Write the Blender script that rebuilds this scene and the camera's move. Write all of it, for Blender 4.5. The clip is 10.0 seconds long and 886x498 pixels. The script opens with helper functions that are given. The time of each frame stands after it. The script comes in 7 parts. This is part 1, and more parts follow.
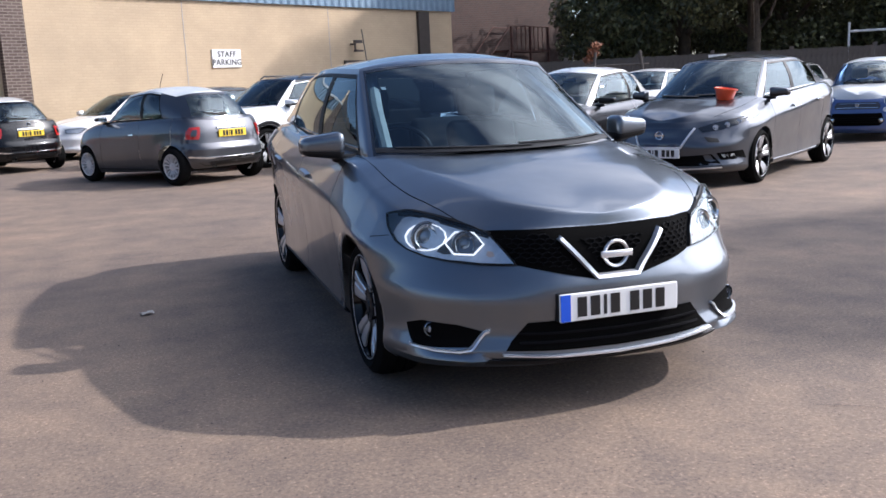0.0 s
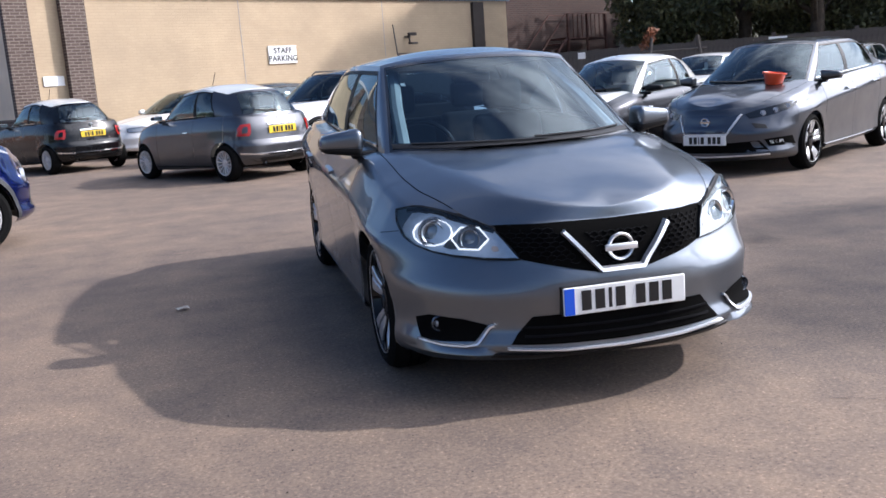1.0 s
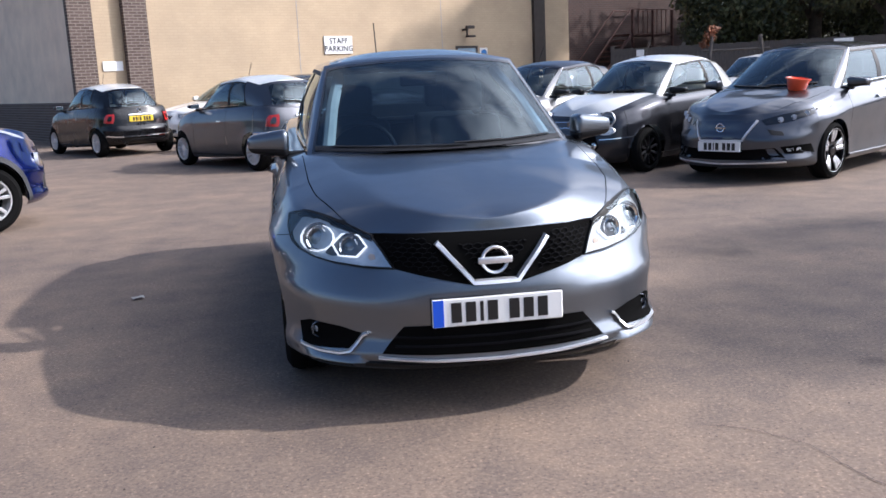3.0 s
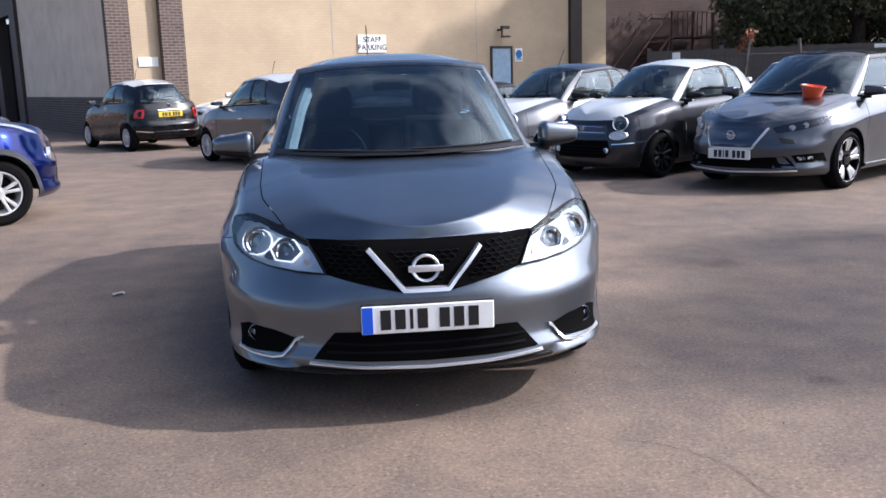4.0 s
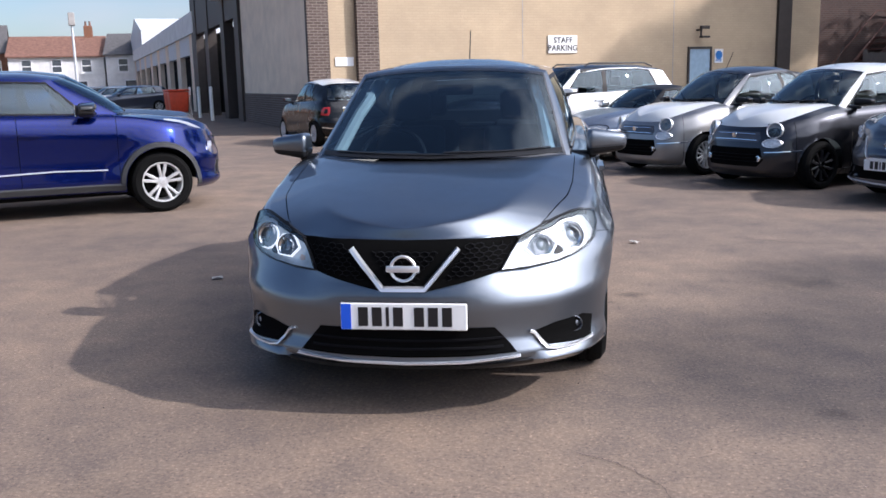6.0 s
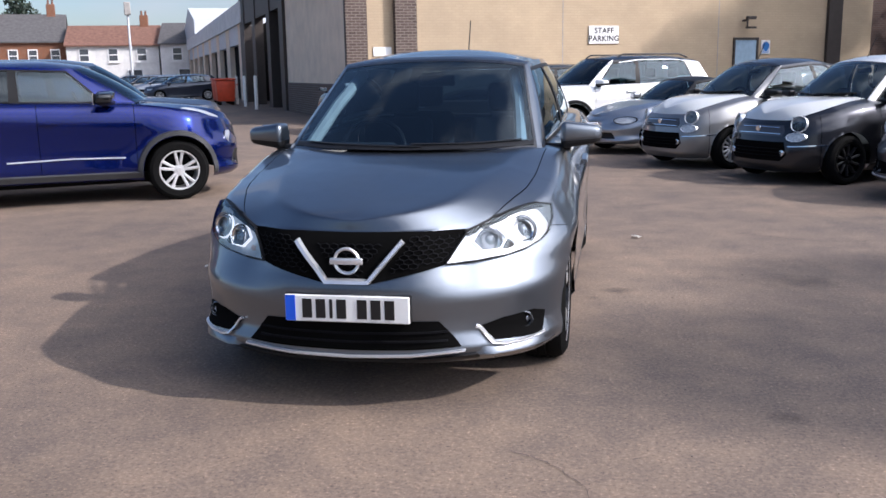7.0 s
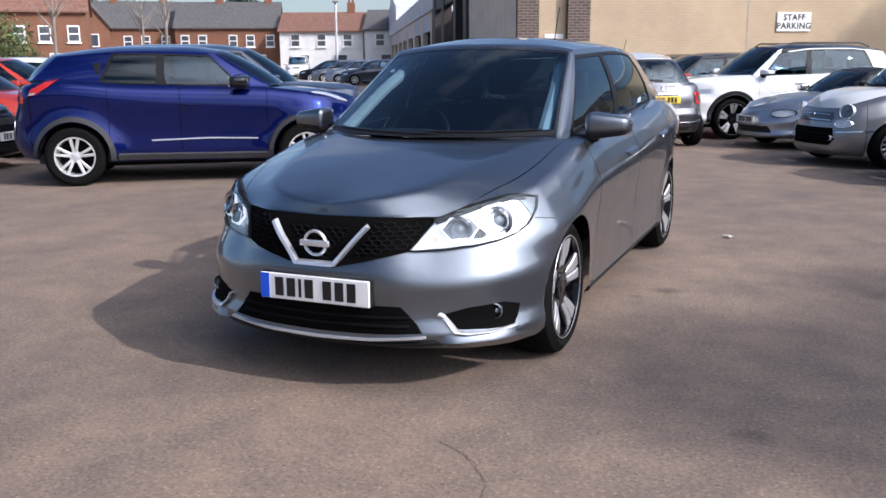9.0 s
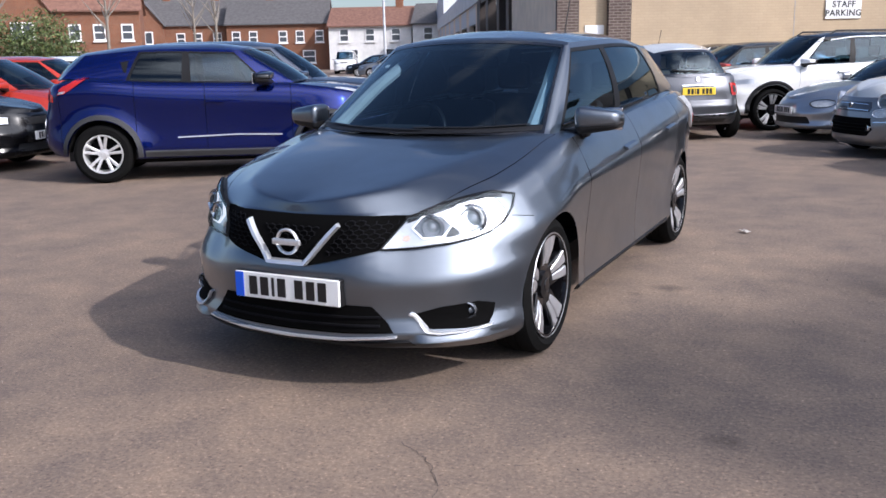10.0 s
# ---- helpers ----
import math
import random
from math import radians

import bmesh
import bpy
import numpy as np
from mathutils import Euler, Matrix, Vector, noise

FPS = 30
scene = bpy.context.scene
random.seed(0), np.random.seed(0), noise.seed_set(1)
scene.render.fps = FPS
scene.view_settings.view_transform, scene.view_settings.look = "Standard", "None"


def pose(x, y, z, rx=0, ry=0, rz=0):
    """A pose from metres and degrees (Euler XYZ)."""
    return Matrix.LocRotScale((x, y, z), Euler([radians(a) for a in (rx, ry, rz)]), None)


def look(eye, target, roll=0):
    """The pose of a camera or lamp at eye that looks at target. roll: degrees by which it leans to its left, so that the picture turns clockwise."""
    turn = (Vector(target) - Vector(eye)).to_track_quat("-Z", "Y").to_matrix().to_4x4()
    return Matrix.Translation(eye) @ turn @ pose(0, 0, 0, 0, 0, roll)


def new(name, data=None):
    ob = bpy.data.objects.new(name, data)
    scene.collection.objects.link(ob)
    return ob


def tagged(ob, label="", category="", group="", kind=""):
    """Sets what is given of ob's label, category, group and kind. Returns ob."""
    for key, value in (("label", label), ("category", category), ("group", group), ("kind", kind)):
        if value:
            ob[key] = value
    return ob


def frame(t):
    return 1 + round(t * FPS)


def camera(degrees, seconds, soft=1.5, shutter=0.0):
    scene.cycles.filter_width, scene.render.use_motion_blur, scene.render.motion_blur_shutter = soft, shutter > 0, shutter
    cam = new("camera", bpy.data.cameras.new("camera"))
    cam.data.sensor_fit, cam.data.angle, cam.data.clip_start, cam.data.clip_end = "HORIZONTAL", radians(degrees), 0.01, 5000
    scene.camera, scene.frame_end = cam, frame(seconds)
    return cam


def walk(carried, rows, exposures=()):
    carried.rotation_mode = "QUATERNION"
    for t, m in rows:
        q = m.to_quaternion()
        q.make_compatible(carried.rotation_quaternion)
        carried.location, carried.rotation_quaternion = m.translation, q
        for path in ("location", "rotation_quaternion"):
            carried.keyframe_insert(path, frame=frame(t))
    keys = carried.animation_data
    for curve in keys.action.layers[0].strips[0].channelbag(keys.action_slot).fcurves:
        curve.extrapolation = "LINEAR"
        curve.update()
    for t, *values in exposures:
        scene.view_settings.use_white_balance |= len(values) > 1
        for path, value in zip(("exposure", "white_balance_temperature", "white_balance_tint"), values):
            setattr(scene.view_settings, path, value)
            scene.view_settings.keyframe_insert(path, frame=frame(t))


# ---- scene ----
cam = camera(52.1, 10.0, 1.6)
PATH = [
    (0, (-1.637, -3.161, 1.306), (-1.081, -1.273, 0.952), -2.6),
    (0.5, (-1.57, -3.177, 1.312), (-1.024, -1.285, 0.959), -3.7),
    (1, (-1.42, -3.259, 1.32), (-1.002, -1.338, 0.953), -4.1),
    (1.5, (-1.23, -3.323, 1.33), (-0.803, -1.414, 0.912), -3.7),
    (2, (-1.075, -3.347, 1.333), (-0.724, -1.412, 0.966), -3.1),
    (2.5, (-0.881, -3.366, 1.343), (-0.524, -1.437, 0.955), -2.0),
    (2.7, (-0.791, -3.373, 1.339), (-0.477, -1.434, 0.959), -2.7),
    (3.8, (-0.29, -3.41, 1.348), (-0.115, -1.453, 0.974), -1.4),
    (4, (-0.216, -3.428, 1.359), (-0.05, -1.471, 0.984), -1.8),
    (4.5, (0.04, -3.52, 1.368), (0.074, -1.56, 0.97), -0.3),
    (5, (0.255, -3.483, 1.356), (0.154, -1.525, 0.964), -1.2),
    (5.5, (0.452, -3.485, 1.37), (0.28, -1.528, 0.997), -0.9),
    (5.7, (0.559, -3.513, 1.37), (0.333, -1.559, 1.01), -1.3),
    (6.8, (1.031, -3.429, 1.371), (0.645, -1.506, 0.982), -0.4),
    (7, (1.12, -3.399, 1.366), (0.716, -1.477, 0.983), -1.0),
    (7.5, (1.382, -3.352, 1.351), (0.835, -1.465, 0.976), -1.4),
    (8, (1.59, -3.262, 1.347), (0.994, -1.393, 0.955), -1.2),
    (8.5, (1.776, -3.165, 1.363), (1.123, -1.316, 0.973), -0.3),
    (9, (2.003, -3.118, 1.358), (1.195, -1.334, 0.953), -0.4),
    (9.5, (2.166, -3.026, 1.355), (1.293, -1.279, 0.922), -1.0),
    (10, (2.271, -2.927, 1.364), (1.362, -1.195, 0.946), -1.2),
]
walk(cam, [(t, look(eye, target, roll)) for t, eye, target, roll in PATH], [(0.0, 0.28, 6050, 16), (5.0, 0.25, 6000, 17), (7.0, 0.12, 6100, 17), (10.0, 0.05, 6050, 17)])

# ---- light: clear autumn daylight, sun from the car's left flank ----
SUN_TO = Vector((0.985, -0.10, 0.70)).normalized()
world = bpy.data.worlds.new("sky")
scene.world = world
world.use_nodes = True
wn = world.node_tree.nodes
sky = wn.new("ShaderNodeTexSky")
sky.sky_type = "NISHITA"
sky.sun_disc = False
sky.sun_elevation = math.asin(SUN_TO.z)
sky.sun_rotation = math.atan2(SUN_TO.x, SUN_TO.y)
sky.air_density, sky.dust_density, sky.ozone_density = 1.0, 1.2, 3.0
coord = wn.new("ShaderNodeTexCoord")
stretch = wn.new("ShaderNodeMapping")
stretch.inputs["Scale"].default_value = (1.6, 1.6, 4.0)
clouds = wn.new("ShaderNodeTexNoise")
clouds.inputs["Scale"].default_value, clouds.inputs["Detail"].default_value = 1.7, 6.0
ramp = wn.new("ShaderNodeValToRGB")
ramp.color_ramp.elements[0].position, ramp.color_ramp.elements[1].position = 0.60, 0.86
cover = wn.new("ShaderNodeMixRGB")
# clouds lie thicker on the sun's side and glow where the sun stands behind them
# this bright bank, out of view, is added to lift reflections in the paintwork
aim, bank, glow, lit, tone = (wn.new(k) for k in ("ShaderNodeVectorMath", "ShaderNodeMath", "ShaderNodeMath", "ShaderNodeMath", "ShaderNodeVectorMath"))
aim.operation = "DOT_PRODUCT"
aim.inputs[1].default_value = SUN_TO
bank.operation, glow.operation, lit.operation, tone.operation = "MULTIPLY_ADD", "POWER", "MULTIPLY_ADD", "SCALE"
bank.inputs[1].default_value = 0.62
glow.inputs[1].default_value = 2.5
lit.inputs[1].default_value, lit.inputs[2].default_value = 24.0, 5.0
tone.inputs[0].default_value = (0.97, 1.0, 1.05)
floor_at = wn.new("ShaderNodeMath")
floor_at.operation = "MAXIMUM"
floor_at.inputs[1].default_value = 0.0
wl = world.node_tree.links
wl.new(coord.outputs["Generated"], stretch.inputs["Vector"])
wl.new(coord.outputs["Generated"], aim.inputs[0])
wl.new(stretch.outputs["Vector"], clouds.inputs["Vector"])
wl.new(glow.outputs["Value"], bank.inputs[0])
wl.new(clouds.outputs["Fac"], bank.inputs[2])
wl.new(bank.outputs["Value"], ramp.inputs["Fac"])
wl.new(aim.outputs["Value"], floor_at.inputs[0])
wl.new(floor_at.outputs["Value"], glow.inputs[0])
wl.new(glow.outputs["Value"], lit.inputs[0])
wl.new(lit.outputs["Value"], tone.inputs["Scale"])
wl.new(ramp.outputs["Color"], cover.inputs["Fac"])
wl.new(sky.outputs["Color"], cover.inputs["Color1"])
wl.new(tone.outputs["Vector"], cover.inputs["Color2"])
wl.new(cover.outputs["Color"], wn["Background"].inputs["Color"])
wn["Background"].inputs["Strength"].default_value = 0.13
sun = new("sun", bpy.data.lights.new("sun", "SUN"))
sun.data.energy, sun.data.angle, sun.data.color = 4.6, radians(1.1), (1.0, 0.94, 0.85)
sun.matrix_world = look(SUN_TO * 50, (0, 0, 0))

# ---- materials ----
def material(name):
    m = bpy.data.materials.new(name)
    m.use_nodes = True
    return m, m.node_tree.nodes, m.node_tree.links, m.node_tree.nodes["Principled BSDF"]


def object_noise(nodes, links, scale, detail=4.0, rough=0.6):
    tc, n = nodes.new("ShaderNodeTexCoord"), nodes.new("ShaderNodeTexNoise")
    n.inputs["Scale"].default_value, n.inputs["Detail"].default_value, n.inputs["Roughness"].default_value = scale, detail, rough
    links.new(tc.outputs["Object"], n.inputs["Vector"])
    return n


def ramp_of(nodes, links, source, stops):
    r = nodes.new("ShaderNodeValToRGB")
    e = r.color_ramp.elements
    while len(e) < len(stops):
        e.new(0.5)
    for slot, (at, colour) in zip(e, stops):
        slot.position, slot.color = at, (*colour, 1)
    links.new(source, r.inputs["Fac"])
    return r


def plain(name, colour, rough=0.5, metal=0.0, vary=0.12, scale=6.0, bump=0.0, coat=0.0, spec=0.5):
    """A surface of one colour with soft mottling and fine relief."""
    m, nodes, links, b = material(name)
    n = object_noise(nodes, links, scale)
    lo, hi = [max(0.0, c * (1 - vary)) for c in colour], [min(1.0, c * (1 + vary)) for c in colour]
    r = ramp_of(nodes, links, n.outputs["Fac"], [(0.3, lo), (0.7, hi)])
    links.new(r.outputs["Color"], b.inputs["Base Color"])
    b.inputs["Roughness"].default_value, b.inputs["Metallic"].default_value = rough, metal
    b.inputs["Coat Weight"].default_value, b.inputs["Coat Roughness"].default_value = coat, 0.04
    b.inputs["Specular IOR Level"].default_value = spec
    if bump:
        f = object_noise(nodes, links, scale * 14)
        bp = nodes.new("ShaderNodeBump")
        bp.inputs["Strength"].default_value, bp.inputs["Distance"].default_value = bump, 0.01
        links.new(f.outputs["Fac"], bp.inputs["Height"])
        links.new(bp.outputs["Normal"], b.inputs["Normal"])
    return m


def car_paint(name, colour, metal=0.55, rough=0.32, coat=1.0):
    """Metallic flake under a clear coat, with a trace of road film."""
    m, nodes, links, b = material(name)
    flake = object_noise(nodes, links, 900.0, 1.0)
    film = object_noise(nodes, links, 2.5, 5.0)
    r = ramp_of(nodes, links, flake.outputs["Fac"], [(0.3, [c * 0.86 for c in colour]), (0.7, [min(1, c * 1.14) for c in colour])])
    links.new(r.outputs["Color"], b.inputs["Base Color"])
    rr = ramp_of(nodes, links, film.outputs["Fac"], [(0.3, [rough * 0.85] * 3), (0.7, [rough * 1.2] * 3)])
    links.new(rr.outputs["Color"], b.inputs["Roughness"])
    b.inputs["Metallic"].default_value = metal
    b.inputs["Specular IOR Level"].default_value = 0.25
    b.inputs["Coat Weight"].default_value, b.inputs["Coat Roughness"].default_value = coat, 0.03
    return m


def tinted_glass(name, tint, low=0.06):
    m, nodes, links, b = material(name)
    nodes.remove(b)
    clear, gloss, mix, f = (nodes.new(k) for k in ("ShaderNodeBsdfTransparent", "ShaderNodeBsdfGlossy", "ShaderNodeMixShader", "ShaderNodeFresnel"))
    clear.inputs["Color"].default_value = (*tint, 1)
    gloss.inputs["Roughness"].default_value = 0.015
    gloss.inputs["Color"].default_value = (0.84, 0.96, 1.0, 1)
    f.inputs["IOR"].default_value = 1.5 + low
    links.new(f.outputs["Fac"], mix.inputs["Fac"])
    links.new(clear.outputs["BSDF"], mix.inputs[1])
    links.new(gloss.outputs["BSDF"], mix.inputs[2])
    links.new(mix.outputs["Shader"], nodes["Material Output"].inputs["Surface"])
    return m


def asphalt(name):
    m, nodes, links, b = material(name)
    big, mid, grit = object_noise(nodes, links, 0.35, 6.0), object_noise(nodes, links, 2.2, 8.0, 0.7), object_noise(nodes, links, 48.0, 5.0, 0.8)
    base = ramp_of(nodes, links, grit.outputs["Fac"], [(0.26, (0.112, 0.083, 0.065)), (0.52, (0.182, 0.139, 0.112)), (0.76, (0.30, 0.240, 0.196))])
    stain = ramp_of(nodes, links, big.outputs["Fac"], [(0.32, (0.72, 0.72, 0.74)), (0.62, (1.12, 1.07, 1.0))])
    patch = ramp_of(nodes, links, mid.outputs["Fac"], [(0.3, (0.64, 0.65, 0.69)), (0.68, (1.19, 1.16, 1.08))])
    m1, m2 = nodes.new("ShaderNodeMixRGB"), nodes.new("ShaderNodeMixRGB")
    for mx, one, two in ((m1, base, stain), (m2, m1, patch)):
        mx.blend_type = "MULTIPLY"
        mx.inputs["Fac"].default_value = 1.0
        links.new(one.outputs["Color"], mx.inputs["Color1"])
        links.new(two.outputs["Color"], mx.inputs["Color2"])
    fleck = ramp_of(nodes, links, object_noise(nodes, links, 75.0, 2.0, 0.5).outputs["Fac"], [(0.30, (0.55, 0.53, 0.52)), (0.40, (1, 1, 1)), (0.61, (1, 1, 1)), (0.68, (1.6, 1.53, 1.44))])
    m3 = nodes.new("ShaderNodeMixRGB")
    m3.blend_type = "MULTIPLY"
    m3.inputs["Fac"].default_value = 1.0
    links.new(m2.outputs["Color"], m3.inputs["Color1"])
    links.new(fleck.outputs["Color"], m3.inputs["Color2"])
    last = m3
    for x, y, rx, ry, dark in ((1.05, 2.25, 0.13, 0.10, 0.45), (0.90, 2.05, 0.06, 0.05, 0.6), (2.2, 2.62, 0.30, 0.22, 0.6), (-1.2, 5.2, 0.5, 0.35, 0.8), (3.4, 3.6, 0.6, 0.4, 0.82), (-0.9, -0.9, 0.45, 0.25, 0.85), (1.75, 0.2, 0.10, 0.07, 0.65)):
        tc, mp, length = nodes.new("ShaderNodeTexCoord"), nodes.new("ShaderNodeMapping"), nodes.new("ShaderNodeVectorMath")
        mp.vector_type = "TEXTURE"
        mp.inputs["Location"].default_value, mp.inputs["Scale"].default_value = (x, y, 0), (rx, ry, 1)
        length.operation = "LENGTH"
        wob = nodes.new("ShaderNodeMath")
        wob.operation = "MULTIPLY_ADD"
        wob.inputs[1].default_value = 1.6
        links.new(tc.outputs["Object"], mp.inputs["Vector"])
        links.new(mp.outputs["Vector"], length.inputs[0])
        links.new(mid.outputs["Fac"], wob.inputs[0])
        links.new(length.outputs["Value"], wob.inputs[2])
        spot = ramp_of(nodes, links, wob.outputs["Value"], [(0.0, (dark, dark, dark)), (1.0, (1, 1, 1))])
        span = nodes.new("ShaderNodeMapRange")
        span.inputs["From Min"].default_value, span.inputs["From Max"].default_value = 0.9, 1.9
        links.new(wob.outputs["Value"], span.inputs["Value"])
        links.new(span.outputs["Result"], spot.inputs["Fac"])
        mx = nodes.new("ShaderNodeMixRGB")
        mx.blend_type = "MULTIPLY"
        mx.inputs["Fac"].default_value = 1.0
        links.new(last.outputs["Color"], mx.inputs["Color1"])
        links.new(spot.outputs["Color"], mx.inputs["Color2"])
        last = mx
    links.new(last.outputs["Color"], b.inputs["Base Color"])
    b.inputs["Roughness"].default_value = 0.85
    bp = nodes.new("ShaderNodeBump")
    bp.inputs["Strength"].default_value, bp.inputs["Distance"].default_value = 0.22, 0.006
    links.new(grit.outputs["Fac"], bp.inputs["Height"])
    links.new(bp.outputs["Normal"], b.inputs["Normal"])
    return m


def brickwork(name, one, two, mortar, width=0.225, height=0.075, joint=0.012, bump=0.5):
    """Brick courses laid along the object's x and z."""
    m, nodes, links, b = material(name)
    tc, swap, brick = nodes.new("ShaderNodeTexCoord"), nodes.new("ShaderNodeMapping"), nodes.new("ShaderNodeTexBrick")
    swap.inputs["Rotation"].default_value = (radians(-90), 0, 0)
    links.new(tc.outputs["Object"], swap.inputs["Vector"])
    links.new(swap.outputs["Vector"], brick.inputs["Vector"])
    for key, value in (("Scale", 1.0), ("Brick Width", width), ("Row Height", height), ("Mortar Size", joint), ("Mortar Smooth", 0.3), ("Bias", 0.0)):
        brick.inputs[key].default_value = value
    for key, value in (("Color1", one), ("Color2", two), ("Mortar", mortar)):
        brick.inputs[key].default_value = (*value, 1)
    stain = ramp_of(nodes, links, object_noise(nodes, links, 0.6, 6.0).outputs["Fac"], [(0.3, (0.86, 0.86, 0.87)), (0.65, (1.05, 1.05, 1.04))])
    mx = nodes.new("ShaderNodeMixRGB")
    mx.blend_type = "MULTIPLY"
    mx.inputs["Fac"].default_value = 1.0
    links.new(brick.outputs["Color"], mx.inputs["Color1"])
    links.new(stain.outputs["Color"], mx.inputs["Color2"])
    links.new(mx.outputs["Color"], b.inputs["Base Color"])
    b.inputs["Roughness"].default_value = 0.88
    bp = nodes.new("ShaderNodeBump")
    bp.inputs["Strength"].default_value, bp.inputs["Distance"].default_value, bp.invert = bump, 0.008, True
    links.new(brick.outputs["Fac"], bp.inputs["Height"])
    links.new(bp.outputs["Normal"], b.inputs["Normal"])
    return m


def leafy(name, dark, light):
    m, nodes, links, b = material(name)
    geo = nodes.new("ShaderNodeNewGeometry")
    r = ramp_of(nodes, links, geo.outputs["Random Per Island"], [(0.0, dark), (0.75, light), (1.0, [min(1, c * 1.5) for c in light])])
    links.new(r.outputs["Color"], b.inputs["Base Color"])
    b.inputs["Roughness"].default_value = 0.6
    b.inputs["Subsurface Weight"].default_value = 0.0
    return m


ASPHALT = asphalt("asphalt")
GREY_PAINT = car_paint("gunmetal_paint", (0.146, 0.166, 0.192), 1.0, 0.37)
DARK_GREY_PAINT = car_paint("dark_grey_paint", (0.030, 0.031, 0.037), 0.85, 0.32, 0.7)
SILVER_GREY_PAINT = car_paint("mid_grey_paint", (0.25, 0.247, 0.245), 0.85, 0.4)
STONE_GREY_PAINT = car_paint("stone_grey_paint", (0.085, 0.087, 0.096), 0.9, 0.38)
LEAF_PAINT = car_paint("slate_paint", (0.070, 0.077, 0.092), 0.95, 0.38)
BLACK_PAINT = car_paint("black_paint", (0.004, 0.004, 0.005), 0.0, 0.25, 0.4)
WHITE_PAINT = car_paint("white_paint", (0.80, 0.80, 0.79), 0.0, 0.35)
IVORY_PAINT = car_paint("ivory_paint", (0.62, 0.63, 0.62), 0.1, 0.35)
SILVER_PAINT = car_paint("silver_paint", (0.42, 0.44, 0.47), 0.9)
BLUE_PAINT = car_paint("blue_paint", (0.0010, 0.0085, 0.105), 0.75, 0.22, 0.7)
PALE_BLUE_PAINT = car_paint("pale_blue_paint", (0.06, 0.10, 0.24), 0.3)
RED_PAINT = car_paint("red_paint", (0.42, 0.035, 0.02), 0.3)
NAVY_PAINT = car_paint("navy_paint", (0.03, 0.04, 0.065), 0.4)
GLASS = tinted_glass("window_glass", (0.24, 0.40, 0.54), 0.18)
CITY_GLASS = tinted_glass("clear_window_glass", (0.78, 0.88, 0.90), 0.40)
DARK_GLASS = tinted_glass("privacy_glass", (0.045, 0.05, 0.055), 0.1)
CLEAR = tinted_glass("lamp_glass", (0.95, 0.96, 0.97))
SEAL_BLACK = plain("seal_black", (0.006, 0.006, 0.007), 0.5, spec=0.2)
BLACK_TRIM = plain("black_plastic", (0.008, 0.008, 0.009), 0.5, bump=0.1, spec=0.3)
GREY_TRIM = plain("grey_plastic", (0.026, 0.027, 0.030), 0.65, bump=0.15)
GLOSS_BLACK = plain("gloss_black", (0.006, 0.006, 0.007), 0.12, coat=0.6)
RUBBER = plain("tyre_rubber", (0.007, 0.007, 0.007), 0.9, bump=0.3, scale=12, spec=0.06)
ALLOY = plain("alloy", (0.62, 0.62, 0.62), 0.33, 0.5)
MACHINED = plain("machined_alloy", (0.62, 0.63, 0.65), 0.34, 0.85)
RIM_BLACK = plain("rim_black", (0.005, 0.005, 0.006), 0.08, spec=0.3)
DARK_ALLOY = plain("dark_alloy", (0.03, 0.03, 0.032), 0.35, 0.6)
CHROME = plain("chrome", (0.82, 0.83, 0.84), 0.08, 1.0, vary=0.03)
SATIN_CHROME = plain("satin_chrome", (0.76, 0.77, 0.79), 0.34, 0.75, vary=0.03)
LAMP_SILVER = plain("lamp_reflector", (0.58, 0.60, 0.63), 0.28, 0.55, vary=0.12, scale=45)
PALE_LAMP = plain("pale_lamp", (0.50, 0.53, 0.56), 0.22, 0.25, vary=0.3, scale=30, coat=0.6)
AMBER = plain("amber_lens", (0.66, 0.50, 0.42), 0.25)
TAIL_RED = plain("red_lens", (0.38, 0.016, 0.013), 0.15, coat=0.8)
IVORY_CLOTH = plain("ivory_cloth", (0.50, 0.47, 0.42), 0.8, bump=0.3)
CABIN = plain("cabin_cloth", (0.022, 0.023, 0.026), 0.85, bump=0.3)
PLATE_WHITE = plain("plate_white", (0.78, 0.78, 0.76), 0.4, vary=0.04)
PLATE_YELLOW = plain("plate_yellow", (0.80, 0.55, 0.04), 0.4, vary=0.04)
PLATE_BLUE = plain("plate_blue", (0.01, 0.09, 0.62), 0.4, vary=0.05)
PLATE_INK = plain("plate_ink", (0.008, 0.008, 0.009), 0.4)
BEIGE_BRICK = brickwork("buff_brick", (0.482, 0.372, 0.248), (0.46, 0.353, 0.234), (0.445, 0.343, 0.23), bump=0.2)
BROWN_BRICK = brickwork("brown_brick", (0.075, 0.05, 0.042), (0.12, 0.085, 0.07), (0.20, 0.165, 0.14))
RED_BRICK = brickwork("red_brick", (0.22, 0.078, 0.034), (0.15, 0.052, 0.026), (0.20, 0.13, 0.09))
RENDER_WHITE = plain("white_render", (0.72, 0.71, 0.69), 0.85, scale=1.5, bump=0.2)
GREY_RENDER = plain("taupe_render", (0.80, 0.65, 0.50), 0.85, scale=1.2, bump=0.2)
BLUE_STEEL = plain("blue_grey_steel", (0.17, 0.25, 0.33), 0.5, 0.1)
PALE_STEEL = plain("pale_cladding", (0.55, 0.57, 0.60), 0.5)
# near-black for liners and gaps; on the workshop bays it is painted shade
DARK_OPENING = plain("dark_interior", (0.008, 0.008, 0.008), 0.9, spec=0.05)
DARK_STEEL = plain("dark_brown_steel", (0.045, 0.035, 0.03), 0.6)
RUST = plain("rusty_steel", (0.10, 0.045, 0.035), 0.8, vary=0.4)
ROOF_SLATE = plain("slate_roof", (0.085, 0.08, 0.08), 0.7, scale=3, vary=0.25, bump=0.4)
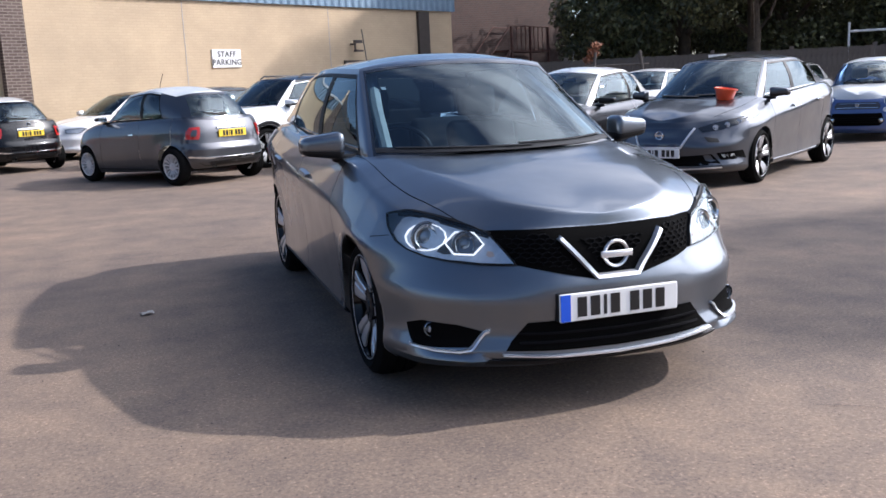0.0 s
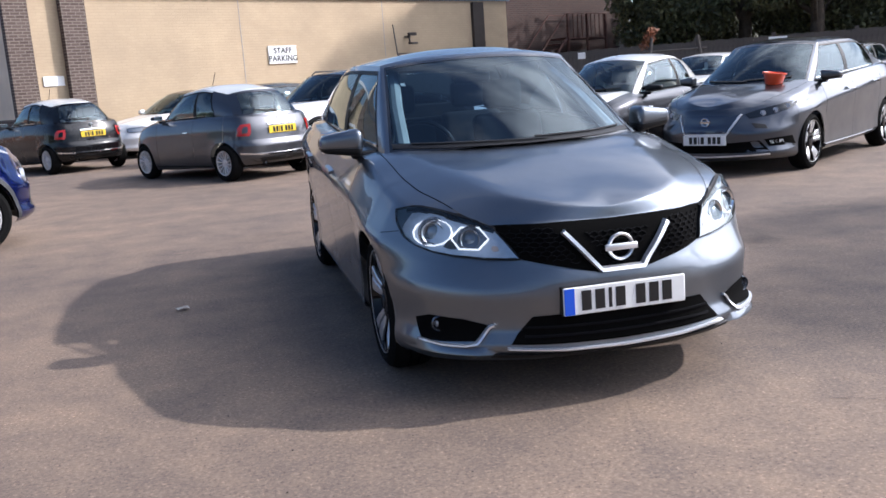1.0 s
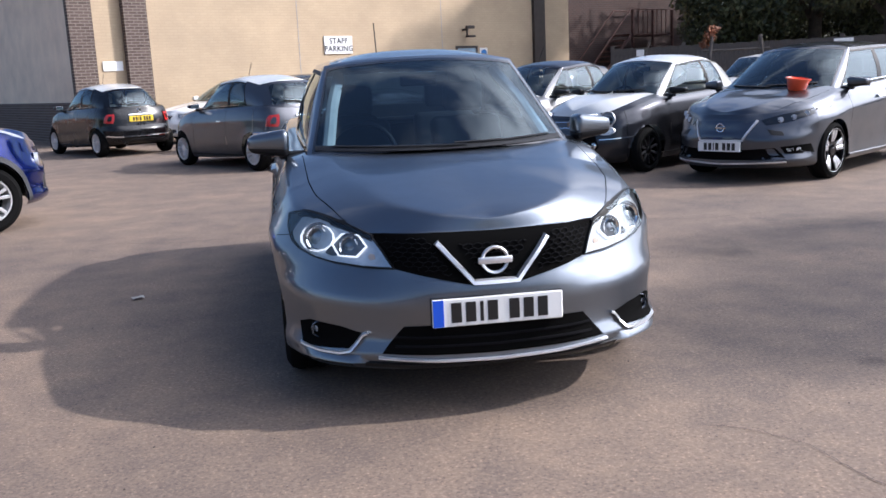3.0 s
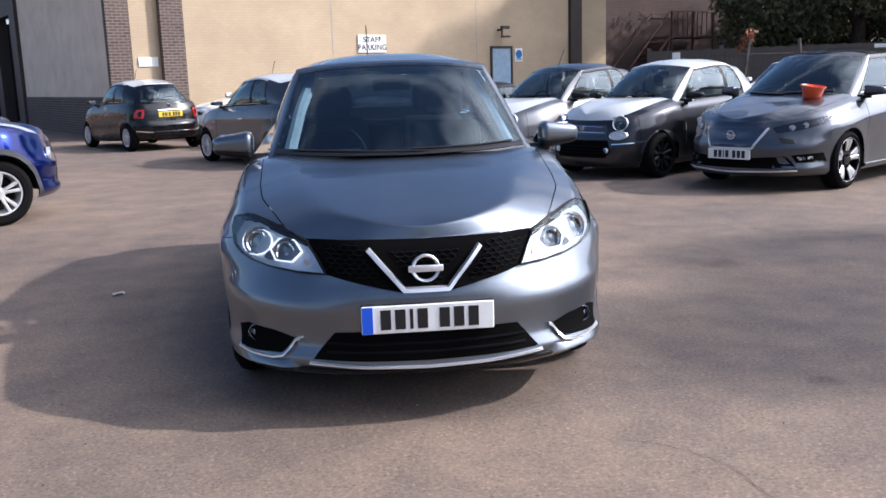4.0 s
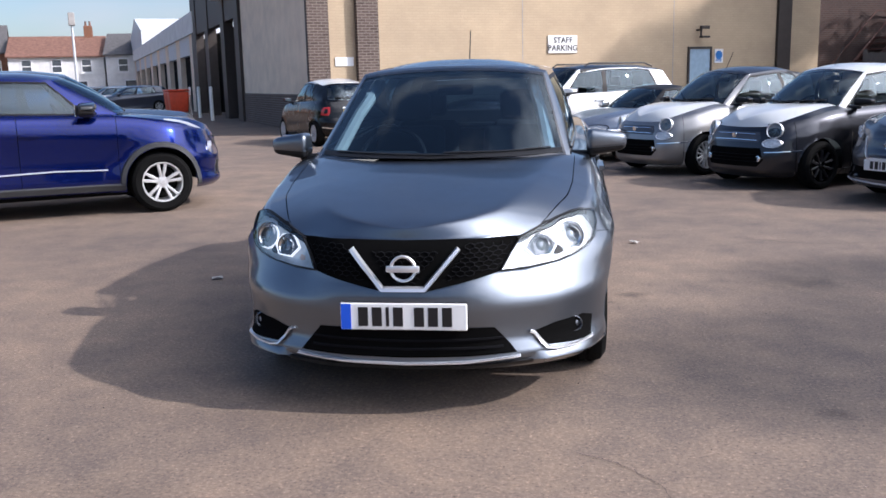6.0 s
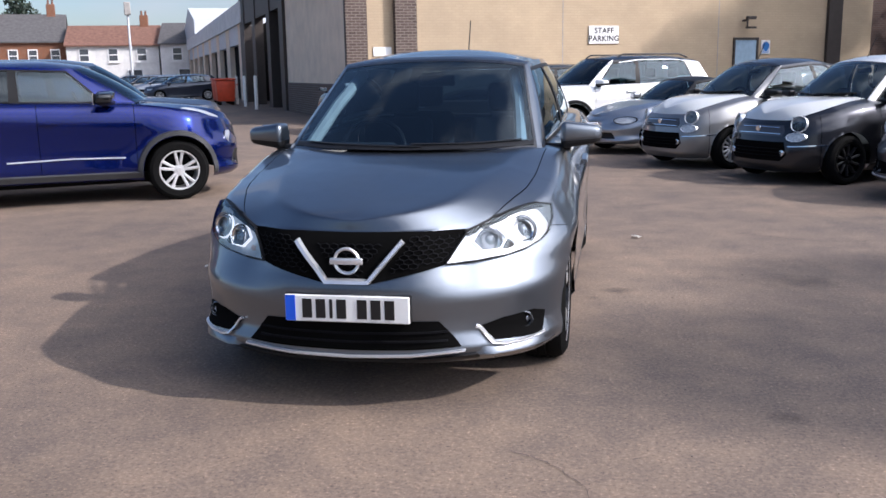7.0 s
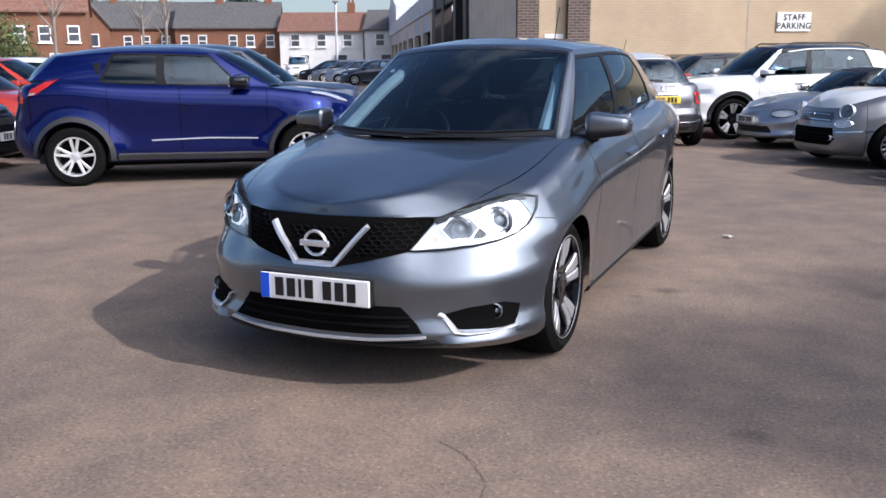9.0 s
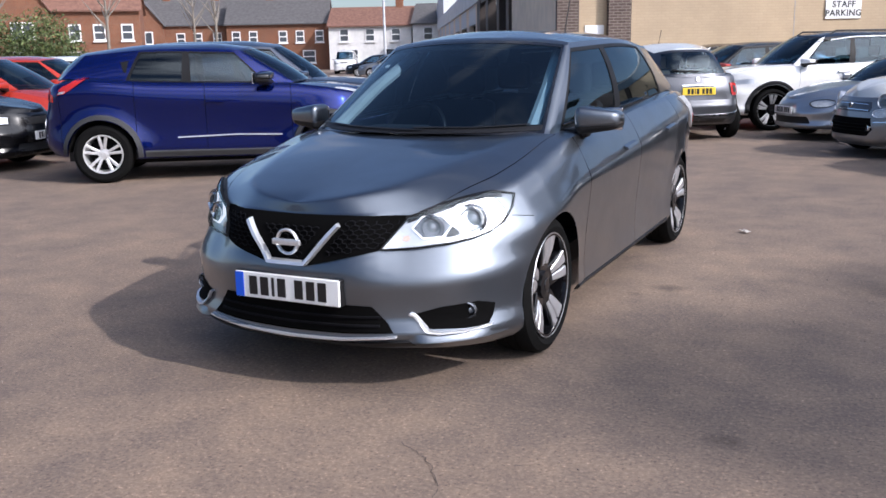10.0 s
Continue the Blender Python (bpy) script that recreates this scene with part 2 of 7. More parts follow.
ROOF_TILE = plain("clay_tiles", (0.17, 0.085, 0.06), 0.8, scale=3, vary=0.3, bump=0.5)
WHITE_GLOSS = plain("white_gloss", (0.80, 0.80, 0.79), 0.35, vary=0.04)
SIGN_BLUE = plain("sign_blue", (0.02, 0.16, 0.45), 0.4)
DOOR_BLUE = plain("pale_blue_door", (0.30, 0.42, 0.52), 0.5)
BIN_RED = plain("orange_red_plastic", (0.62, 0.07, 0.025), 0.5)
ORANGE_WRAP = plain("orange_plastic", (0.85, 0.10, 0.03), 0.3, coat=0.4)
FENCE_WOOD = plain("weathered_boards", (0.115, 0.098, 0.085), 0.9, scale=3, vary=0.3, bump=0.4)
BARK = plain("bark", (0.075, 0.055, 0.04), 0.95, scale=8, vary=0.35, bump=0.6)
DARK_LEAF = leafy("tree_leaves", (0.022, 0.026, 0.010), (0.105, 0.105, 0.042))
HEDGE_LEAF = leafy("hedge_leaves", (0.025, 0.045, 0.012), (0.09, 0.12, 0.035))
PINE_LEAF = leafy("conifer_leaves", (0.008, 0.016, 0.010), (0.025, 0.045, 0.025))
RUSTY_LEAF = leafy("autumn_leaves", (0.16, 0.06, 0.03), (0.38, 0.16, 0.08))
CONCRETE = plain("concrete", (0.34, 0.32, 0.30), 0.9, scale=3, bump=0.3)
WINDOW_DARK = plain("house_glass", (0.06, 0.07, 0.085), 0.1, coat=0.5)

# ---- mesh tools ----
from collections import defaultdict
from mathutils.bvhtree import BVHTree


def curve(*keys):
    """A smooth function through (t, value) keys that does not overshoot."""
    xs, ys = np.array([k[0] for k in keys], float), np.array([k[1] for k in keys], float)
    h = np.diff(xs)
    d = np.diff(ys) / h
    m = np.r_[d[0], [0.0 if a * b <= 0 else 2 * a * b / (a + b) for a, b in zip(d[:-1], d[1:])], d[-1]]

    def at(t):
        t = min(max(t, xs[0]), xs[-1])
        i = min(max(int(np.searchsorted(xs, t)) - 1, 0), len(h) - 1)
        u = (t - xs[i]) / h[i]
        return float((1 + 2 * u) * (1 - u) ** 2 * ys[i] + u * (1 - u) ** 2 * h[i] * m[i] + u * u * (3 - 2 * u) * ys[i + 1] + u * u * (u - 1) * h[i] * m[i + 1])

    return at


def faces_mesh(name, faces, angle=40, shift=(0, 0, 0)):
    """A mesh from faces given as corner points; corners that coincide are joined."""
    index, verts, polys = {}, [], []
    for f in faces:
        ids = []
        for p in f:
            key = (round(p[0], 4), round(p[1], 4), round(p[2], 4))
            if key not in index:
                index[key] = len(verts)
                verts.append((p[0] + shift[0], p[1] + shift[1], p[2] + shift[2]))
            if index[key] not in ids:
                ids.append(index[key])
        if len(ids) > 2:
            polys.append(ids)
    me = bpy.data.meshes.new(name)
    me.from_pydata(verts, [], polys)
    me.validate()
    me.polygons.foreach_set("use_smooth", [True] * len(me.polygons))
    me.set_sharp_from_angle(angle=radians(angle))
    me.update()
    return me


def relax(me, rounds):
    """Evens out a panel, its edges kept."""
    co = np.array([v.co for v in me.vertices])
    pairs = np.array([e.vertices[:] for e in me.edges])
    uses = defaultdict(int)
    for f in me.polygons:
        for k in f.edge_keys:
            uses[k] += 1
    rim = {i for k, n in uses.items() if n == 1 for i in k}
    free = np.array([i not in rim for i in range(len(co))])
    for _ in range(rounds):
        total, count = np.zeros_like(co), np.zeros(len(co))
        for a, b in ((0, 1), (1, 0)):
            np.add.at(total, pairs[:, a], co[pairs[:, b]])
            np.add.at(count, pairs[:, a], 1)
        co[free] = co[free] * 0.4 + 0.6 * (total[free] / count[free, None])
    me.vertices.foreach_set("co", co.ravel())
    me.update()
    return me


def part(name, data, mat, parent=None, label="", at=None):
    """One mesh object, under a thing or a part when parent is given. data: a mesh or a bmesh."""
    if isinstance(data, bmesh.types.BMesh):
        me = bpy.data.meshes.new(name)
        data.to_mesh(me)
        data.free()
    else:
        me = data
    if mat and not me.materials:
        me.materials.append(mat)
    ob = new(name, me)
    if parent:
        ob.parent = parent
    if at:
        ob.matrix_basis = at
    return tagged(ob, label)


def empty(name, m, label, category, group="", kind=""):
    ob = new(name)
    ob.empty_display_size = 0.3
    ob.matrix_basis = m
    return tagged(ob, label, category, group, kind)


def box(x0, x1, y0, y1, z0, z1, bevel=0.0, segments=2):
    bm = bmesh.new()
    bmesh.ops.create_cube(bm, size=1.0)
    for v in bm.verts:
        v.co = Vector(((x0 + x1) / 2 + v.co.x * (x1 - x0), (y0 + y1) / 2 + v.co.y * (y1 - y0), (z0 + z1) / 2 + v.co.z * (z1 - z0)))
    if bevel:
        bmesh.ops.bevel(bm, geom=bm.edges[:], offset=bevel, segments=segments, affect="EDGES", profile=0.5)
        for f in bm.faces:
            f.smooth = segments > 1
    return bm


def lathe(profile, n=36, axis="x", arc=(0.0, 360.0)):
    """Faces of a (radius, along) profile turned about an axis."""
    whole = abs(arc[1] - arc[0]) >= 360
    out = []
    turn = [radians(arc[0] + (arc[1] - arc[0]) * i / n) for i in range(n + 1)]

    def at(r, a, t):
        c, s = r * math.cos(t), r * math.sin(t)
        return (a, c, s) if axis == "x" else (c, a, s) if axis == "y" else (c, s, a)

    for i in range(n):
        t0, t1 = turn[i], turn[0] if whole and i == n - 1 else turn[i + 1]
        for (r0, a0), (r1, a1) in zip(profile, profile[1:]):
            out.append((at(r0, a0, t0), at(r0, a0, t1), at(r1, a1, t1), at(r1, a1, t0)))
    return out


def tube(points, radius, n=8):
    """Faces of a round bar along points."""
    out, rings = [], []
    pts = [Vector(p) for p in points]
    for i, p in enumerate(pts):
        d = (pts[min(i + 1, len(pts) - 1)] - pts[max(i - 1, 0)]).normalized()
        side = d.cross(Vector((0, 0, 1)) if abs(d.z) < 0.9 else Vector((1, 0, 0))).normalized()
        up = side.cross(d)
        r = radius[i] if isinstance(radius, (list, tuple)) else radius
        rings.append([p + r * (math.cos(2 * math.pi * k / n) * side + math.sin(2 * math.pi * k / n) * up) for k in range(n)])
    for a, b in zip(rings, rings[1:]):
        for k in range(n):
            out.append((a[k], a[(k + 1) % n], b[(k + 1) % n], b[k]))
    out += [tuple(reversed(rings[0])), tuple(rings[-1])]
    return out


def resample(points, step, closed=False):
    pts = [Vector(p) for p in points]
    if closed:
        pts.append(pts[0])
    out = []
    for a, b in zip(pts, pts[1:]):
        n = max(1, int(math.ceil((b - a).length / step)))
        out += [a.lerp(b, k / n) for k in range(n)]
    return out if closed else out + [pts[-1]]


class Skin:
    """The surface of a car, on which trim is laid."""

    def __init__(self, faces):
        verts, polys = [], []
        for f in faces:
            polys.append(list(range(len(verts), len(verts) + len(f))))
            verts += [Vector(p) for p in f]
        self.tree = BVHTree.FromPolygons(verts, polys)

    def cast(self, view, a, b):
        if view == "front":
            o, d = Vector((a, -3, b)), Vector((0, 1, 0))
        elif view == "rear":
            o, d = Vector((a, 9, b)), Vector((0, -1, 0))
        elif view == "left":
            o, d = Vector((3, a, b)), Vector((-1, 0, 0))
        elif view == "right":
            o, d = Vector((-3, a, b)), Vector((1, 0, 0))
        else:
            o, d = Vector((a, b, 4)), Vector((0, 0, -1))
        hit = self.tree.ray_cast(o, d)
        if view == "front" and hit[0] is not None and hit[0].y > 2.4:
            near = self.tree.find_nearest(Vector((a, 0.45, b)))
            return Vector(near[0]), d
        if hit[0] is None or hit[3] > 7:
            near = self.tree.find_nearest(o + d * 3.2)
            return Vector(near[0]), d
        return Vector(hit[0]), d

    def lay(self, view, ab, off):
        if view == "near":
            p, n = self.nearest(ab)
            return p + n * off
        p, d = self.cast(view, ab[0], ab[1])
        return p - d * off

    def nearest(self, at):
        """The place on the surface nearest to a point, and the outward normal there."""
        p, n = self.tree.find_nearest(Vector(at))[:2]
        out = Vector(p) - Vector((0, max(0.9, min(3.4, p.y)), 0.5))
        return Vector(p), Vector(n) if n.dot(out) > 0 else -Vector(n)

    def patch(self, view, poly, centre, off=0.006, depth=0.02, step=0.03, rings=5, dish=0.0):
        """Faces of a panel with that outline, standing off the surface; dish: how far its middle sinks."""
        edge, mid = resample(poly, step, True), Vector(centre)
        loops = []
        for k in range(rings):
            f = 1 - k / rings
            loops.append([self.lay(view, mid.lerp(p, f), off - (dish if f < 0.99 else 0)) for p in edge])
        out = []
        n = len(edge)
        for a, b in zip(loops, loops[1:]):
            out += [(a[i], a[(i + 1) % n], b[(i + 1) % n], b[i]) for i in range(n)]
        c = self.lay(view, mid, off - dish)
        out += [(loops[-1][i], loops[-1][(i + 1) % n], c) for i in range(n)]
        skirt = [self.lay(view, p, off - depth) for p in edge]
        out += [(skirt[i], skirt[(i + 1) % n], loops[0][(i + 1) % n], loops[0][i]) for i in range(n)]
        return out

    def ribbon(self, view, points, width, off=0.004, rise=0.008, step=0.03, closed=False):
        """Faces of a raised strip along a line."""
        line = resample(points, step, closed)
        rows, n = [], len(line)
        for i, p in enumerate(line):
            a, b = (line[i - 1], line[(i + 1) % n]) if closed else (line[max(i - 1, 0)], line[min(i + 1, n - 1)])
            d = (b - a).normalized()
            side = self.nearest(p)[1].cross(d).normalized() if view == "near" else Vector((-d.y, d.x))
            w = width[0] + (width[1] - width[0]) * i / max(1, n - 1) if isinstance(width, tuple) else width
            q = [p + side * w * k for k in (-0.5, -0.3, 0.3, 0.5)]
            rows.append([self.lay(view, t, o) for t, o in zip(q, (off - 0.012, off + rise, off + rise, off - 0.012))])
        pairs = list(zip(rows, rows[1:])) + ([(rows[-1], rows[0])] if closed else [])
        out = [(a[k], b[k], b[k + 1], a[k + 1]) for a, b in pairs for k in range(3)]
        if not closed:
            out += [tuple(rows[0]), tuple(reversed(rows[-1]))]
        return out


def flip(faces):
    """The same faces on the other flank."""
    return [tuple((-p[0], p[1], p[2]) for p in reversed(f)) for f in faces]

# ---- cars ----
def car_spec(**k):
    return k


HATCH = car_spec(
    length=4.39, axle=0.873, base=2.70, track=0.744, tyre=0.318, tyre_w=0.215, arch=0.342, half=0.884, flare=0.010,
    plan=[(0, 0), (0.3, 0.022), (0.5, 0.105), (0.66, 0.215), (0.772, 0.355), (0.842, 0.53), (0.872, 0.75), (0.88, 1.0), (0.884, 2.2), (0.88, 3.3), (0.86, 3.75), (0.80, 4.1), (0.66, 4.29), (0.4, 4.37), (0, 4.39)],
    bottom=curve((0, 0.19), (0.5, 0.17), (1.2, 0.19), (3.2, 0.2), (4.39, 0.27)),
    top=curve((0, 0.735), (0.1, 0.735), (0.2, 0.75), (0.36, 0.777), (0.5, 0.797), (0.9, 0.875), (1.3, 0.955), (2.0, 0.99), (3.0, 1.045), (3.8, 1.07), (4.39, 1.03)),
    crown=curve((0, 0.735), (0.05, 0.762), (0.14, 0.792), (0.3, 0.830), (0.6, 0.893), (0.85, 0.942), (1.12, 0.99), (4.39, 1.03)),
    front=curve((0, 0.07), (0.08, 0.005), (0.3, 0.012), (0.5, 0.0), (0.61, 0.003), (0.70, 0.024), (0.83, 0.036), (0.95, 0.062), (1, 0.085)),
    front_out=curve((0, 0.06), (0.05, 0.016), (0.11, -0.014), (0.16, -0.012), (0.215, 0.012), (0.30, 0.016), (0.40, 0.012), (0.47, 0.008), (0.515, 0.006), (0.55, 0.012), (0.62, 0.033), (0.68, 0.052), (0.75, 0.074), (0.83, 0.092), (0.93, 0.112), (1, 0.128)),
    side=curve((0, 0.070), (0.07, 0.030), (0.16, 0.034), (0.35, 0.026), (0.58, 0.008), (0.70, 0.0), (0.745, 0.0015), (0.785, 0.016), (0.86, 0.040), (0.93, 0.066), (1, 0.100)),
    shoulder=curve((0.5, 0.76), (1.2, 0.77), (2.2, 0.80), (3.3, 0.85), (4.1, 0.87)),
    rear=curve((0, 0.09), (0.2, 0.0), (0.5, 0.02), (0.7, 0.07), (1, 0.13)),
    cowl=1.32, cowl_mid=1.10, deck=4.02, deck_mid=4.12, bonnet_edge=0.86, seams=(0.60, 1.33, 2.30, 3.32, 4.0),
    low=dict(F=(1.02, 0.985), A=(0.685, 1.27, 0.970), M=(0.728, 1.03), D=(0.690, 3.93, 1.095), R=(4.22, 1.06)),
    high=dict(F=(1.87, 1.456), A=(0.545, 1.96, 1.420), M=(0.562, 1.445), D=(0.525, 3.72, 1.395), R=(3.92, 1.42)),
    peak=curve((1.87, 1.456), (2.3, 1.505), (2.9, 1.508), (3.92, 1.435)),
    screen=0.965, pillars=(0.05, 0.385, 0.425, 0.84), bow=0.03,
)
CITY = car_spec(
    length=3.57, axle=0.70, base=2.30, track=0.715, tyre=0.288, tyre_w=0.19, arch=0.32, half=0.812, flare=0.012,
    plan=[(0, 0), (0.28, 0.03), (0.48, 0.10), (0.62, 0.22), (0.715, 0.40), (0.775, 0.6), (0.805, 0.9), (0.812, 1.5), (0.812, 2.4), (0.785, 2.95), (0.71, 3.29), (0.55, 3.47), (0.3, 3.55), (0, 3.57)],
    bottom=curve((0, 0.15), (1.2, 0.16), (3.57, 0.25)),
    top=curve((0, 0.74), (0.15, 0.76), (0.3, 0.79), (0.6, 0.86), (1.0, 0.925), (1.6, 0.955), (2.6, 0.995), (3.2, 1.0), (3.57, 0.96)),
    crown=curve((0, 0.74), (0.12, 0.80), (0.3, 0.89), (0.6, 0.965), (0.95, 1.0), (3.57, 0.97)),
    front=curve((0, 0.08), (0.12, 0.0), (0.4, 0.0), (0.55, 0.02), (0.8, 0.06), (0.93, 0.10), (1, 0.14)),
    side=curve((0, 0.07), (0.12, 0.025), (0.4, 0.0), (0.7, 0.004), (0.85, 0.028), (0.95, 0.06), (1, 0.10)),
    rear=curve((0, 0.09), (0.15, 0.0), (0.42, 0.0), (0.5, 0.045), (0.75, 0.07), (1, 0.14)),
    cowl=1.16, cowl_mid=0.98, deck=3.2, deck_mid=3.36, bonnet_edge=0.82, seams=(0.36, 1.16, 2.24, 3.02),
    low=dict(F=(0.93, 0.985), A=(0.625, 1.15, 0.945), M=(0.70, 0.985), D=(0.61, 3.12, 0.99), R=(3.42, 0.965)),
    high=dict(F=(1.60, 1.425), A=(0.515, 1.71, 1.375), M=(0.535, 1.425), D=(0.47, 2.84, 1.325), R=(3.05, 1.375)),
    peak=curve((1.60, 1.43), (2.0, 1.488), (2.4, 1.484), (3.05, 1.39)),
    screen=0.95, pillars=(0.04, 0.53, 0.57, 0.80), bow=0.05, round=4.0,
)
SALOON_EV = dict(HATCH)
SALOON_EV.update(
    length=4.49, axle=0.98, base=2.70, track=0.775, arch=0.35, half=0.895,
    plan=[(0, 0), (0.25, 0.03), (0.48, 0.12), (0.64, 0.25), (0.76, 0.40), (0.835, 0.58), (0.875, 0.8), (0.89, 1.1), (0.895, 2.2), (0.885, 3.3), (0.86, 3.8), (0.78, 4.2), (0.62, 4.4), (0.35, 4.47), (0, 4.49)],
    top=curve((0, 0.76), (0.15, 0.77), (0.3, 0.80), (0.6, 0.86), (1.0, 0.925), (1.4, 0.985), (2.2, 1.03), (3.2, 1.09), (4.0, 1.12), (4.49, 1.05)),
    crown=curve((0, 0.76), (0.12, 0.80), (0.35, 0.87), (0.7, 0.95), (1.12, 1.03), (4.49, 1.06)),
    bottom=curve((0, 0.18), (1.2, 0.18), (4.49, 0.27)),
    low=dict(F=(1.0, 1.01), A=(0.70, 1.28, 0.985), M=(0.77, 1.06), D=(0.70, 4.0, 1.12), R=(4.28, 1.08)),
    high=dict(F=(1.88, 1.485), A=(0.535, 2.0, 1.45), M=(0.59, 1.475), D=(0.50, 3.86, 1.38), R=(4.02, 1.41)),
    peak=curve((1.88, 1.49), (2.3, 1.54), (2.9, 1.535), (4.02, 1.42)), deck=4.1, deck_mid=4.2, seams=(0.62, 1.36, 2.34, 3.36, 4.1),
)
CROSSOVER = dict(HATCH)
CROSSOVER.update(
    length=4.165, axle=0.80, base=2.59, track=0.775, tyre=0.335, tyre_w=0.22, arch=0.385, half=0.882, flare=0.052, flare_reach=0.24,
    plan=[(0, 0), (0.3, 0.03), (0.5, 0.10), (0.66, 0.22), (0.77, 0.38), (0.835, 0.55), (0.875, 0.8), (0.855, 1.3), (0.85, 2.2), (0.875, 3.2), (0.86, 3.6), (0.79, 3.9), (0.62, 4.06), (0.35, 4.12), (0, 4.135)],
    bottom=curve((0, 0.24), (1.2, 0.25), (3, 0.27), (4.135, 0.33)),
    top=curve((0, 0.86), (0.2, 0.89), (0.5, 0.97), (0.9, 1.04), (1.3, 1.085), (2.0, 1.105), (2.8, 1.13), (3.5, 1.18), (4.135, 1.10)),
    crown=curve((0, 0.86), (0.2, 0.93), (0.5, 1.02), (0.9, 1.075), (1.15, 1.09), (4.135, 1.1)),
    side=curve((0, 0.07), (0.10, 0.03), (0.35, 0.035), (0.55, 0.02), (0.72, 0.0), (0.86, 0.012), (0.94, 0.04), (1, 0.085)),
    cowl=1.22, cowl_mid=1.08, deck=3.84, deck_mid=3.9, seams=(0.42, 1.24, 2.22, 3.0, 3.84),
    low=dict(F=(1.02, 1.12), A=(0.68, 1.20, 1.09), M=(0.75, 1.125), D=(0.70, 3.80, 1.19), R=(3.98, 1.16)),
    high=dict(F=(1.70, 1.51), A=(0.51, 1.82, 1.475), M=(0.56, 1.50), D=(0.52, 3.56, 1.445), R=(3.68, 1.465)),
    peak=curve((1.70, 1.515), (2.2, 1.565), (2.8, 1.565), (3.68, 1.475)), pillars=(0.12, 0.45, 0.49, 0.73),
)
SUV = dict(CROSSOVER)
SUV.update(
    length=4.40, axle=0.87, base=2.636, tyre=0.352, arch=0.41, half=0.905, flare=0.012,
    plan=[(0, 0), (0.35, 0.02), (0.6, 0.09), (0.76, 0.22), (0.85, 0.42), (0.89, 0.7), (0.90, 1.2), (0.905, 2.2), (0.90, 3.5), (0.87, 3.95), (0.80, 4.2), (0.65, 4.34), (0.35, 4.39), (0, 4.40)],
    top=curve((0, 0.93), (0.2, 0.96), (0.6, 1.0), (1.2, 1.06), (2.0, 1.08), (3.0, 1.12), (3.9, 1.18), (4.40, 1.12)),
    crown=curve((0, 0.93), (0.2, 0.99), (0.6, 1.06), (1.2, 1.10), (4.40, 1.13)), bottom=curve((0, 0.27), (4.4, 0.32)),
    cowl=1.30, cowl_mid=1.12, deck=4.0, deck_mid=4.15, seams=(0.45, 1.32, 2.30, 3.28, 4.0),
    low=dict(F=(1.05, 1.09), A=(0.71, 1.28, 1.06), M=(0.78, 1.10), D=(0.74, 3.98, 1.18), R=(4.22, 1.15)),
    high=dict(F=(1.75, 1.57), A=(0.56, 1.86, 1.53), M=(0.61, 1.57), D=(0.56, 3.86, 1.49), R=(4.02, 1.53)),
    peak=curve((1.75, 1.575), (2.3, 1.63), (3.2, 1.63), (4.02, 1.54)), pillars=(0.06, 0.36, 0.40, 0.86),
)
ROADSTER = dict(HATCH)
ROADSTER.update(
    length=3.97, axle=0.80, base=2.265, track=0.735, tyre=0.29, arch=0.32, half=0.84,
    plan=[(0, 0), (0.25, 0.03), (0.45, 0.12), (0.6, 0.26), (0.71, 0.44), (0.79, 0.65), (0.83, 0.9), (0.835, 1.3), (0.84, 2.0), (0.84, 2.9), (0.81, 3.4), (0.72, 3.75), (0.5, 3.92), (0, 3.97)],
    bottom=curve((0, 0.17), (3.97, 0.24)),
    top=curve((0, 0.60), (0.2, 0.64), (0.6, 0.74), (1.0, 0.80), (1.5, 0.83), (2.5, 0.84), (3.4, 0.86), (3.97, 0.80)),
    crown=curve((0, 0.60), (0.2, 0.67), (0.6, 0.77), (1.2, 0.86), (3.97, 0.84)),
    cowl=1.35, cowl_mid=1.2, deck=2.95, deck_mid=2.95, seams=(0.5, 1.36, 2.45, 3.3),
    low=dict(F=(1.15, 0.855), A=(0.63, 1.35, 0.82), M=(0.70, 0.84), D=(0.62, 2.85, 0.86), R=(3.0, 0.86)),
    high=dict(F=(1.68, 1.175), A=(0.47, 1.78, 1.15), M=(0.50, 1.18), D=(0.42, 2.45, 1.12), R=(2.55, 1.13)),
    peak=curve((1.68, 1.18), (2.1, 1.23), (2.55, 1.15)), pillars=(0.08, 0.80, 0.84, 0.9),
)


def outline(keys, n=24):
    """Dense plan outline with arc length and outward normals, from the nose round one flank to the tail."""
    k = [(-keys[1][0], keys[1][1])] + list(keys) + [(-keys[-2][0], keys[-2][1])]
    pts = []
    for i in range(1, len(k) - 2):
        p0, p1, p2, p3 = (np.array(k[j], float) for j in (i - 1, i, i + 1, i + 2))
        for u in np.linspace(0, 1, n, endpoint=False):
            pts.append(0.5 * ((2 * p1) + (p2 - p0) * u + (2 * p0 - 5 * p1 + 4 * p2 - p3) * u * u + (3 * p1 - p0 - 3 * p2 + p3) * u**3))
    pts.append(np.array(keys[-1], float))
    pts = np.array(pts)
    arc = np.r_[0, np.cumsum(np.hypot(*np.diff(pts, axis=0).T))]
    d = np.gradient(pts, axis=0)
    nrm = np.stack([d[:, 1], -d[:, 0]], 1)
    return pts, arc, nrm / np.linalg.norm(nrm, axis=1)[:, None]


def y_front(S, p):
    return p[1] < 0.9


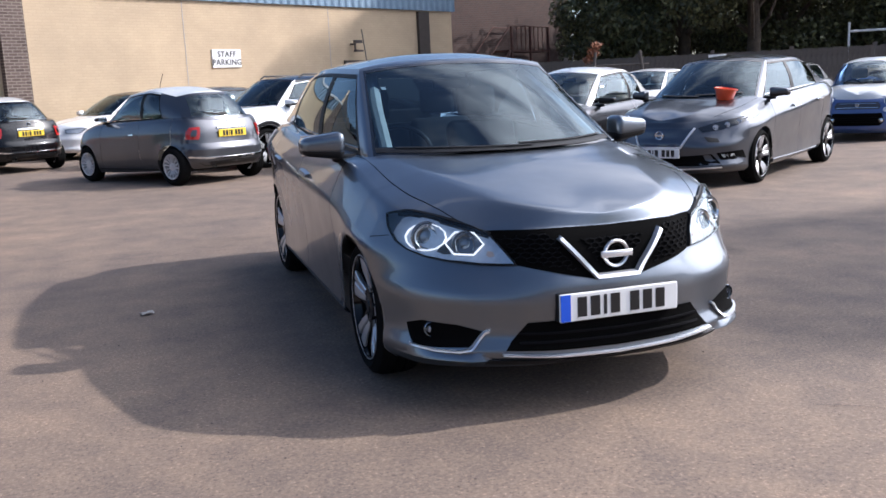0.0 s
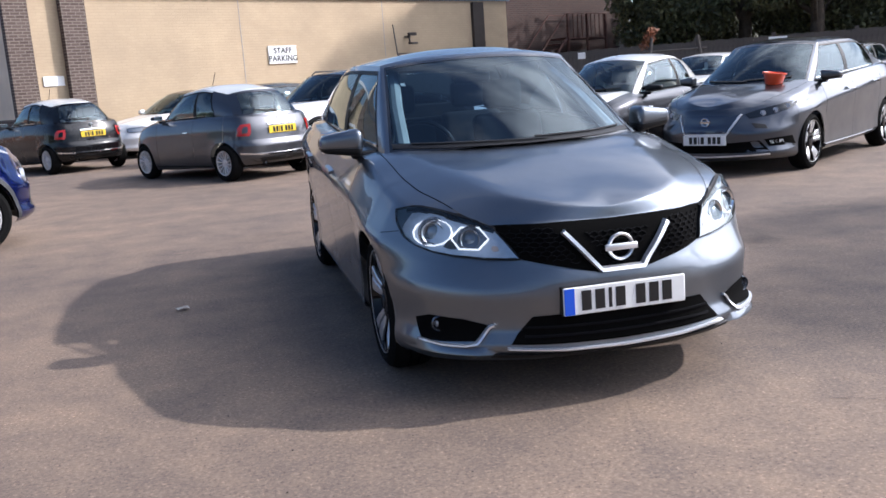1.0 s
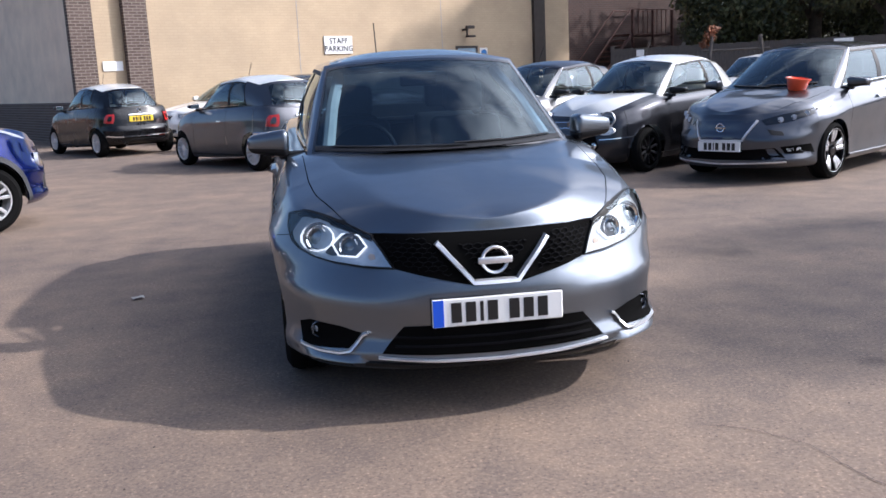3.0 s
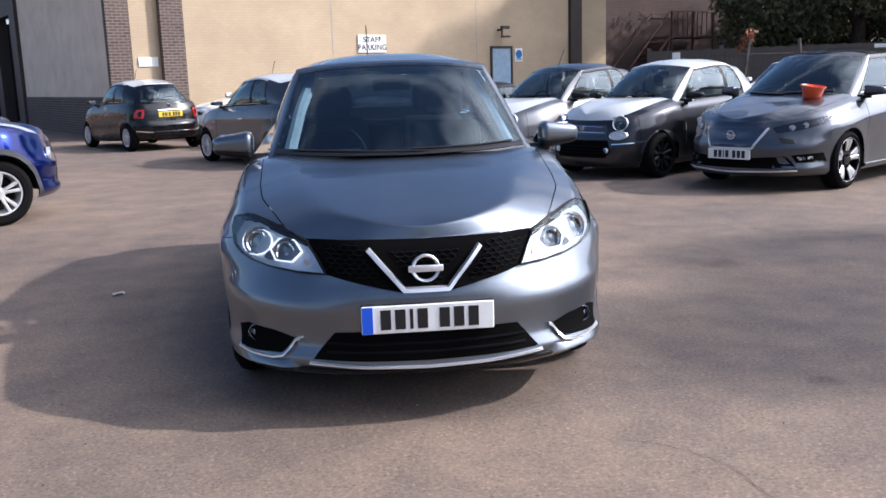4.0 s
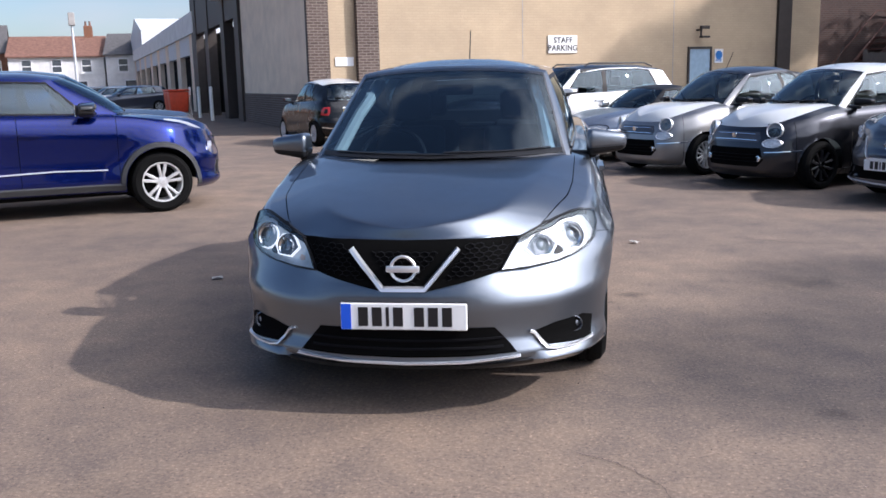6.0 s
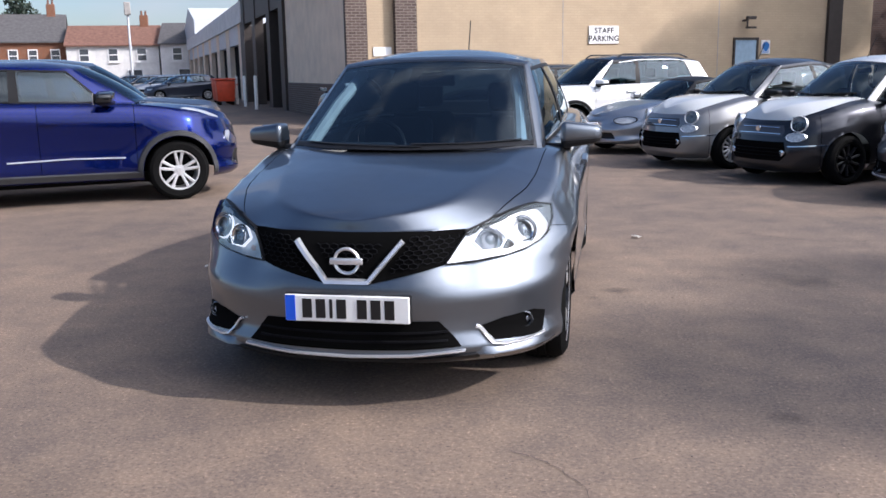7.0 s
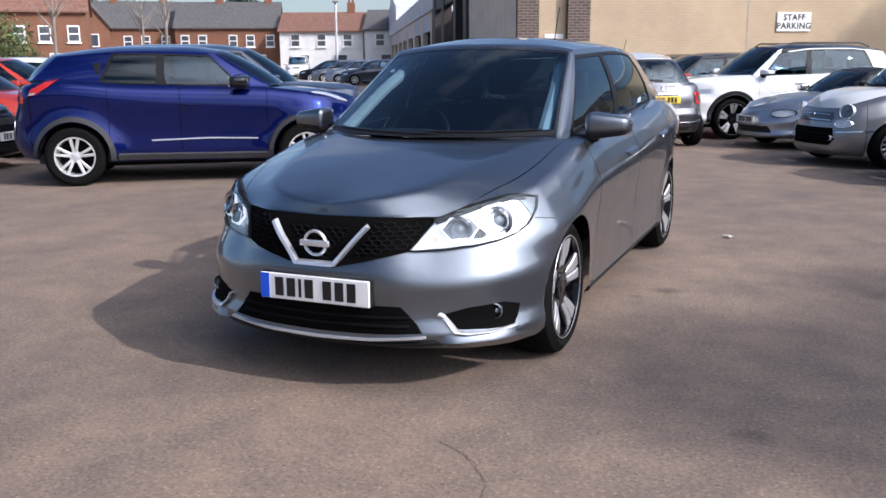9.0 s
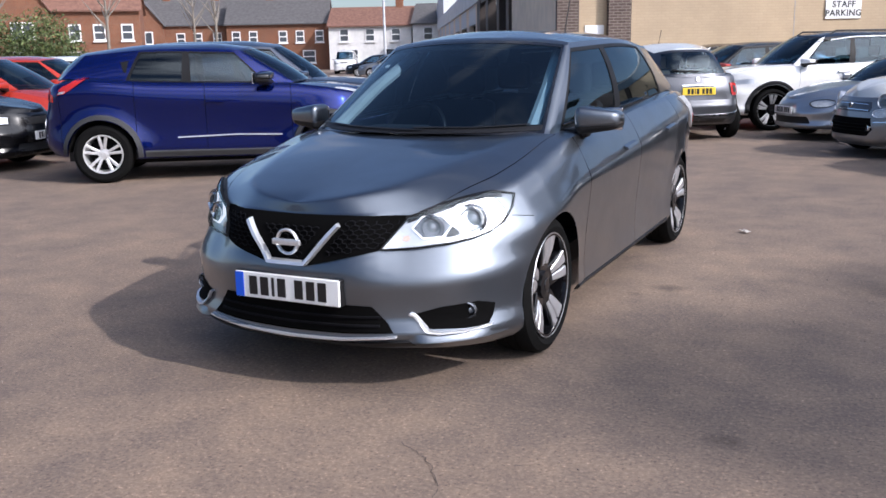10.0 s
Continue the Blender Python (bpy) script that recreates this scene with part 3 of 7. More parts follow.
def lower_body(S, add):
    """The flanks, bumpers, bonnet and deck; add(name, face, central) takes each face of one half."""
    pts, arc, nrm = outline(S["plan"])
    ys = np.maximum.accumulate(pts[:, 1] + np.arange(len(pts)) * 1e-9)
    s_of = lambda y: float(np.interp(y, ys, arc))
    stops = list(np.arange(0, arc[-1], 0.06)) + [arc[-1]]
    for ya in (S["axle"], S["axle"] + S["base"]):
        stops += [s_of(y) for y in np.arange(ya - S["arch"] - 0.06, ya + S["arch"] + 0.06, 0.024)]
    seams = [s_of(y) for y in S["seams"]]
    stops = [s for s in stops if all(abs(s - m) > 0.012 for m in seams)]
    cowl_s, deck_s = s_of(S["cowl"]), s_of(S["deck"])
    stops = [s for s in stops if abs(s - cowl_s) > 0.008 and abs(s - deck_s) > 0.008] + [cowl_s, deck_s]
    for m in seams:
        stops += [m - 0.003, m + 0.003]
    stops = sorted(set(round(s, 4) for s in stops))
    stops = [s for i, s in enumerate(stops) if i == 0 or s - stops[i - 1] > 0.0015]
    rows = [0, 0.03, 0.07, 0.12, 0.17, 0.22, 0.27, 0.32, 0.37, 0.42, 0.47, 0.52, 0.57, 0.62, 0.67, 0.71, 0.75, 0.79, 0.83, 0.87, 0.91, 0.94, 0.97, 1.0]
    cols, zc, R = [], S["tyre"], S["arch"]
    for s in stops:
        p = [float(np.interp(s, arc, pts[:, i])) for i in (0, 1)]
        n = np.array([float(np.interp(s, arc, nrm[:, i])) for i in (0, 1)])
        n /= np.linalg.norm(n)
        wf, wr, ws = max(0, -n[1]) ** 2, max(0, n[1]) ** 2, n[0] ** 2
        col = []
        for v in rows:
            z0, z1 = S["bottom"](p[1]), S["top"](p[1])
            z = z0 + (z1 - z0) * v
            wo = min(1.0, max(0.0, (p[0] - 0.27) / 0.2)) if "front_out" in S and y_front(S, p) else 0.0
            wy = wo * min(1.0, max(0.0, (0.62 - p[1]) / 0.27))
            vs = v
            if "shoulder" in S:
                at = S["shoulder"](p[1])
                vs = v * 0.76 / at if v < at else 0.76 + (v - at) * 0.24 / (1 - at)
            if wo and v > 0.62:
                wo *= 1 - 0.35 * min(1.0, max(0.0, (p[1] - 0.25) / 0.3))
                wy *= 1 - 0.35 * min(1.0, max(0.0, (p[1] - 0.25) / 0.3))
            inset = wf * (S["front"](v) * (1 - wo) + (S["front_out"](v) * wo if wo else 0.0)) + ws * (S["side"](vs) * (1 - wy) + (S["front_out"](v) * wy if wy else 0.0)) + wr * S["rear"](v)
            for ya in (S["axle"], S["axle"] + S["base"]):
                far = math.hypot(p[1] - ya, z - zc) - R
                reach = S["flare_reach"] if "flare_reach" in S else 0.14
                if far < reach:
                    inset -= S["flare"] * ws * (1 - max(far, 0) / reach) ** 1.5
            col.append((max(p[0] - n[0] * inset, 0.0), p[1] - n[1] * inset, z))
        cols.append((s, p, n, col))

    def inside(c):
        for ya in (S["axle"], S["axle"] + S["base"]):
            dy, dz = c[1] - ya, c[2] - zc
            d = math.hypot(dy, dz) if dz > 0 else abs(dy)
            if c[0] > 0.4 * S["half"] and d < R:
                k = R / max(d, 1e-4)
                return (c[0], ya + dy * k, zc + dz * k if dz > 0 else c[2])
        return None

    doors = S["seams"]
    for (s0, p0, n0, c0), (s1, p1, n1, c1) in zip(cols, cols[1:]):
        y = (p0[1] + p1[1]) / 2
        gap = s1 - s0 < 0.0075 and any(abs((s0 + s1) / 2 - m) < 0.004 for m in seams)
        for j in range(len(rows) - 1):
            quad = [c0[j], c1[j], c1[j + 1], c0[j + 1]]
            snap = [inside(c) for c in quad]
            if all(snap):
                continue
            quad = [b or a for a, b in zip(quad, snap)]
            if gap and rows[j] >= 0.07 and not (y < 0.7 and "front_out" in S):
                add("shut_line#%d" % round((s0 + s1) * 50), [(c[0] - 0.008 * n0[0], c[1] - 0.008 * n0[1], c[2]) for c in quad], False)
                continue
            if y < doors[0]:
                add("front_bumper", quad, True)
            elif y < doors[1]:
                add("front_wing", quad, False)
            elif y < doors[2]:
                add("front_door" if rows[j] >= 0.07 else "sill", quad, False)
            elif len(doors) > 4 and y < doors[3]:
                add("rear_door" if rows[j] >= 0.07 else "sill", quad, False)
            elif y < doors[-1]:
                add("rear_wing", quad, False)
            else:
                add("rear_bumper" if rows[j] < 0.5 else "tailgate", quad, True)
    ks = [1.0, 0.96, 0.91, S["bonnet_edge"] + 0.004, S["bonnet_edge"] - 0.004, 0.76, 0.68, 0.62, 0.595, 0.57, 0.545, 0.50, 0.43, 0.34, 0.22, 0.11, 0.0]
    nose = cols[0][3][-1][1]
    tail = cols[-1][3][-1][1]

    shut = curve((0.2, 0.965), (0.35, 0.90), (0.5, 0.872), (0.9, 0.885), (1.32, 0.90)) if S["bonnet_edge"] > 0.85 else curve((0.2, 0.93), (0.5, 0.88), (1.2, 0.80))

    crease = curve((0.1, 0.80), (0.3, 0.66), (0.5, 0.63), (0.9, 0.69), (1.32, 0.79)) if "front_out" in S else curve((0.1, 0.52), (0.5, 0.58), (1.32, 0.68))

    def rib(col, kind):
        s, p, n, c = col
        e = c[-1]
        out = []
        E, ke = S["bonnet_edge"], shut(p[1])
        kc = crease(p[1])
        for k in ks:
            if kind == "bonnet":
                k = ke + (k - E) / (1 - E) * (1 - ke) if k > E else kc + (k - 0.57) / (E - 0.57) * (ke - kc) if k > 0.57 else k * kc / 0.57
            if kind == "bonnet":
                yc = nose + (S["cowl_mid"] - nose) * (s / cowl_s) ** 1.1
                zm = S["crown"](yc)
            elif kind == "deck":
                yc = S["deck_mid"] + (tail - S["deck_mid"]) * (s - deck_s) / (arc[-1] - deck_s)
                zm = S["crown"](yc) * 0.5 + e[2] * 0.5
            else:
                out.append((e[0] - 0.13 * (1 - k), e[1], e[2] + 0.02 * (1 - k)))
                continue
            fold = 0.07 * (k / kc) ** 2 if k < kc else 0.07 + 0.93 * ((k - kc) / (1 - kc)) ** 1.1
            fade = 1.0 if kind == "bonnet" else 0.0
            bend = fold * fade + k**2.2 * (1 - fade)
            out.append((e[0] * k, e[1] * k + yc * (1 - k), zm + (e[2] - zm) * bend))
        return out

    for a, b in zip(cols, cols[1:]):
        kind = "bonnet" if b[0] <= cowl_s + 1e-4 else "deck" if a[0] >= deck_s - 1e-4 else "waist"
        ra, rb = rib(a, kind), rib(b, kind)
        for j in range(len(ks) - 1):
            quad = [ra[j], rb[j], rb[j + 1], ra[j + 1]]
            if kind == "bonnet":
                edge = abs((ks[j] + ks[j + 1]) / 2 - S["bonnet_edge"]) < 0.002
                y = (a[1][1] + b[1][1]) / 2
                lip = b[1][0] < (0.67 if "front_out" in S else 0.47)
                if edge and not lip:
                    add("shut_line#0", [(c[0], c[1], c[2] - 0.006) for c in quad], False)
                elif ks[j + 1] >= S["bonnet_edge"] and not lip:
                    add("front_bumper" if y < doors[0] else "front_wing", quad, y < doors[0])
                else:
                    add("bonnet", quad, True)
            elif kind == "waist":
                y = (a[1][1] + b[1][1]) / 2
                name = "front_wing" if y < doors[1] else "front_door" if y < doors[2] else "rear_door" if len(doors) > 4 and y < doors[3] else "rear_wing"
                add(name, quad, False)
            else:
                add("tailgate", quad, True)


UPRIGHT = 1.4       # draws the tops of the door pillars forward, so that they stand upright


def cabin_shell(S, add):
    """Pillars, glass and roof."""
    def loop(L):
        xs = curve((0, L["A"][0]), (0.5, L["M"][0]), (1, L["D"][0]))
        zs = curve((0, L["A"][2]), (0.5, L["M"][1]), (1, L["D"][2]))

        def at(kind, t):
            if kind == "F":
                return Vector((t * L["A"][0], L["F"][0] + (L["A"][1] - L["F"][0]) * t**2.2, L["F"][1] + (L["A"][2] - L["F"][1]) * t**2.2))
            if kind == "S":
                return Vector((xs(t), L["A"][1] + (L["D"][1] - L["A"][1]) * t, zs(t)))
            u = 1 - t
            w = u ** S["round"] if "round" in S else u**2.2
            return Vector((u * L["D"][0], L["R"][0] + (L["D"][1] - L["R"][0]) * w, L["R"][1] + (L["D"][2] - L["R"][1]) * w))

        return at

    low, high = loop(S["low"]), loop(S["high"])
    a0, b0, b1, c0 = S["pillars"]
    stops = [("F", t) for t in (0, 0.15, 0.3, 0.45, 0.6, 0.72, 0.83, S["screen"] - 0.02, S["screen"], 0.97, 1.0)]
    side = sorted(set([0, a0 / 2, a0, a0 + 0.015, b0, b1, c0 - 0.015, c0, 1.0] + [a0 + 0.015 + (b0 - a0 - 0.015) * k / 5 for k in range(1, 5)] + [b1 + (c0 - b1 - 0.015) * k / 4 for k in range(1, 4)] + [c0 + (1 - c0) * k / 4 for k in range(1, 4)]))
    stops += [("S", t) for t in side] + [("R", t) for t in (0, 0.06, 0.14, 0.3, 0.5, 0.7, 0.85, 1.0)]
    vs = [0, 0.035, 0.09, 0.2, 0.32, 0.45, 0.58, 0.7, 0.8, 0.88, 0.93, 0.965, 1.0]
    out = {"F": Vector((0, -0.8, 0.6)), "S": Vector((1, 0, 0.15)), "R": Vector((0, 0.8, 0.5))}

    def point(kind, t, v, push=0.0):
        p = low(kind, t).lerp(high(kind, t ** UPRIGHT if kind == "S" else t), v)
        fade = (1 - t**5) if kind == "F" else (1 - abs(2 * t - 1) ** 5) if kind == "S" else (1 - (1 - t) ** 5)
        return p + out[kind] * (S["bow"] * 4 * v * (1 - v) * fade + push)

    for (ka, ta), (kb, tb) in zip(stops, stops[1:]):
        if ka != kb:
            continue
        tm = (ta + tb) / 2
        for v0, v1 in zip(vs, vs[1:]):
            vm, name, push, central = (v0 + v1) / 2, "", 0.0, True
            if ka == "F":
                if tm > S["screen"] or vm > 0.965:
                    name, central = ("windscreen_pillar", False) if vm < 0.965 else ("roof", True)
                elif tm > S["screen"] - 0.02 or vm > 0.93 or vm < 0.035:
                    name = "screen_surround"
                else:
                    name, push = "windscreen", -0.002
            elif ka == "S":
                central = False
                if tm < a0 or tm > c0:
                    name = "windscreen_pillar" if tm < a0 else "rear_pillar"
                elif vm > 0.93:
                    name = "roof_rail"
                elif vm < 0.035 or vm > 0.88 or b0 < tm < b1 or tm < a0 + 0.015 or tm > c0 - 0.015:
                    name = "window_surround"
                else:
                    name, push = ("front_side_window" if tm < b0 else "rear_side_window"), -0.004
            else:
                if 0.14 < tm and 0.09 < vm < 0.88:
                    name, push = "rear_window", -0.003
                else:
                    name = "tailgate_top"
            add(name, [tuple(point(ka, ta, v0, push)), tuple(point(kb, tb, v0, push)), tuple(point(kb, tb, v1, push)), tuple(point(ka, ta, v1, push))], central)
    y0, y1 = S["high"]["F"][0], S["high"]["R"][0]
    ks = [1, 0.97, 0.9, 0.8, 0.65, 0.5, 0.33, 0.16, 0]
    for (ka, ta), (kb, tb) in zip(stops, stops[1:]):
        if ka != kb:
            continue
        ribs = []
        for kind, t in ((ka, ta), (kb, tb)):
            e = high(kind, t ** UPRIGHT if kind == "S" else t)
            zm = S["peak"](e.y)
            ribs.append([(e.x * k, e.y, zm + (e.z - zm) * k**2.6) for k in ks])
        for j in range(len(ks) - 1):
            add("roof", [ribs[0][j], ribs[1][j], ribs[1][j + 1], ribs[0][j + 1]], True)


WHEELS = {}


def wheel_meshes(style, r, w):
    """Tyre, rim and hub meshes of one wheel whose outer face looks along +x."""
    key = (style, r, w)
    if key in WHEELS:
        return WHEELS[key]
    rr, h = {"machined": 0.765, "fan": 0.66, "five": 0.67, "multi": 0.66, "black": 0.68}[style] * r, w / 2
    tyre = lathe([(rr - 0.004, -h + 0.02), (rr + 0.02, -h), (r - 0.045, -h - 0.004), (r - 0.012, -h + 0.018), (r, -h + 0.05), (r, -0.03), (r - 0.006, -0.026), (r - 0.006, -0.018), (r, -0.014), (r, 0.014), (r - 0.006, 0.018), (r - 0.006, 0.026), (r, 0.03), (r, h - 0.05), (r - 0.012, h - 0.018), (r - 0.045, h + 0.004), (rr + 0.02, h), (rr - 0.004, h - 0.02)], 44)
    ring = lathe([(rr + 0.002, h - 0.012), (rr, h - 0.004), (rr - 0.014, h - 0.006), (rr - 0.02, h - 0.03), (rr - 0.03, -h + 0.03)], 44)
    dark = style in ("machined", "black")
    spokes, backs = [], []
    n, pair = {"machined": (5, 0.23), "fan": (5, 0.2), "five": (5, 0.0), "multi": (14, 0.0), "black": (10, 0.0)}[style]

    def spoke(turn, w0, w1, r0, r1, x0, x1, deep, to):
        c, s = math.cos(turn), math.sin(turn)
        pts = []
        for rad, half, x in ((r0, w0, x0), ((r0 + r1) / 2, (w0 + w1) / 2, (x0 + x1) / 2 + 0.006), (r1, w1, x1)):
            ringp = []
            for a, dx in ((-half, -deep), (-half, -0.004), (-half + 0.005, 0), (half - 0.005, 0), (half, -0.004), (half, -deep)):
                ringp.append((x + dx, rad * c - a * s, rad * s + a * c))
            pts.append(ringp)
        for p, q in zip(pts, pts[1:]):
            for k in range(5):
                to.append((p[k], q[k], q[k + 1], p[k + 1]))

    for i in range(n):
        t = 2 * math.pi * i / n + 0.3
        if style == "machined":
            spoke(t - 0.21, 0.015, 0.027, 0.098, rr - 0.010, h - 0.034, h - 0.010, 0.012, spokes)
            spoke(t + 0.13, 0.016, 0.038, 0.098, rr - 0.010, h - 0.036, h - 0.011, 0.012, spokes)
            spoke(t - 0.03, 0.050, 0.070, 0.03, rr - 0.010, h - 0.048, h - 0.026, 0.03, backs)
        elif style == "fan":
            spoke(t - pair, 0.014, 0.017, 0.05, rr - 0.008, h - 0.03, h - 0.012, 0.035, spokes)
            spoke(t + pair, 0.014, 0.017, 0.05, rr - 0.008, h - 0.03, h - 0.012, 0.035, spokes)
        elif style == "five":
            spoke(t, 0.032, 0.05, 0.04, rr - 0.008, h - 0.03, h - 0.012, 0.03, spokes)
        else:
            spoke(t, 0.010, 0.013, 0.045, rr - 0.008, h - 0.03, h - 0.012, 0.03, spokes)
    if style == "machined":
        spokes += lathe([(rr + 0.001, h - 0.006), (rr - 0.001, h - 0.003), (rr - 0.004, h - 0.004), (rr - 0.005, h - 0.008)], 44)
    hub = lathe([(0.001, h - 0.022), (0.028, h - 0.022), (0.032, h - 0.026), (0.062, h - 0.03), (0.068, h - 0.06)], 24)
    disc = lathe([(0.001, -0.02), (rr - 0.05, -0.02), (rr - 0.05, -0.045), (rr - 0.03, -h + 0.02), (0.001, -h + 0.02)], 30)
    face = [("spokes", faces_mesh("spokes", spokes, 30), DARK_ALLOY if style == "black" else MACHINED if style == "machined" else ALLOY)]
    if backs:
        face.append(("spoke_backing", faces_mesh("spoke_backing", backs, 30), RIM_BLACK))
    got = dict(tyre=faces_mesh("tyre", tyre, 30), rim=faces_mesh("rim", ring, 30), face=face, hub=faces_mesh("hub", hub, 30), disc=faces_mesh("wheel", disc, 30))
    for k, mt in (("tyre", RUBBER), ("rim", RIM_BLACK if dark else ALLOY), ("hub", RIM_BLACK if dark else ALLOY), ("disc", DARK_OPENING)):
        got[k].materials.append(mt)
    WHEELS[key] = got
    return got


def add_wheel(root, style, r, w, m):
    got = wheel_meshes(style, r, w)
    wheel = part("wheel", got["disc"], None, root, at=m)
    part("tyre", got["tyre"], None, wheel)
    part("rim", got["rim"], None, wheel)
    part("hub", got["hub"], None, wheel)
    for name, me, mt in got["face"]:
        part(name, me, mt, wheel)


def seat_faces(bm_list):
    """One mesh from several boxes."""
    out = bmesh.new()
    for bm in bm_list:
        me = bpy.data.meshes.new("tmp")
        bm.to_mesh(me)
        bm.free()
        out.from_mesh(me)
        bpy.data.meshes.remove(me)
    return out


def cabin_inside(root, S, sh, cloth):
    """Floor, dashboard, seats and steering wheel."""
    H, F, A = S["low"]["A"][2], S["low"]["F"][0], S["low"]["A"][1]
    D, W, top = S["low"]["D"][1], S["low"]["M"][0], S["peak"](S["high"]["F"][0] + 0.5)
    dy = sh[1]
    part("cabin_floor", box(-W + 0.05, W - 0.05, F + 0.25 + dy, D + dy, 0.25, 0.36), CABIN, root)
    part("dashboard", box(-W + 0.09, W - 0.09, F + 0.12 + dy, A + 0.42 + dy, H - 0.30, H - 0.035, 0.05, 3), CABIN, root)
    part("instrument_hood", box(-0.56, -0.18, A + 0.18 + dy, A + 0.46 + dy, H - 0.1, H + 0.005, 0.035, 3), CABIN, root)
    ring = [(0.19 * math.cos(a), 0.19 * math.sin(a)) for a in np.linspace(0, 2 * math.pi, 25)]
    cy, cz = A + 0.55, H - 0.05
    wheel = tube([(-0.36 + x, cy + 0.42 * z + dy, cz + 0.9 * z) for x, z in ring], 0.014, 8)
    wheel += tube([(-0.54, cy + dy, cz), (-0.36, cy - 0.03 + dy, cz - 0.01), (-0.18, cy + dy, cz)], 0.018, 6)
    part("steering_wheel", faces_mesh("steering_wheel", wheel), BLACK_TRIM, root)
    for y, xs in ((A + 1.15, (-0.36, 0.36)), (min(A + 2.0, D - 0.55), (-0.36, 0.36))):
        for x in xs:
            back = box(-0.23, 0.23, -0.06, 0.06, -0.30, 0.30, 0.05, 3)
            bmesh.ops.rotate(back, verts=back.verts, cent=(0, 0, 0), matrix=Matrix.Rotation(radians(-16), 3, "X"))
            bmesh.ops.translate(back, verts=back.verts, vec=(x, y + dy, H - 0.18))
            head = box(x - 0.13, x + 0.13, y + 0.09 + dy, y + 0.18 + dy, H + 0.14, min(H + 0.33, top - 0.1), 0.04, 3)
            base = box(x - 0.24, x + 0.24, y - 0.50 + dy, y + 0.02 + dy, H - 0.60, H - 0.42, 0.05, 3)
            part("seat", seat_faces([back, head, base]), cloth, root)
    cy = S["high"]["F"][0] + 0.10
    part("rear_view_mirror", box(-0.11, 0.11, cy + dy, cy + 0.03 + dy, top - 0.22, top - 0.155, 0.012, 2), BLACK_TRIM, root)


def door_mirror(root, S, sh, paint, sx, at, size=1.0):
    x, y, z = at
    bm = box(-0.105, 0.105, -0.085, 0.075, -0.065, 0.065, 0.036, 4)
    bmesh.ops.scale(bm, verts=bm.verts, vec=(1, size, size))
    for v in bm.verts:
        k = (v.co.x + 0.105) / 0.21
        v.co.z *= 1.0 - 0.42 * k
        v.co.y = v.co.y * (1 - 0.15 * k) + 0.045 * k
        v.co = Vector((sx * (x + v.co.x), y + v.co.y + sh[1], z + v.co.z))
    if sx < 0:
        bmesh.ops.reverse_faces(bm, faces=bm.faces[:])
    mirror = part("door_mirror", bm, BLACK_TRIM, root)
    cap = box(-0.107, 0.107, -0.089, 0.066, -0.046, 0.068, 0.036, 4)
    bmesh.ops.scale(cap, verts=cap.verts, vec=(1, size, size))
    for v in cap.verts:
        k = (v.co.x + 0.105) / 0.21
        v.co.z *= 1.0 - 0.42 * k
        v.co.y = v.co.y * (1 - 0.15 * k) + 0.045 * k
        v.co = Vector((sx * (x + v.co.x), y + v.co.y + sh[1], z + v.co.z))
    if sx < 0:
        bmesh.ops.reverse_faces(cap, faces=cap.faces[:])
    part("mirror_cap", cap, paint, mirror)
    bm = box(x - 0.2, x - 0.05, y - 0.03 + sh[1], y + 0.04 + sh[1], z - 0.085, z - 0.045, 0.015, 2)
    for v in bm.verts:
        v.co.x *= sx
    if sx < 0:
        bmesh.ops.reverse_faces(bm, faces=bm.faces[:])
    part("mirror_arm", bm, BLACK_TRIM, mirror)
    bm = box(x - 0.085, x + 0.085, y + 0.072 * size + sh[1], y + 0.082 * size + sh[1], z - 0.05 * size, z + 0.05 * size, 0.004, 1)
    for v in bm.verts:
        v.co.x *= sx
        v.co.y += 0.045 * (abs(v.co.x) - x + 0.105) / 0.21
    if sx < 0:
        bmesh.ops.reverse_faces(bm, faces=bm.faces[:])
    part("mirror_glass", bm, CHROME, mirror)


def number_plate(root, sh, name, at, tilt, back, view, strip, widths):
    """A plate with plain bars for its characters. view: front or rear."""
    m = pose(at[0], at[1] + sh[1], at[2], tilt, 0, 0 if view == "front" else 180)
    plate = part(name, box(-0.26, 0.26, -0.006, 0.006, -0.0555, 0.0555, 0.004, 1), back, root, at=m)
    if strip:
        part("blue_band", box(-0.257, -0.215, -0.0085, -0.005, -0.053, 0.053), PLATE_BLUE, plate)
    x = -0.185
    for w in widths:
        if w > 0:
            part("bar", box(x, x + w, -0.0085, -0.005, -0.0395, 0.0395), PLATE_INK, plate)
        x += abs(w) + 0.017
    return plate


SMOOTH = ("roof", "roof_rail", "tailgate_top", "rear_pillar")


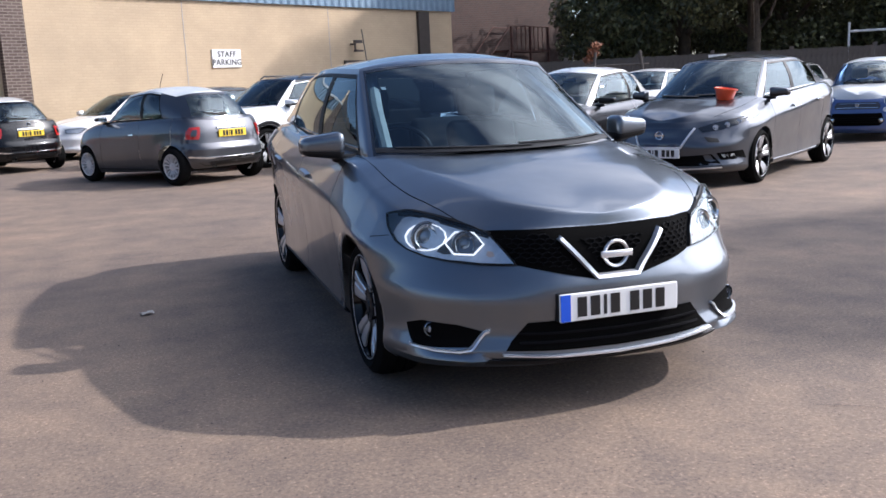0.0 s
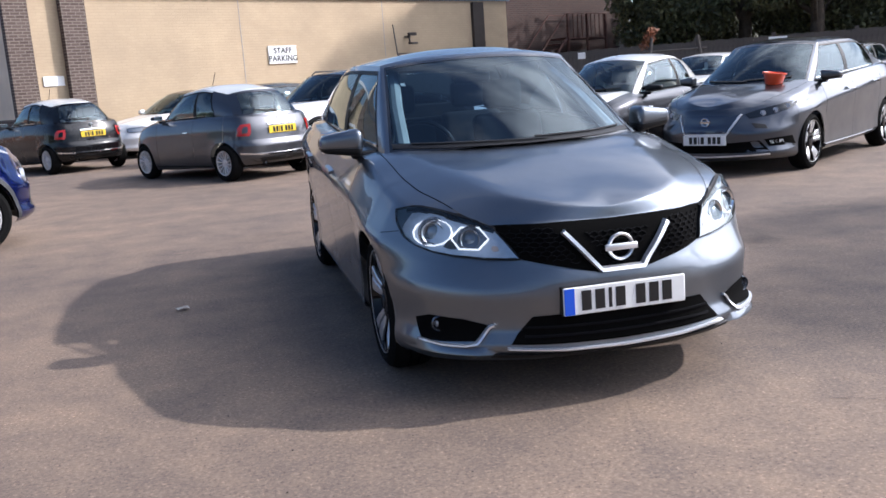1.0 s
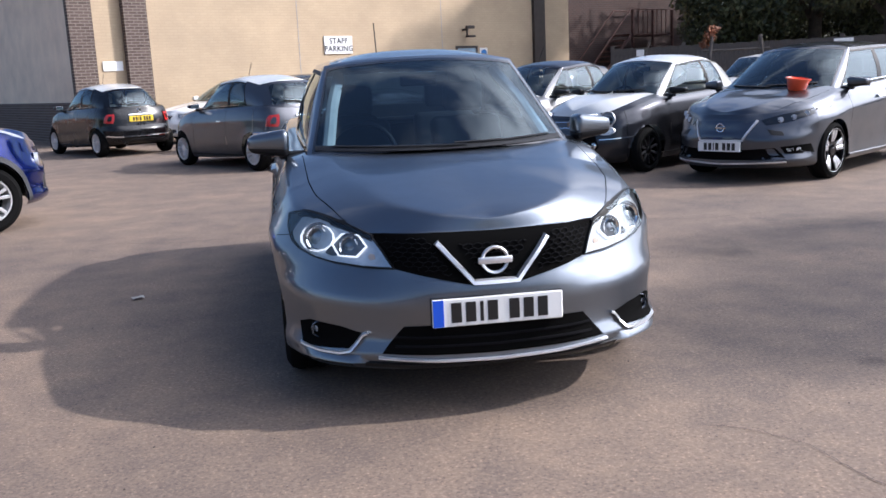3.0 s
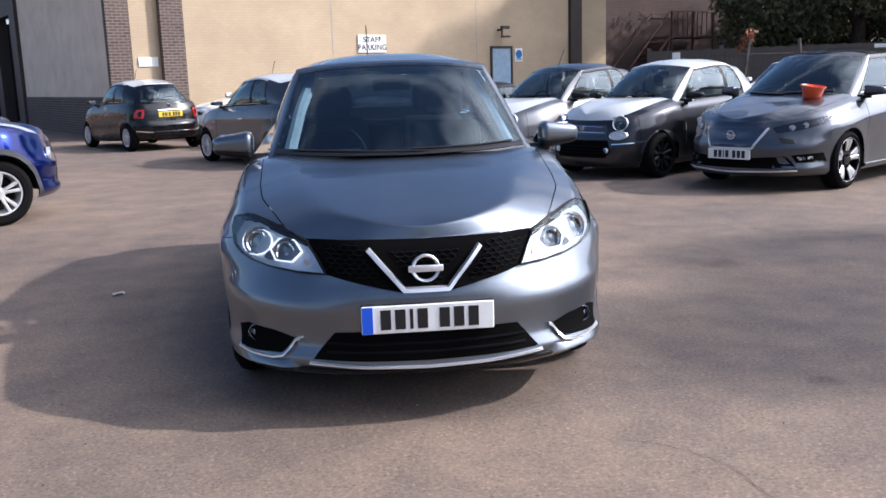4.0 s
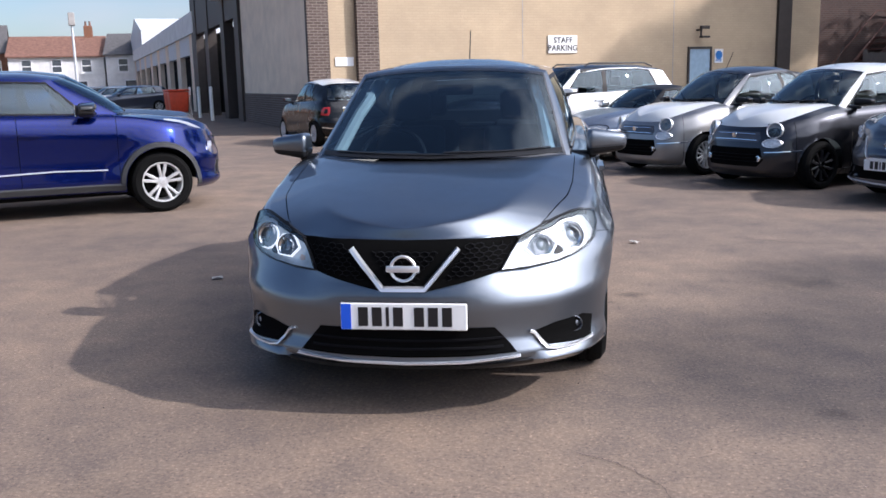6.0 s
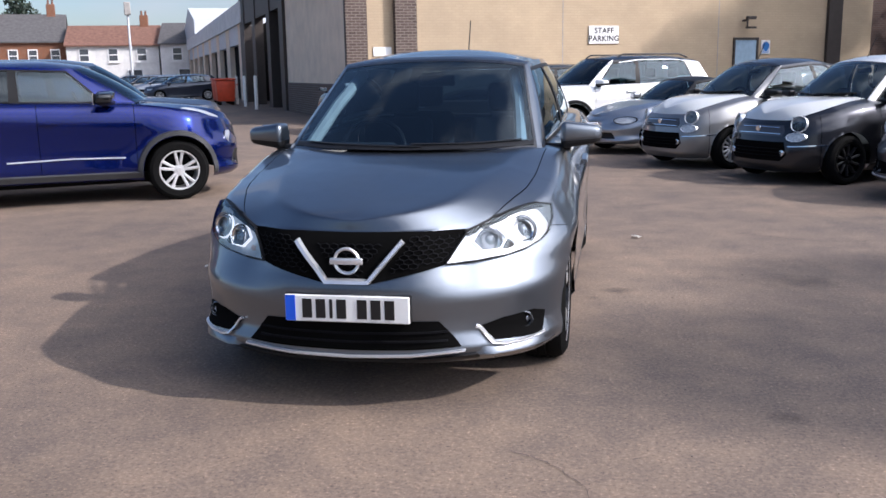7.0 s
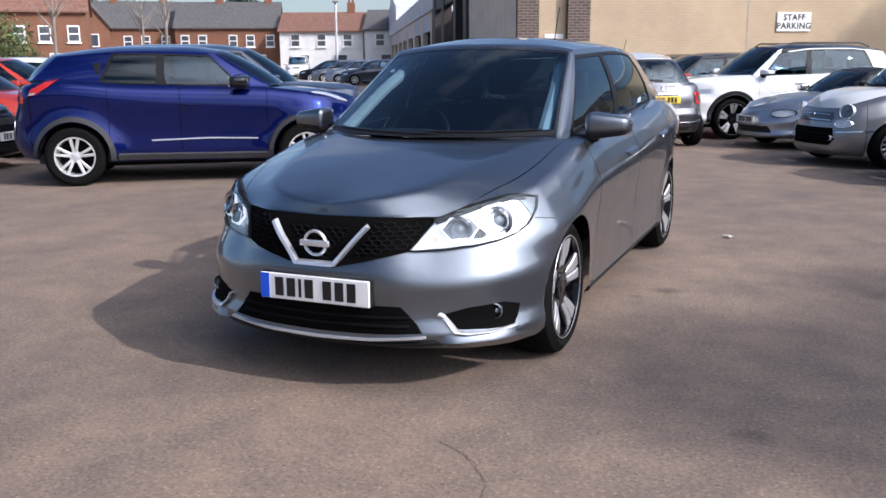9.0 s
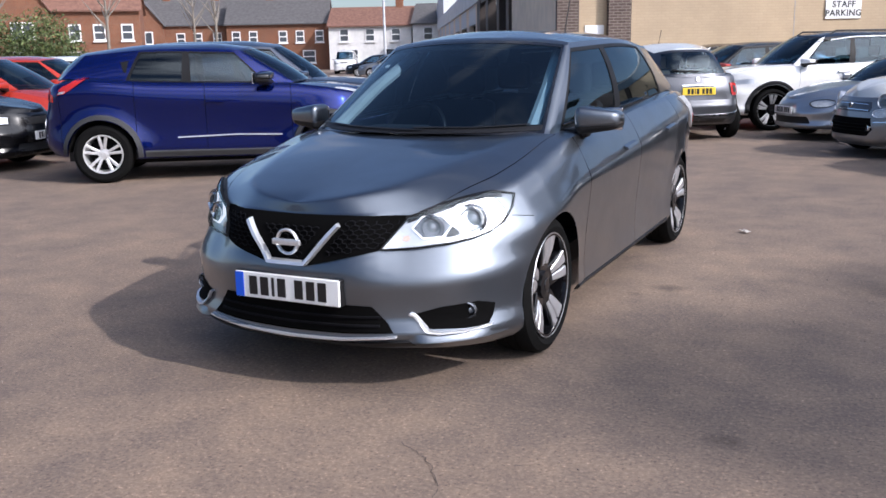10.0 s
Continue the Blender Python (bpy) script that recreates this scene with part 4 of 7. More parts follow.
def make_car(name, S, where, heading, label, paint, roof=None, bonnet=None, wheels="multi", group="parked cars", mirrors=None, glass=None, inside=True, mirror_paint=None, rear_glass=None, pillar=None, mirror_size=1.0, cloth=None):
    """A whole car; where: the middle of its front axle on the ground; heading: degrees of its nose from +x."""
    a = radians(heading) + math.pi / 2
    sh = (0, -S["length"] / 2, 0)
    arm = Matrix.Rotation(a, 4, "Z") @ Vector((0, S["axle"] + sh[1], 0))
    root = empty(name, Matrix.Translation(Vector((*where, 0)) - arm) @ Matrix.Rotation(a, 4, "Z"), label, "car", group)
    shells, hull = defaultdict(list), []

    def add(nm, face, central):
        other = [(-p[0], p[1], p[2]) for p in reversed(face)]
        hull.append(face), hull.append(other)
        shells[nm, 0 if central else 1].append(face)
        shells[nm, 0 if central else -1].append(other)

    lower_body(S, add)
    cabin_shell(S, add)
    roof, bonnet, glass, pillar = roof or paint, bonnet or paint, glass or GLASS, pillar or paint
    looks = {"bonnet": bonnet, "roof": roof, "roof_rail": roof, "windscreen_pillar": pillar, "windscreen": glass, "front_side_window": glass, "rear_side_window": rear_glass or glass, "rear_window": rear_glass or glass,
             "screen_surround": GLOSS_BLACK, "window_surround": SEAL_BLACK, "shut_line": DARK_OPENING, "rear_pillar": pillar, "tailgate_top": pillar}
    for (nm, side), faces in shells.items():
        nm = nm.split("#")[0]
        me = faces_mesh(nm, faces, 80 if nm in SMOOTH else 42, sh)
        if nm == "bonnet":
            relax(me, 6 if "front_out" in S else 5)
        ob = part(nm, me, looks.get(nm, paint), root)
        if looks.get(nm) in (GLASS, DARK_GLASS, CITY_GLASS, glass):
            ob.visible_shadow = False
    R, z = S["arch"], S["tyre"]
    for ya in (S["axle"], S["axle"] + S["base"]):
        for sx in (1, -1):
            liner = lathe([(R + 0.004, S["track"] - 0.28), (R + 0.004, S["half"] - 0.10), (R - 0.012, S["half"] - 0.12), (R - 0.012, S["track"] - 0.28), (0.05, S["track"] - 0.28)], 26, "x", (4, 176))
            liner = [tuple((p[0], p[1] + ya, p[2] + z) for p in f) for f in liner]
            part("arch_liner", faces_mesh("arch_liner", liner if sx > 0 else flip(liner), 40, sh), DARK_OPENING, root)
            m = Matrix.Translation((sx * (S["track"] - 0.01), ya + sh[1], z)) @ Matrix.Rotation(0 if sx > 0 else math.pi, 4, "Z")
            add_wheel(root, wheels, S["tyre"], S["tyre_w"], m)
    L = S["length"]
    part("underbody", box(-S["track"] + 0.16, S["track"] - 0.16, 0.45 + sh[1], L - 0.45 + sh[1], 0.2, 0.32), DARK_OPENING, root)
    if inside:
        cabin_inside(root, S, sh, cloth or CABIN)
    mp = mirror_paint or paint
    at = mirrors or (S["half"] + 0.025, S["low"]["A"][1] + 0.13, S["low"]["A"][2] + 0.07)
    for sx in (1, -1):
        door_mirror(root, S, sh, mp, sx, at, mirror_size)
    return root, Skin(hull), sh


def trim(root, sh, name, faces, mat, label="", parent=None, both=False):
    """A trim part on the car; both: on either flank."""
    ob = part(name, faces_mesh(name, faces, 35, sh), mat, parent or root, label)
    if both:
        part(name, faces_mesh(name, flip(faces), 35, sh), mat, parent or root, label)
    return ob


def ring_faces(at, r, tubes, n=28, way=(0, -1, 0)):
    """A (radius, along) profile turned about a line through at; along is positive towards way."""
    q = Vector((0, -1, 0)).rotation_difference(Vector(way))
    return [tuple(Vector(at) + q @ Vector((p[0], -p[1], p[2])) for p in f) for f in lathe([(r * a, b) for a, b in tubes], n, "y")]

# ---- ground and buildings ----
def structure(name, bm, mat, label, category, m=None):
    ob = part(name, bm, mat, None, label, m)
    return tagged(ob, "", category, "", "structure")


def ground_sheet():
    """One sheet that reaches the horizon: fine and slightly uneven near the car, coarse far off."""
    edges = [-1500, -400, -120, -60, -30] + list(range(-20, 21, 1)) + [30, 60, 120, 400, 1500]
    bm = bmesh.new()
    grid = {}
    for i, x in enumerate(edges):
        for j, y in enumerate(edges):
            near = max(0.0, 1 - math.hypot(x, y) / 30)
            grid[i, j] = bm.verts.new((x, y + 8, near * 0.0012 * noise.noise((x * 0.4, y * 0.4, 0))))
    for i in range(len(edges) - 1):
        for j in range(len(edges) - 1):
            bm.faces.new((grid[i, j], grid[i + 1, j], grid[i + 1, j + 1], grid[i, j + 1])).smooth = True
    return bm


structure("ground", ground_sheet(), ASPHALT, "worn brownish grey tarmac of a car yard", "ground")

WALL_AT = Vector((-6.4, 20.7, 0))
WALL = Matrix.Translation(WALL_AT) @ Matrix.Rotation(math.atan2(0.522, 0.853), 4, "Z")       # x along the sunlit wall, y into the building
SIDE = Matrix.Translation(WALL_AT) @ Matrix.Rotation(math.atan2(0.866, -0.5), 4, "Z")        # x along the shaded flank, -y into the building

structure("wall_south", box(0, 17.9, 0, 0.3, 0, 4.0), BEIGE_BRICK, "tall buff brick warehouse wall in sunlight", "wall", WALL)
structure("wall_south_end", box(17.6, 17.9, 0.3, 16, 0, 4.0), BEIGE_BRICK, "buff brick end wall of the warehouse", "wall", WALL)
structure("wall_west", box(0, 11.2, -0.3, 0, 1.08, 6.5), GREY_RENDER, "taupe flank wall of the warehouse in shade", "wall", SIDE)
structure("plinth", box(-0.02, 11.2, -0.3, 0.03, 0, 1.08), BROWN_BRICK, "dark brown brick plinth below the flank wall", "plinth", SIDE)


def fascia():
    """Ribbed steel sheet above the wall."""
    bm = bmesh.new()
    xs = np.arange(0.0, 18.01, 0.075)
    low, up = [], []
    for i, x in enumerate(xs):
        d = -0.06 if (i // 2) % 2 else -0.10
        low.append(bm.verts.new((x, d, 4.0)))
        up.append(bm.verts.new((x, d, 4.95)))
    for i in range(len(xs) - 1):
        bm.faces.new((low[i], low[i + 1], up[i + 1], up[i]))
    return bm


structure("fascia", fascia(), BLUE_STEEL, "ribbed blue-grey steel cladding above the brick wall", "cladding", WALL)
structure("roof_slab", box(-0.1, 18.0, -0.15, 16, 4.95, 5.1), PALE_STEEL, "flat roof edge of the warehouse", "roof", WALL)
for x0, x1 in ((-0.17, 0.42), (1.22, 1.83)):
    structure("pilaster", box(x0, x1, -0.22, -0.002, 0, 4.94), BROWN_BRICK, "dark brown brick pilaster on the buff wall", "pilaster", WALL)
structure("downpipe_boxing", box(16.0, 16.55, -0.12, -0.002, 0, 3.95), DARK_STEEL, "dark brown pipe casing on the buff wall", "pipe casing", WALL)
for x in (6.38, 11.8):
    structure("expansion_joint", box(x, x + 0.025, -0.006, -0.002, 0, 3.98), CONCRETE, "pale mastic joint in the brick wall", "joint", WALL)


def lettering(text, size, m, mat, parent, name):
    cu = bpy.data.curves.new(name, "FONT")
    cu.body, cu.size, cu.align_x, cu.align_y, cu.extrude, cu.space_character = text, size, "CENTER", "CENTER", 0.003, 1.08
    cu.offset = 0.004
    tmp = bpy.data.objects.new(name, cu)
    scene.collection.objects.link(tmp)
    me = bpy.data.meshes.new_from_object(tmp.evaluated_get(bpy.context.evaluated_depsgraph_get()))
    bpy.data.objects.remove(tmp)
    return part(name, me, mat, parent, at=m)


sign = empty("wall_sign", WALL @ pose(7.74, -0.03, 2.38), "white staff parking board with black capitals on the buff wall", "sign")
part("board", box(-0.5, 0.5, -0.012, 0.028, -0.26, 0.26, 0.004, 1), WHITE_GLOSS, sign)
lettering("STAFF", 0.23, pose(0, -0.016, 0.115, 90), PLATE_INK, sign, "lettering")
lettering("PARKING", 0.23, pose(0, -0.016, -0.115, 90), PLATE_INK, sign, "lettering")

small = empty("notice_board", WALL @ pose(0.88, -0.02, 1.95), "small blank white notice between the dark pilasters", "sign")
part("board", box(-0.26, 0.26, -0.01, 0.018, -0.12, 0.12, 0.004, 1), WHITE_GLOSS, small)

blue = empty("blue_notice", WALL @ pose(13.62, -0.02, 1.98), "blue mandatory notice beside the pale door", "sign")
part("board", box(-0.17, 0.17, -0.01, 0.018, -0.22, 0.22, 0.004, 1), WHITE_GLOSS, blue)
part("disc", faces_mesh("disc", [tuple((p[0], p[1], p[2] + 0.03) for p in f) for f in lathe([(0.001, -0.014), (0.14, -0.014), (0.14, -0.008)], 24, "y")]), SIGN_BLUE, blue)
for z in (-0.12, -0.16):
    part("bar", box(-0.12, 0.12, -0.014, -0.009, z - 0.012, z + 0.012), SIGN_BLUE, blue)

door = empty("door_1", WALL @ pose(12.85, 0, 0), "pale blue flush service door with a dark frame", "door", "", "structure")
part("leaf", box(-0.40, 0.40, -0.035, -0.003, 0.02, 2.2, 0.004, 1), DOOR_BLUE, door)
part("frame", seat_faces([box(-0.47, -0.41, -0.06, -0.002, 0, 2.28), box(0.41, 0.47, -0.06, -0.002, 0, 2.28), box(-0.41, 0.41, -0.06, -0.002, 2.21, 2.28)]), DARK_STEEL, door)

lamp = empty("wall_lamp", WALL @ pose(12.9, 0, 2.80), "small dark bracket floodlight on the buff wall", "lamp")
part("arm", seat_faces([box(-0.2, -0.15, -0.25, -0.002, -0.03, 0.03), box(-0.2, -0.16, -0.25, -0.21, -0.19, 0.03), box(-0.2, 0.14, -0.26, -0.16, 0.03, 0.13, 0.01, 1)]), DARK_STEEL, lamp)
part("head", box(-0.2, 0.1, -0.34, -0.16, -0.25, -0.19, 0.01, 1), DARK_STEEL, lamp)

# flank of the yard: dark portal, then the long white workshop
structure("portal_jamb", box(11.2, 12.2, -0.3, 0.12, 0, 6.5), DARK_STEEL, "dark brown steel jamb beside the workshop doors", "jamb", SIDE)
# black backing sheet: the bay's inner shade is put into its colour
structure("portal_lining", box(12.2, 86.0, -1.3, -1.1, 0, 4.1), DARK_OPENING, "near-black sheet standing in for the shade inside the workshop bay", "wall", SIDE)
structure("portal_head", box(12.2, 25.6, -0.3, 0.05, 4.0, 6.5), DARK_STEEL, "dark brown beam over the workshop bay", "beam", SIDE)
for x0, x1 in ((15.0, 16.0), (20.0, 21.2), (24.6, 26.5)):
    structure("portal_post", box(x0, x1, -0.3, 0.1, 0, 6.5), DARK_STEEL, "dark brown steel post of the workshop bay", "post", SIDE)
for k in range(8):
    x = 26.5 + k * 7.5
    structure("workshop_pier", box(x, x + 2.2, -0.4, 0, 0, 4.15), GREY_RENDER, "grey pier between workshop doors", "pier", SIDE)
    # near-black panel gives the doorway's shade by colour
    structure("workshop_door", box(x + 2.2, x + 7.5, -0.5, -0.3, 0, 3.1), DARK_OPENING, "near-black panel standing in for the shade in a workshop doorway", "door", SIDE)
    structure("workshop_lintel", box(x + 2.2, x + 7.5, -0.4, -0.01, 3.1, 4.15), PALE_STEEL, "pale lintel over a workshop door", "lintel", SIDE)
structure("workshop_parapet", box(25.6, 86.5, -0.45, 0.15, 4.15, 5.25), RENDER_WHITE, "white parapet of the long workshop", "parapet", SIDE)


def gable():
    bm = bmesh.new()
    prof = [(0, 5.25), (0, 6.6), (9, 8.3), (18, 6.6), (18, 5.25)]
    a = [bm.verts.new((66 + x, 0.1, z)) for x, z in prof]
    b = [bm.verts.new((66 + x, -9, z)) for x, z in prof]
    bm.faces.new(a)
    bm.faces.new(list(reversed(b)))
    for i in range(5):
        j = (i + 1) % 5
        bm.faces.new((a[j], a[i], b[i], b[j]))
    return bm


structure("workshop_gable", gable(), PALE_STEEL, "pale gable roof rising over the white workshop", "roof", SIDE)


# ---- trees, hedge and fence ----
def leaf_cloud(centres, count, size, seed, squash=0.75):
    """Many small leaf blades scattered round clump centres (x, y, z, radius)."""
    rng = np.random.default_rng(seed)
    verts, polys = [], []
    weights = np.array([c[3] ** 2 for c in centres])
    pick = rng.choice(len(centres), count, p=weights / weights.sum())
    for n in pick:
        cx, cy, cz, r = centres[n]
        d = rng.normal(size=3)
        d /= np.linalg.norm(d)
        p = np.array([cx, cy, cz]) + d * r * rng.uniform(0.45, 1.08) * np.array([1, 1, squash])
        u = rng.normal(size=3)
        u /= np.linalg.norm(u)
        w = np.cross(u, rng.normal(size=3))
        w /= np.linalg.norm(w)
        s = size * rng.uniform(0.6, 1.5)
        k = len(verts)
        verts += [tuple(p - u * s), tuple(p + w * s * 0.45), tuple(p + u * s), tuple(p - w * s * 0.45)]
        polys.append((k, k + 1, k + 2, k + 3))
    me = bpy.data.meshes.new("crown")
    me.from_pydata(verts, [], polys)
    me.update()
    return me


def tree(x, y, height, spread, seed, leaves=16000, mat=None, label="dark broadleaf tree in full leaf behind the yard fence", low=0.28, leaf=0.13, pointed=False):
    rng = random.Random(seed)
    root = empty("tree", pose(x, y, 0), label, "tree", "trees behind the fence")
    trunk = tube([(0, 0, -0.1), (0.1, 0.05, height * 0.2), (0.05, 0.2, height * 0.45), (-0.1, 0.1, height * 0.8)], [0.28, 0.22, 0.16, 0.05], 9)
    clumps = []
    for k in range(11):
        a, h = rng.uniform(0, 6.28), height * rng.uniform(low, 0.9)
        reach = spread * rng.uniform(0.35, 1.0) * (1.35 - 1.3 * h / height if pointed else 1.15 - 0.6 * h / height)
        tip = (reach * math.cos(a), reach * math.sin(a), h + rng.uniform(0, 0.9))
        trunk += tube([(0.05, 0.1, h * 0.62), (tip[0] * 0.5, tip[1] * 0.5, h * 0.85), tip], [0.1, 0.06, 0.02], 6)
        clumps.append((*tip, spread * rng.uniform(0.3, 0.5)))
    clumps += [(rng.uniform(-0.6, 0.6) * spread, rng.uniform(-0.6, 0.6) * spread, height * rng.uniform(low + 0.05, 0.95), spread * rng.uniform(0.3, 0.45)) for _ in range(9)]
    if pointed:
        clumps = [(x * (1.3 - 1.15 * z / height), y * (1.3 - 1.15 * z / height), z, r * (1.25 - 0.75 * z / height)) for x, y, z, r in clumps] + [(0, 0, height * f, spread * (0.62 - 0.38 * f)) for f in (0.62, 0.72, 0.82, 0.9, 0.97)]
    part("trunk", faces_mesh("trunk", trunk), BARK, root)
    part("crown", leaf_cloud(clumps, leaves, leaf, seed), mat or DARK_LEAF, root)
    return root


for n, (x, y, h, sp) in enumerate(((14.9, 27.8, 10.5, 2.5), (16.5, 26.5, 12.5, 3.4), (17.8, 24.2, 12.5, 3.2), (20.5, 26.0, 7.0, 3.4), (24.0, 24.0, 6.0, 3.4), (28.5, 21.5, 5.6, 3.4), (18.5, 33.0, 7.0, 4.0), (24.5, 30.5, 6.6, 4.0), (32.0, 25.0, 6.2, 4.0), (30.0, 30.0, 6.6, 4.0), (21.0, 36.0, 7.0, 4.4), (27.0, 34.0, 7.0, 4.2), (35.0, 31.0, 7.0, 4.4))):
    tree(x, y, h, sp, 20 + n, 34000, low=0.2, leaf=0.085)

# two trees out of view, added to cast the shade beside the hatchback
tree(25.6, -1.4, 17.0, 4.0, 52, 34000, None, "unseen tall broadleaf tree added to cast shade beside the cars", 0.45, 0.17, True)
tree(27.1, 0.2, 17.5, 3.6, 51, 34000, None, "unseen tall broadleaf tree added to cast shade beside the cars", 0.45, 0.17, True)


def fence():
    root = empty("fence", pose(9.6, 27.2, 0, 0, 0, math.degrees(math.atan2(-0.57, 0.82))), "weathered grey board fence along the yard edge", "fence")
    for k in range(9):
        part("post", box(k * 2.4 - 0.06, k * 2.4 + 0.06, -0.06, 0.06, 0, 2.05), FENCE_WOOD, root)
    for k in range(8):
        for z in (0.5, 1.6):
            part("rail", box(k * 2.4 + 0.06, k * 2.4 + 2.34, 0.0, 0.05, z, z + 0.1), FENCE_WOOD, root)
    bm = box(0, 0.145, -0.022, 0, 0.05, 1.95)
    me = bpy.data.meshes.new("board")
    bm.to_mesh(me)
    bm.free()
    me.materials.append(FENCE_WOOD)
    for k in range(128):
        part("board", me, None, root, at=pose(k * 0.15, -0.062, 0.012 * math.sin(k * 2.1)))


fence()


# ---- houses across the road ----
def house(x, y, turn, width, depth, eaves, ridge, wall, roof, label, windows, chimneys, group="terrace across the road", gable_at=None):
    root = empty("house", pose(x, y, 0, 0, 0, turn), label, "house", group)
    bm = bmesh.new()
    prof = [(0, 0), (0, eaves), (depth / 2, ridge), (depth, eaves), (depth, 0)]
    a = [bm.verts.new((-width / 2, p, z)) for p, z in prof]
    b = [bm.verts.new((width / 2, p, z)) for p, z in prof]
    bm.faces.new(a)
    bm.faces.new(list(reversed(b)))
    for i in (0, 3):
        bm.faces.new((a[i + 1], a[i], b[i], b[i + 1]))
    part("wall", bm, wall, root)
    s = (ridge - eaves) / (depth / 2)
    for sgn in (0, 1):
        bm = bmesh.new()
        y0, y1 = (-0.35, depth / 2) if sgn == 0 else (depth + 0.35, depth / 2)
        z0 = eaves - 0.35 * s
        v = [bm.verts.new(p) for p in ((-width / 2 - 0.2, y0, z0 + 0.05), (width / 2 + 0.2, y0, z0 + 0.05), (width / 2 + 0.2, y1, ridge + 0.05), (-width / 2 - 0.2, y1, ridge + 0.05), (-width / 2 - 0.2, y0, z0 + 0.2), (width / 2 + 0.2, y0, z0 + 0.2), (width / 2 + 0.2, y1, ridge + 0.2), (-width / 2 - 0.2, y1, ridge + 0.2))]
        for f in ((0, 1, 2, 3), (4, 5, 6, 7), (0, 1, 5, 4), (1, 2, 6, 5), (2, 3, 7, 6), (3, 0, 4, 7)):
            bm.faces.new([v[i] for i in f])
        bmesh.ops.recalc_face_normals(bm, faces=bm.faces[:])
        part("roof", bm, roof, root)
    if wall is RED_BRICK and gable_at is not None:
        g0, g1, rise = gable_at - 2.1, gable_at + 2.1, eaves + (ridge - eaves) * 0.86
        bm = bmesh.new()
        prof = [(g0, 0), (g1, 0), (g1, eaves), (gable_at, rise), (g0, eaves)]
        a = [bm.verts.new((x, -0.9, z)) for x, z in prof]
        b = [bm.verts.new((x, depth / 2, z)) for x, z in prof]
        bm.faces.new(a)
        for i in range(5):
            j = (i + 1) % 5
            bm.faces.new((a[j], a[i], b[i], b[j]))
        part("gable", bm, wall, root)
        for x0 in (g0 - 0.25, g1 + 0.25):
            bm = bmesh.new()
            z0 = eaves - 0.25 * (rise - eaves) / 2.1
            v = [bm.verts.new(p) for dz in (0.04, 0.18) for p in ((x0, -1.15, z0 + dz), (gable_at, -1.15, rise + dz), (gable_at, depth / 2, rise + dz), (x0, depth / 2, z0 + dz))]
            for f in ((0, 1, 2, 3), (4, 5, 6, 7), (0, 1, 5, 4), (1, 2, 6, 5), (2, 3, 7, 6), (3, 0, 4, 7)):
                bm.faces.new([v[i] for i in f])
            bmesh.ops.recalc_face_normals(bm, faces=bm.faces[:])
            part("gable_roof", bm, roof, root)
        for wz in (0.9, 3.3):
            bay = part("bay_window", seat_faces([box(gable_at - 0.9, gable_at - 0.78, -1.05, -0.9, wz, wz + 1.5), box(gable_at + 0.78, gable_at + 0.9, -1.05, -0.9, wz, wz + 1.5), box(gable_at - 0.06, gable_at + 0.06, -1.05, -0.9, wz + 0.12, wz + 1.38), box(gable_at - 0.78, gable_at + 0.78, -1.05, -0.9, wz, wz + 0.12), box(gable_at - 0.78, gable_at + 0.78, -1.05, -0.9, wz + 1.38, wz + 1.5)]), WHITE_GLOSS, root)
            part("pane", box(gable_at - 0.78, gable_at + 0.78, -0.96, -0.91, wz + 0.12, wz + 1.38), WINDOW_DARK, bay)
    for cx in chimneys:
        stack = part("chimney", box(cx - 0.45, cx + 0.45, depth / 2 - 0.35, depth / 2 + 0.35, ridge - 0.4, ridge + 1.3, 0.03, 1), RED_BRICK, root)
        for px in (-0.22, 0.22):
            part("pot", faces_mesh("pot", lathe([(0.13, 0), (0.1, 0.45), (0.14, 0.5)], 10, "z")), ROOF_TILE, stack, at=pose(cx + px, depth / 2, ridge + 1.3))
    for wx, wz, ww, wh in windows:
        win = part("window", seat_faces([box(wx - ww / 2, wx - ww / 2 + 0.1, -0.08, 0.02, wz, wz + wh), box(wx + ww / 2 - 0.1, wx + ww / 2, -0.08, 0.02, wz, wz + wh), box(wx - ww / 2 + 0.1, wx + ww / 2 - 0.1, -0.08, 0.02, wz, wz + 0.12), box(wx - ww / 2 + 0.1, wx + ww / 2 - 0.1, -0.08, 0.02, wz + wh - 0.12, wz + wh), box(wx - ww / 2 + 0.1, wx + ww / 2 - 0.1, -0.075, 0.02, wz + wh * 0.5 - 0.05, wz + wh * 0.5 + 0.05)]), WHITE_GLOSS, root)
        part("pane", box(wx - ww / 2 + 0.1, wx + ww / 2 - 0.1, -0.04, -0.01, wz + 0.1, wz + wh - 0.1), WINDOW_DARK, win)
        part("sill", box(wx - ww / 2 - 0.1, wx + ww / 2 + 0.1, -0.16, 0.0, wz - 0.12, wz - 0.01), WHITE_GLOSS, win)
    return root


def far(angle, distance):
    a = radians(angle)
    return 1.4 - distance * math.sin(a), -3.3 + distance * math.cos(a)


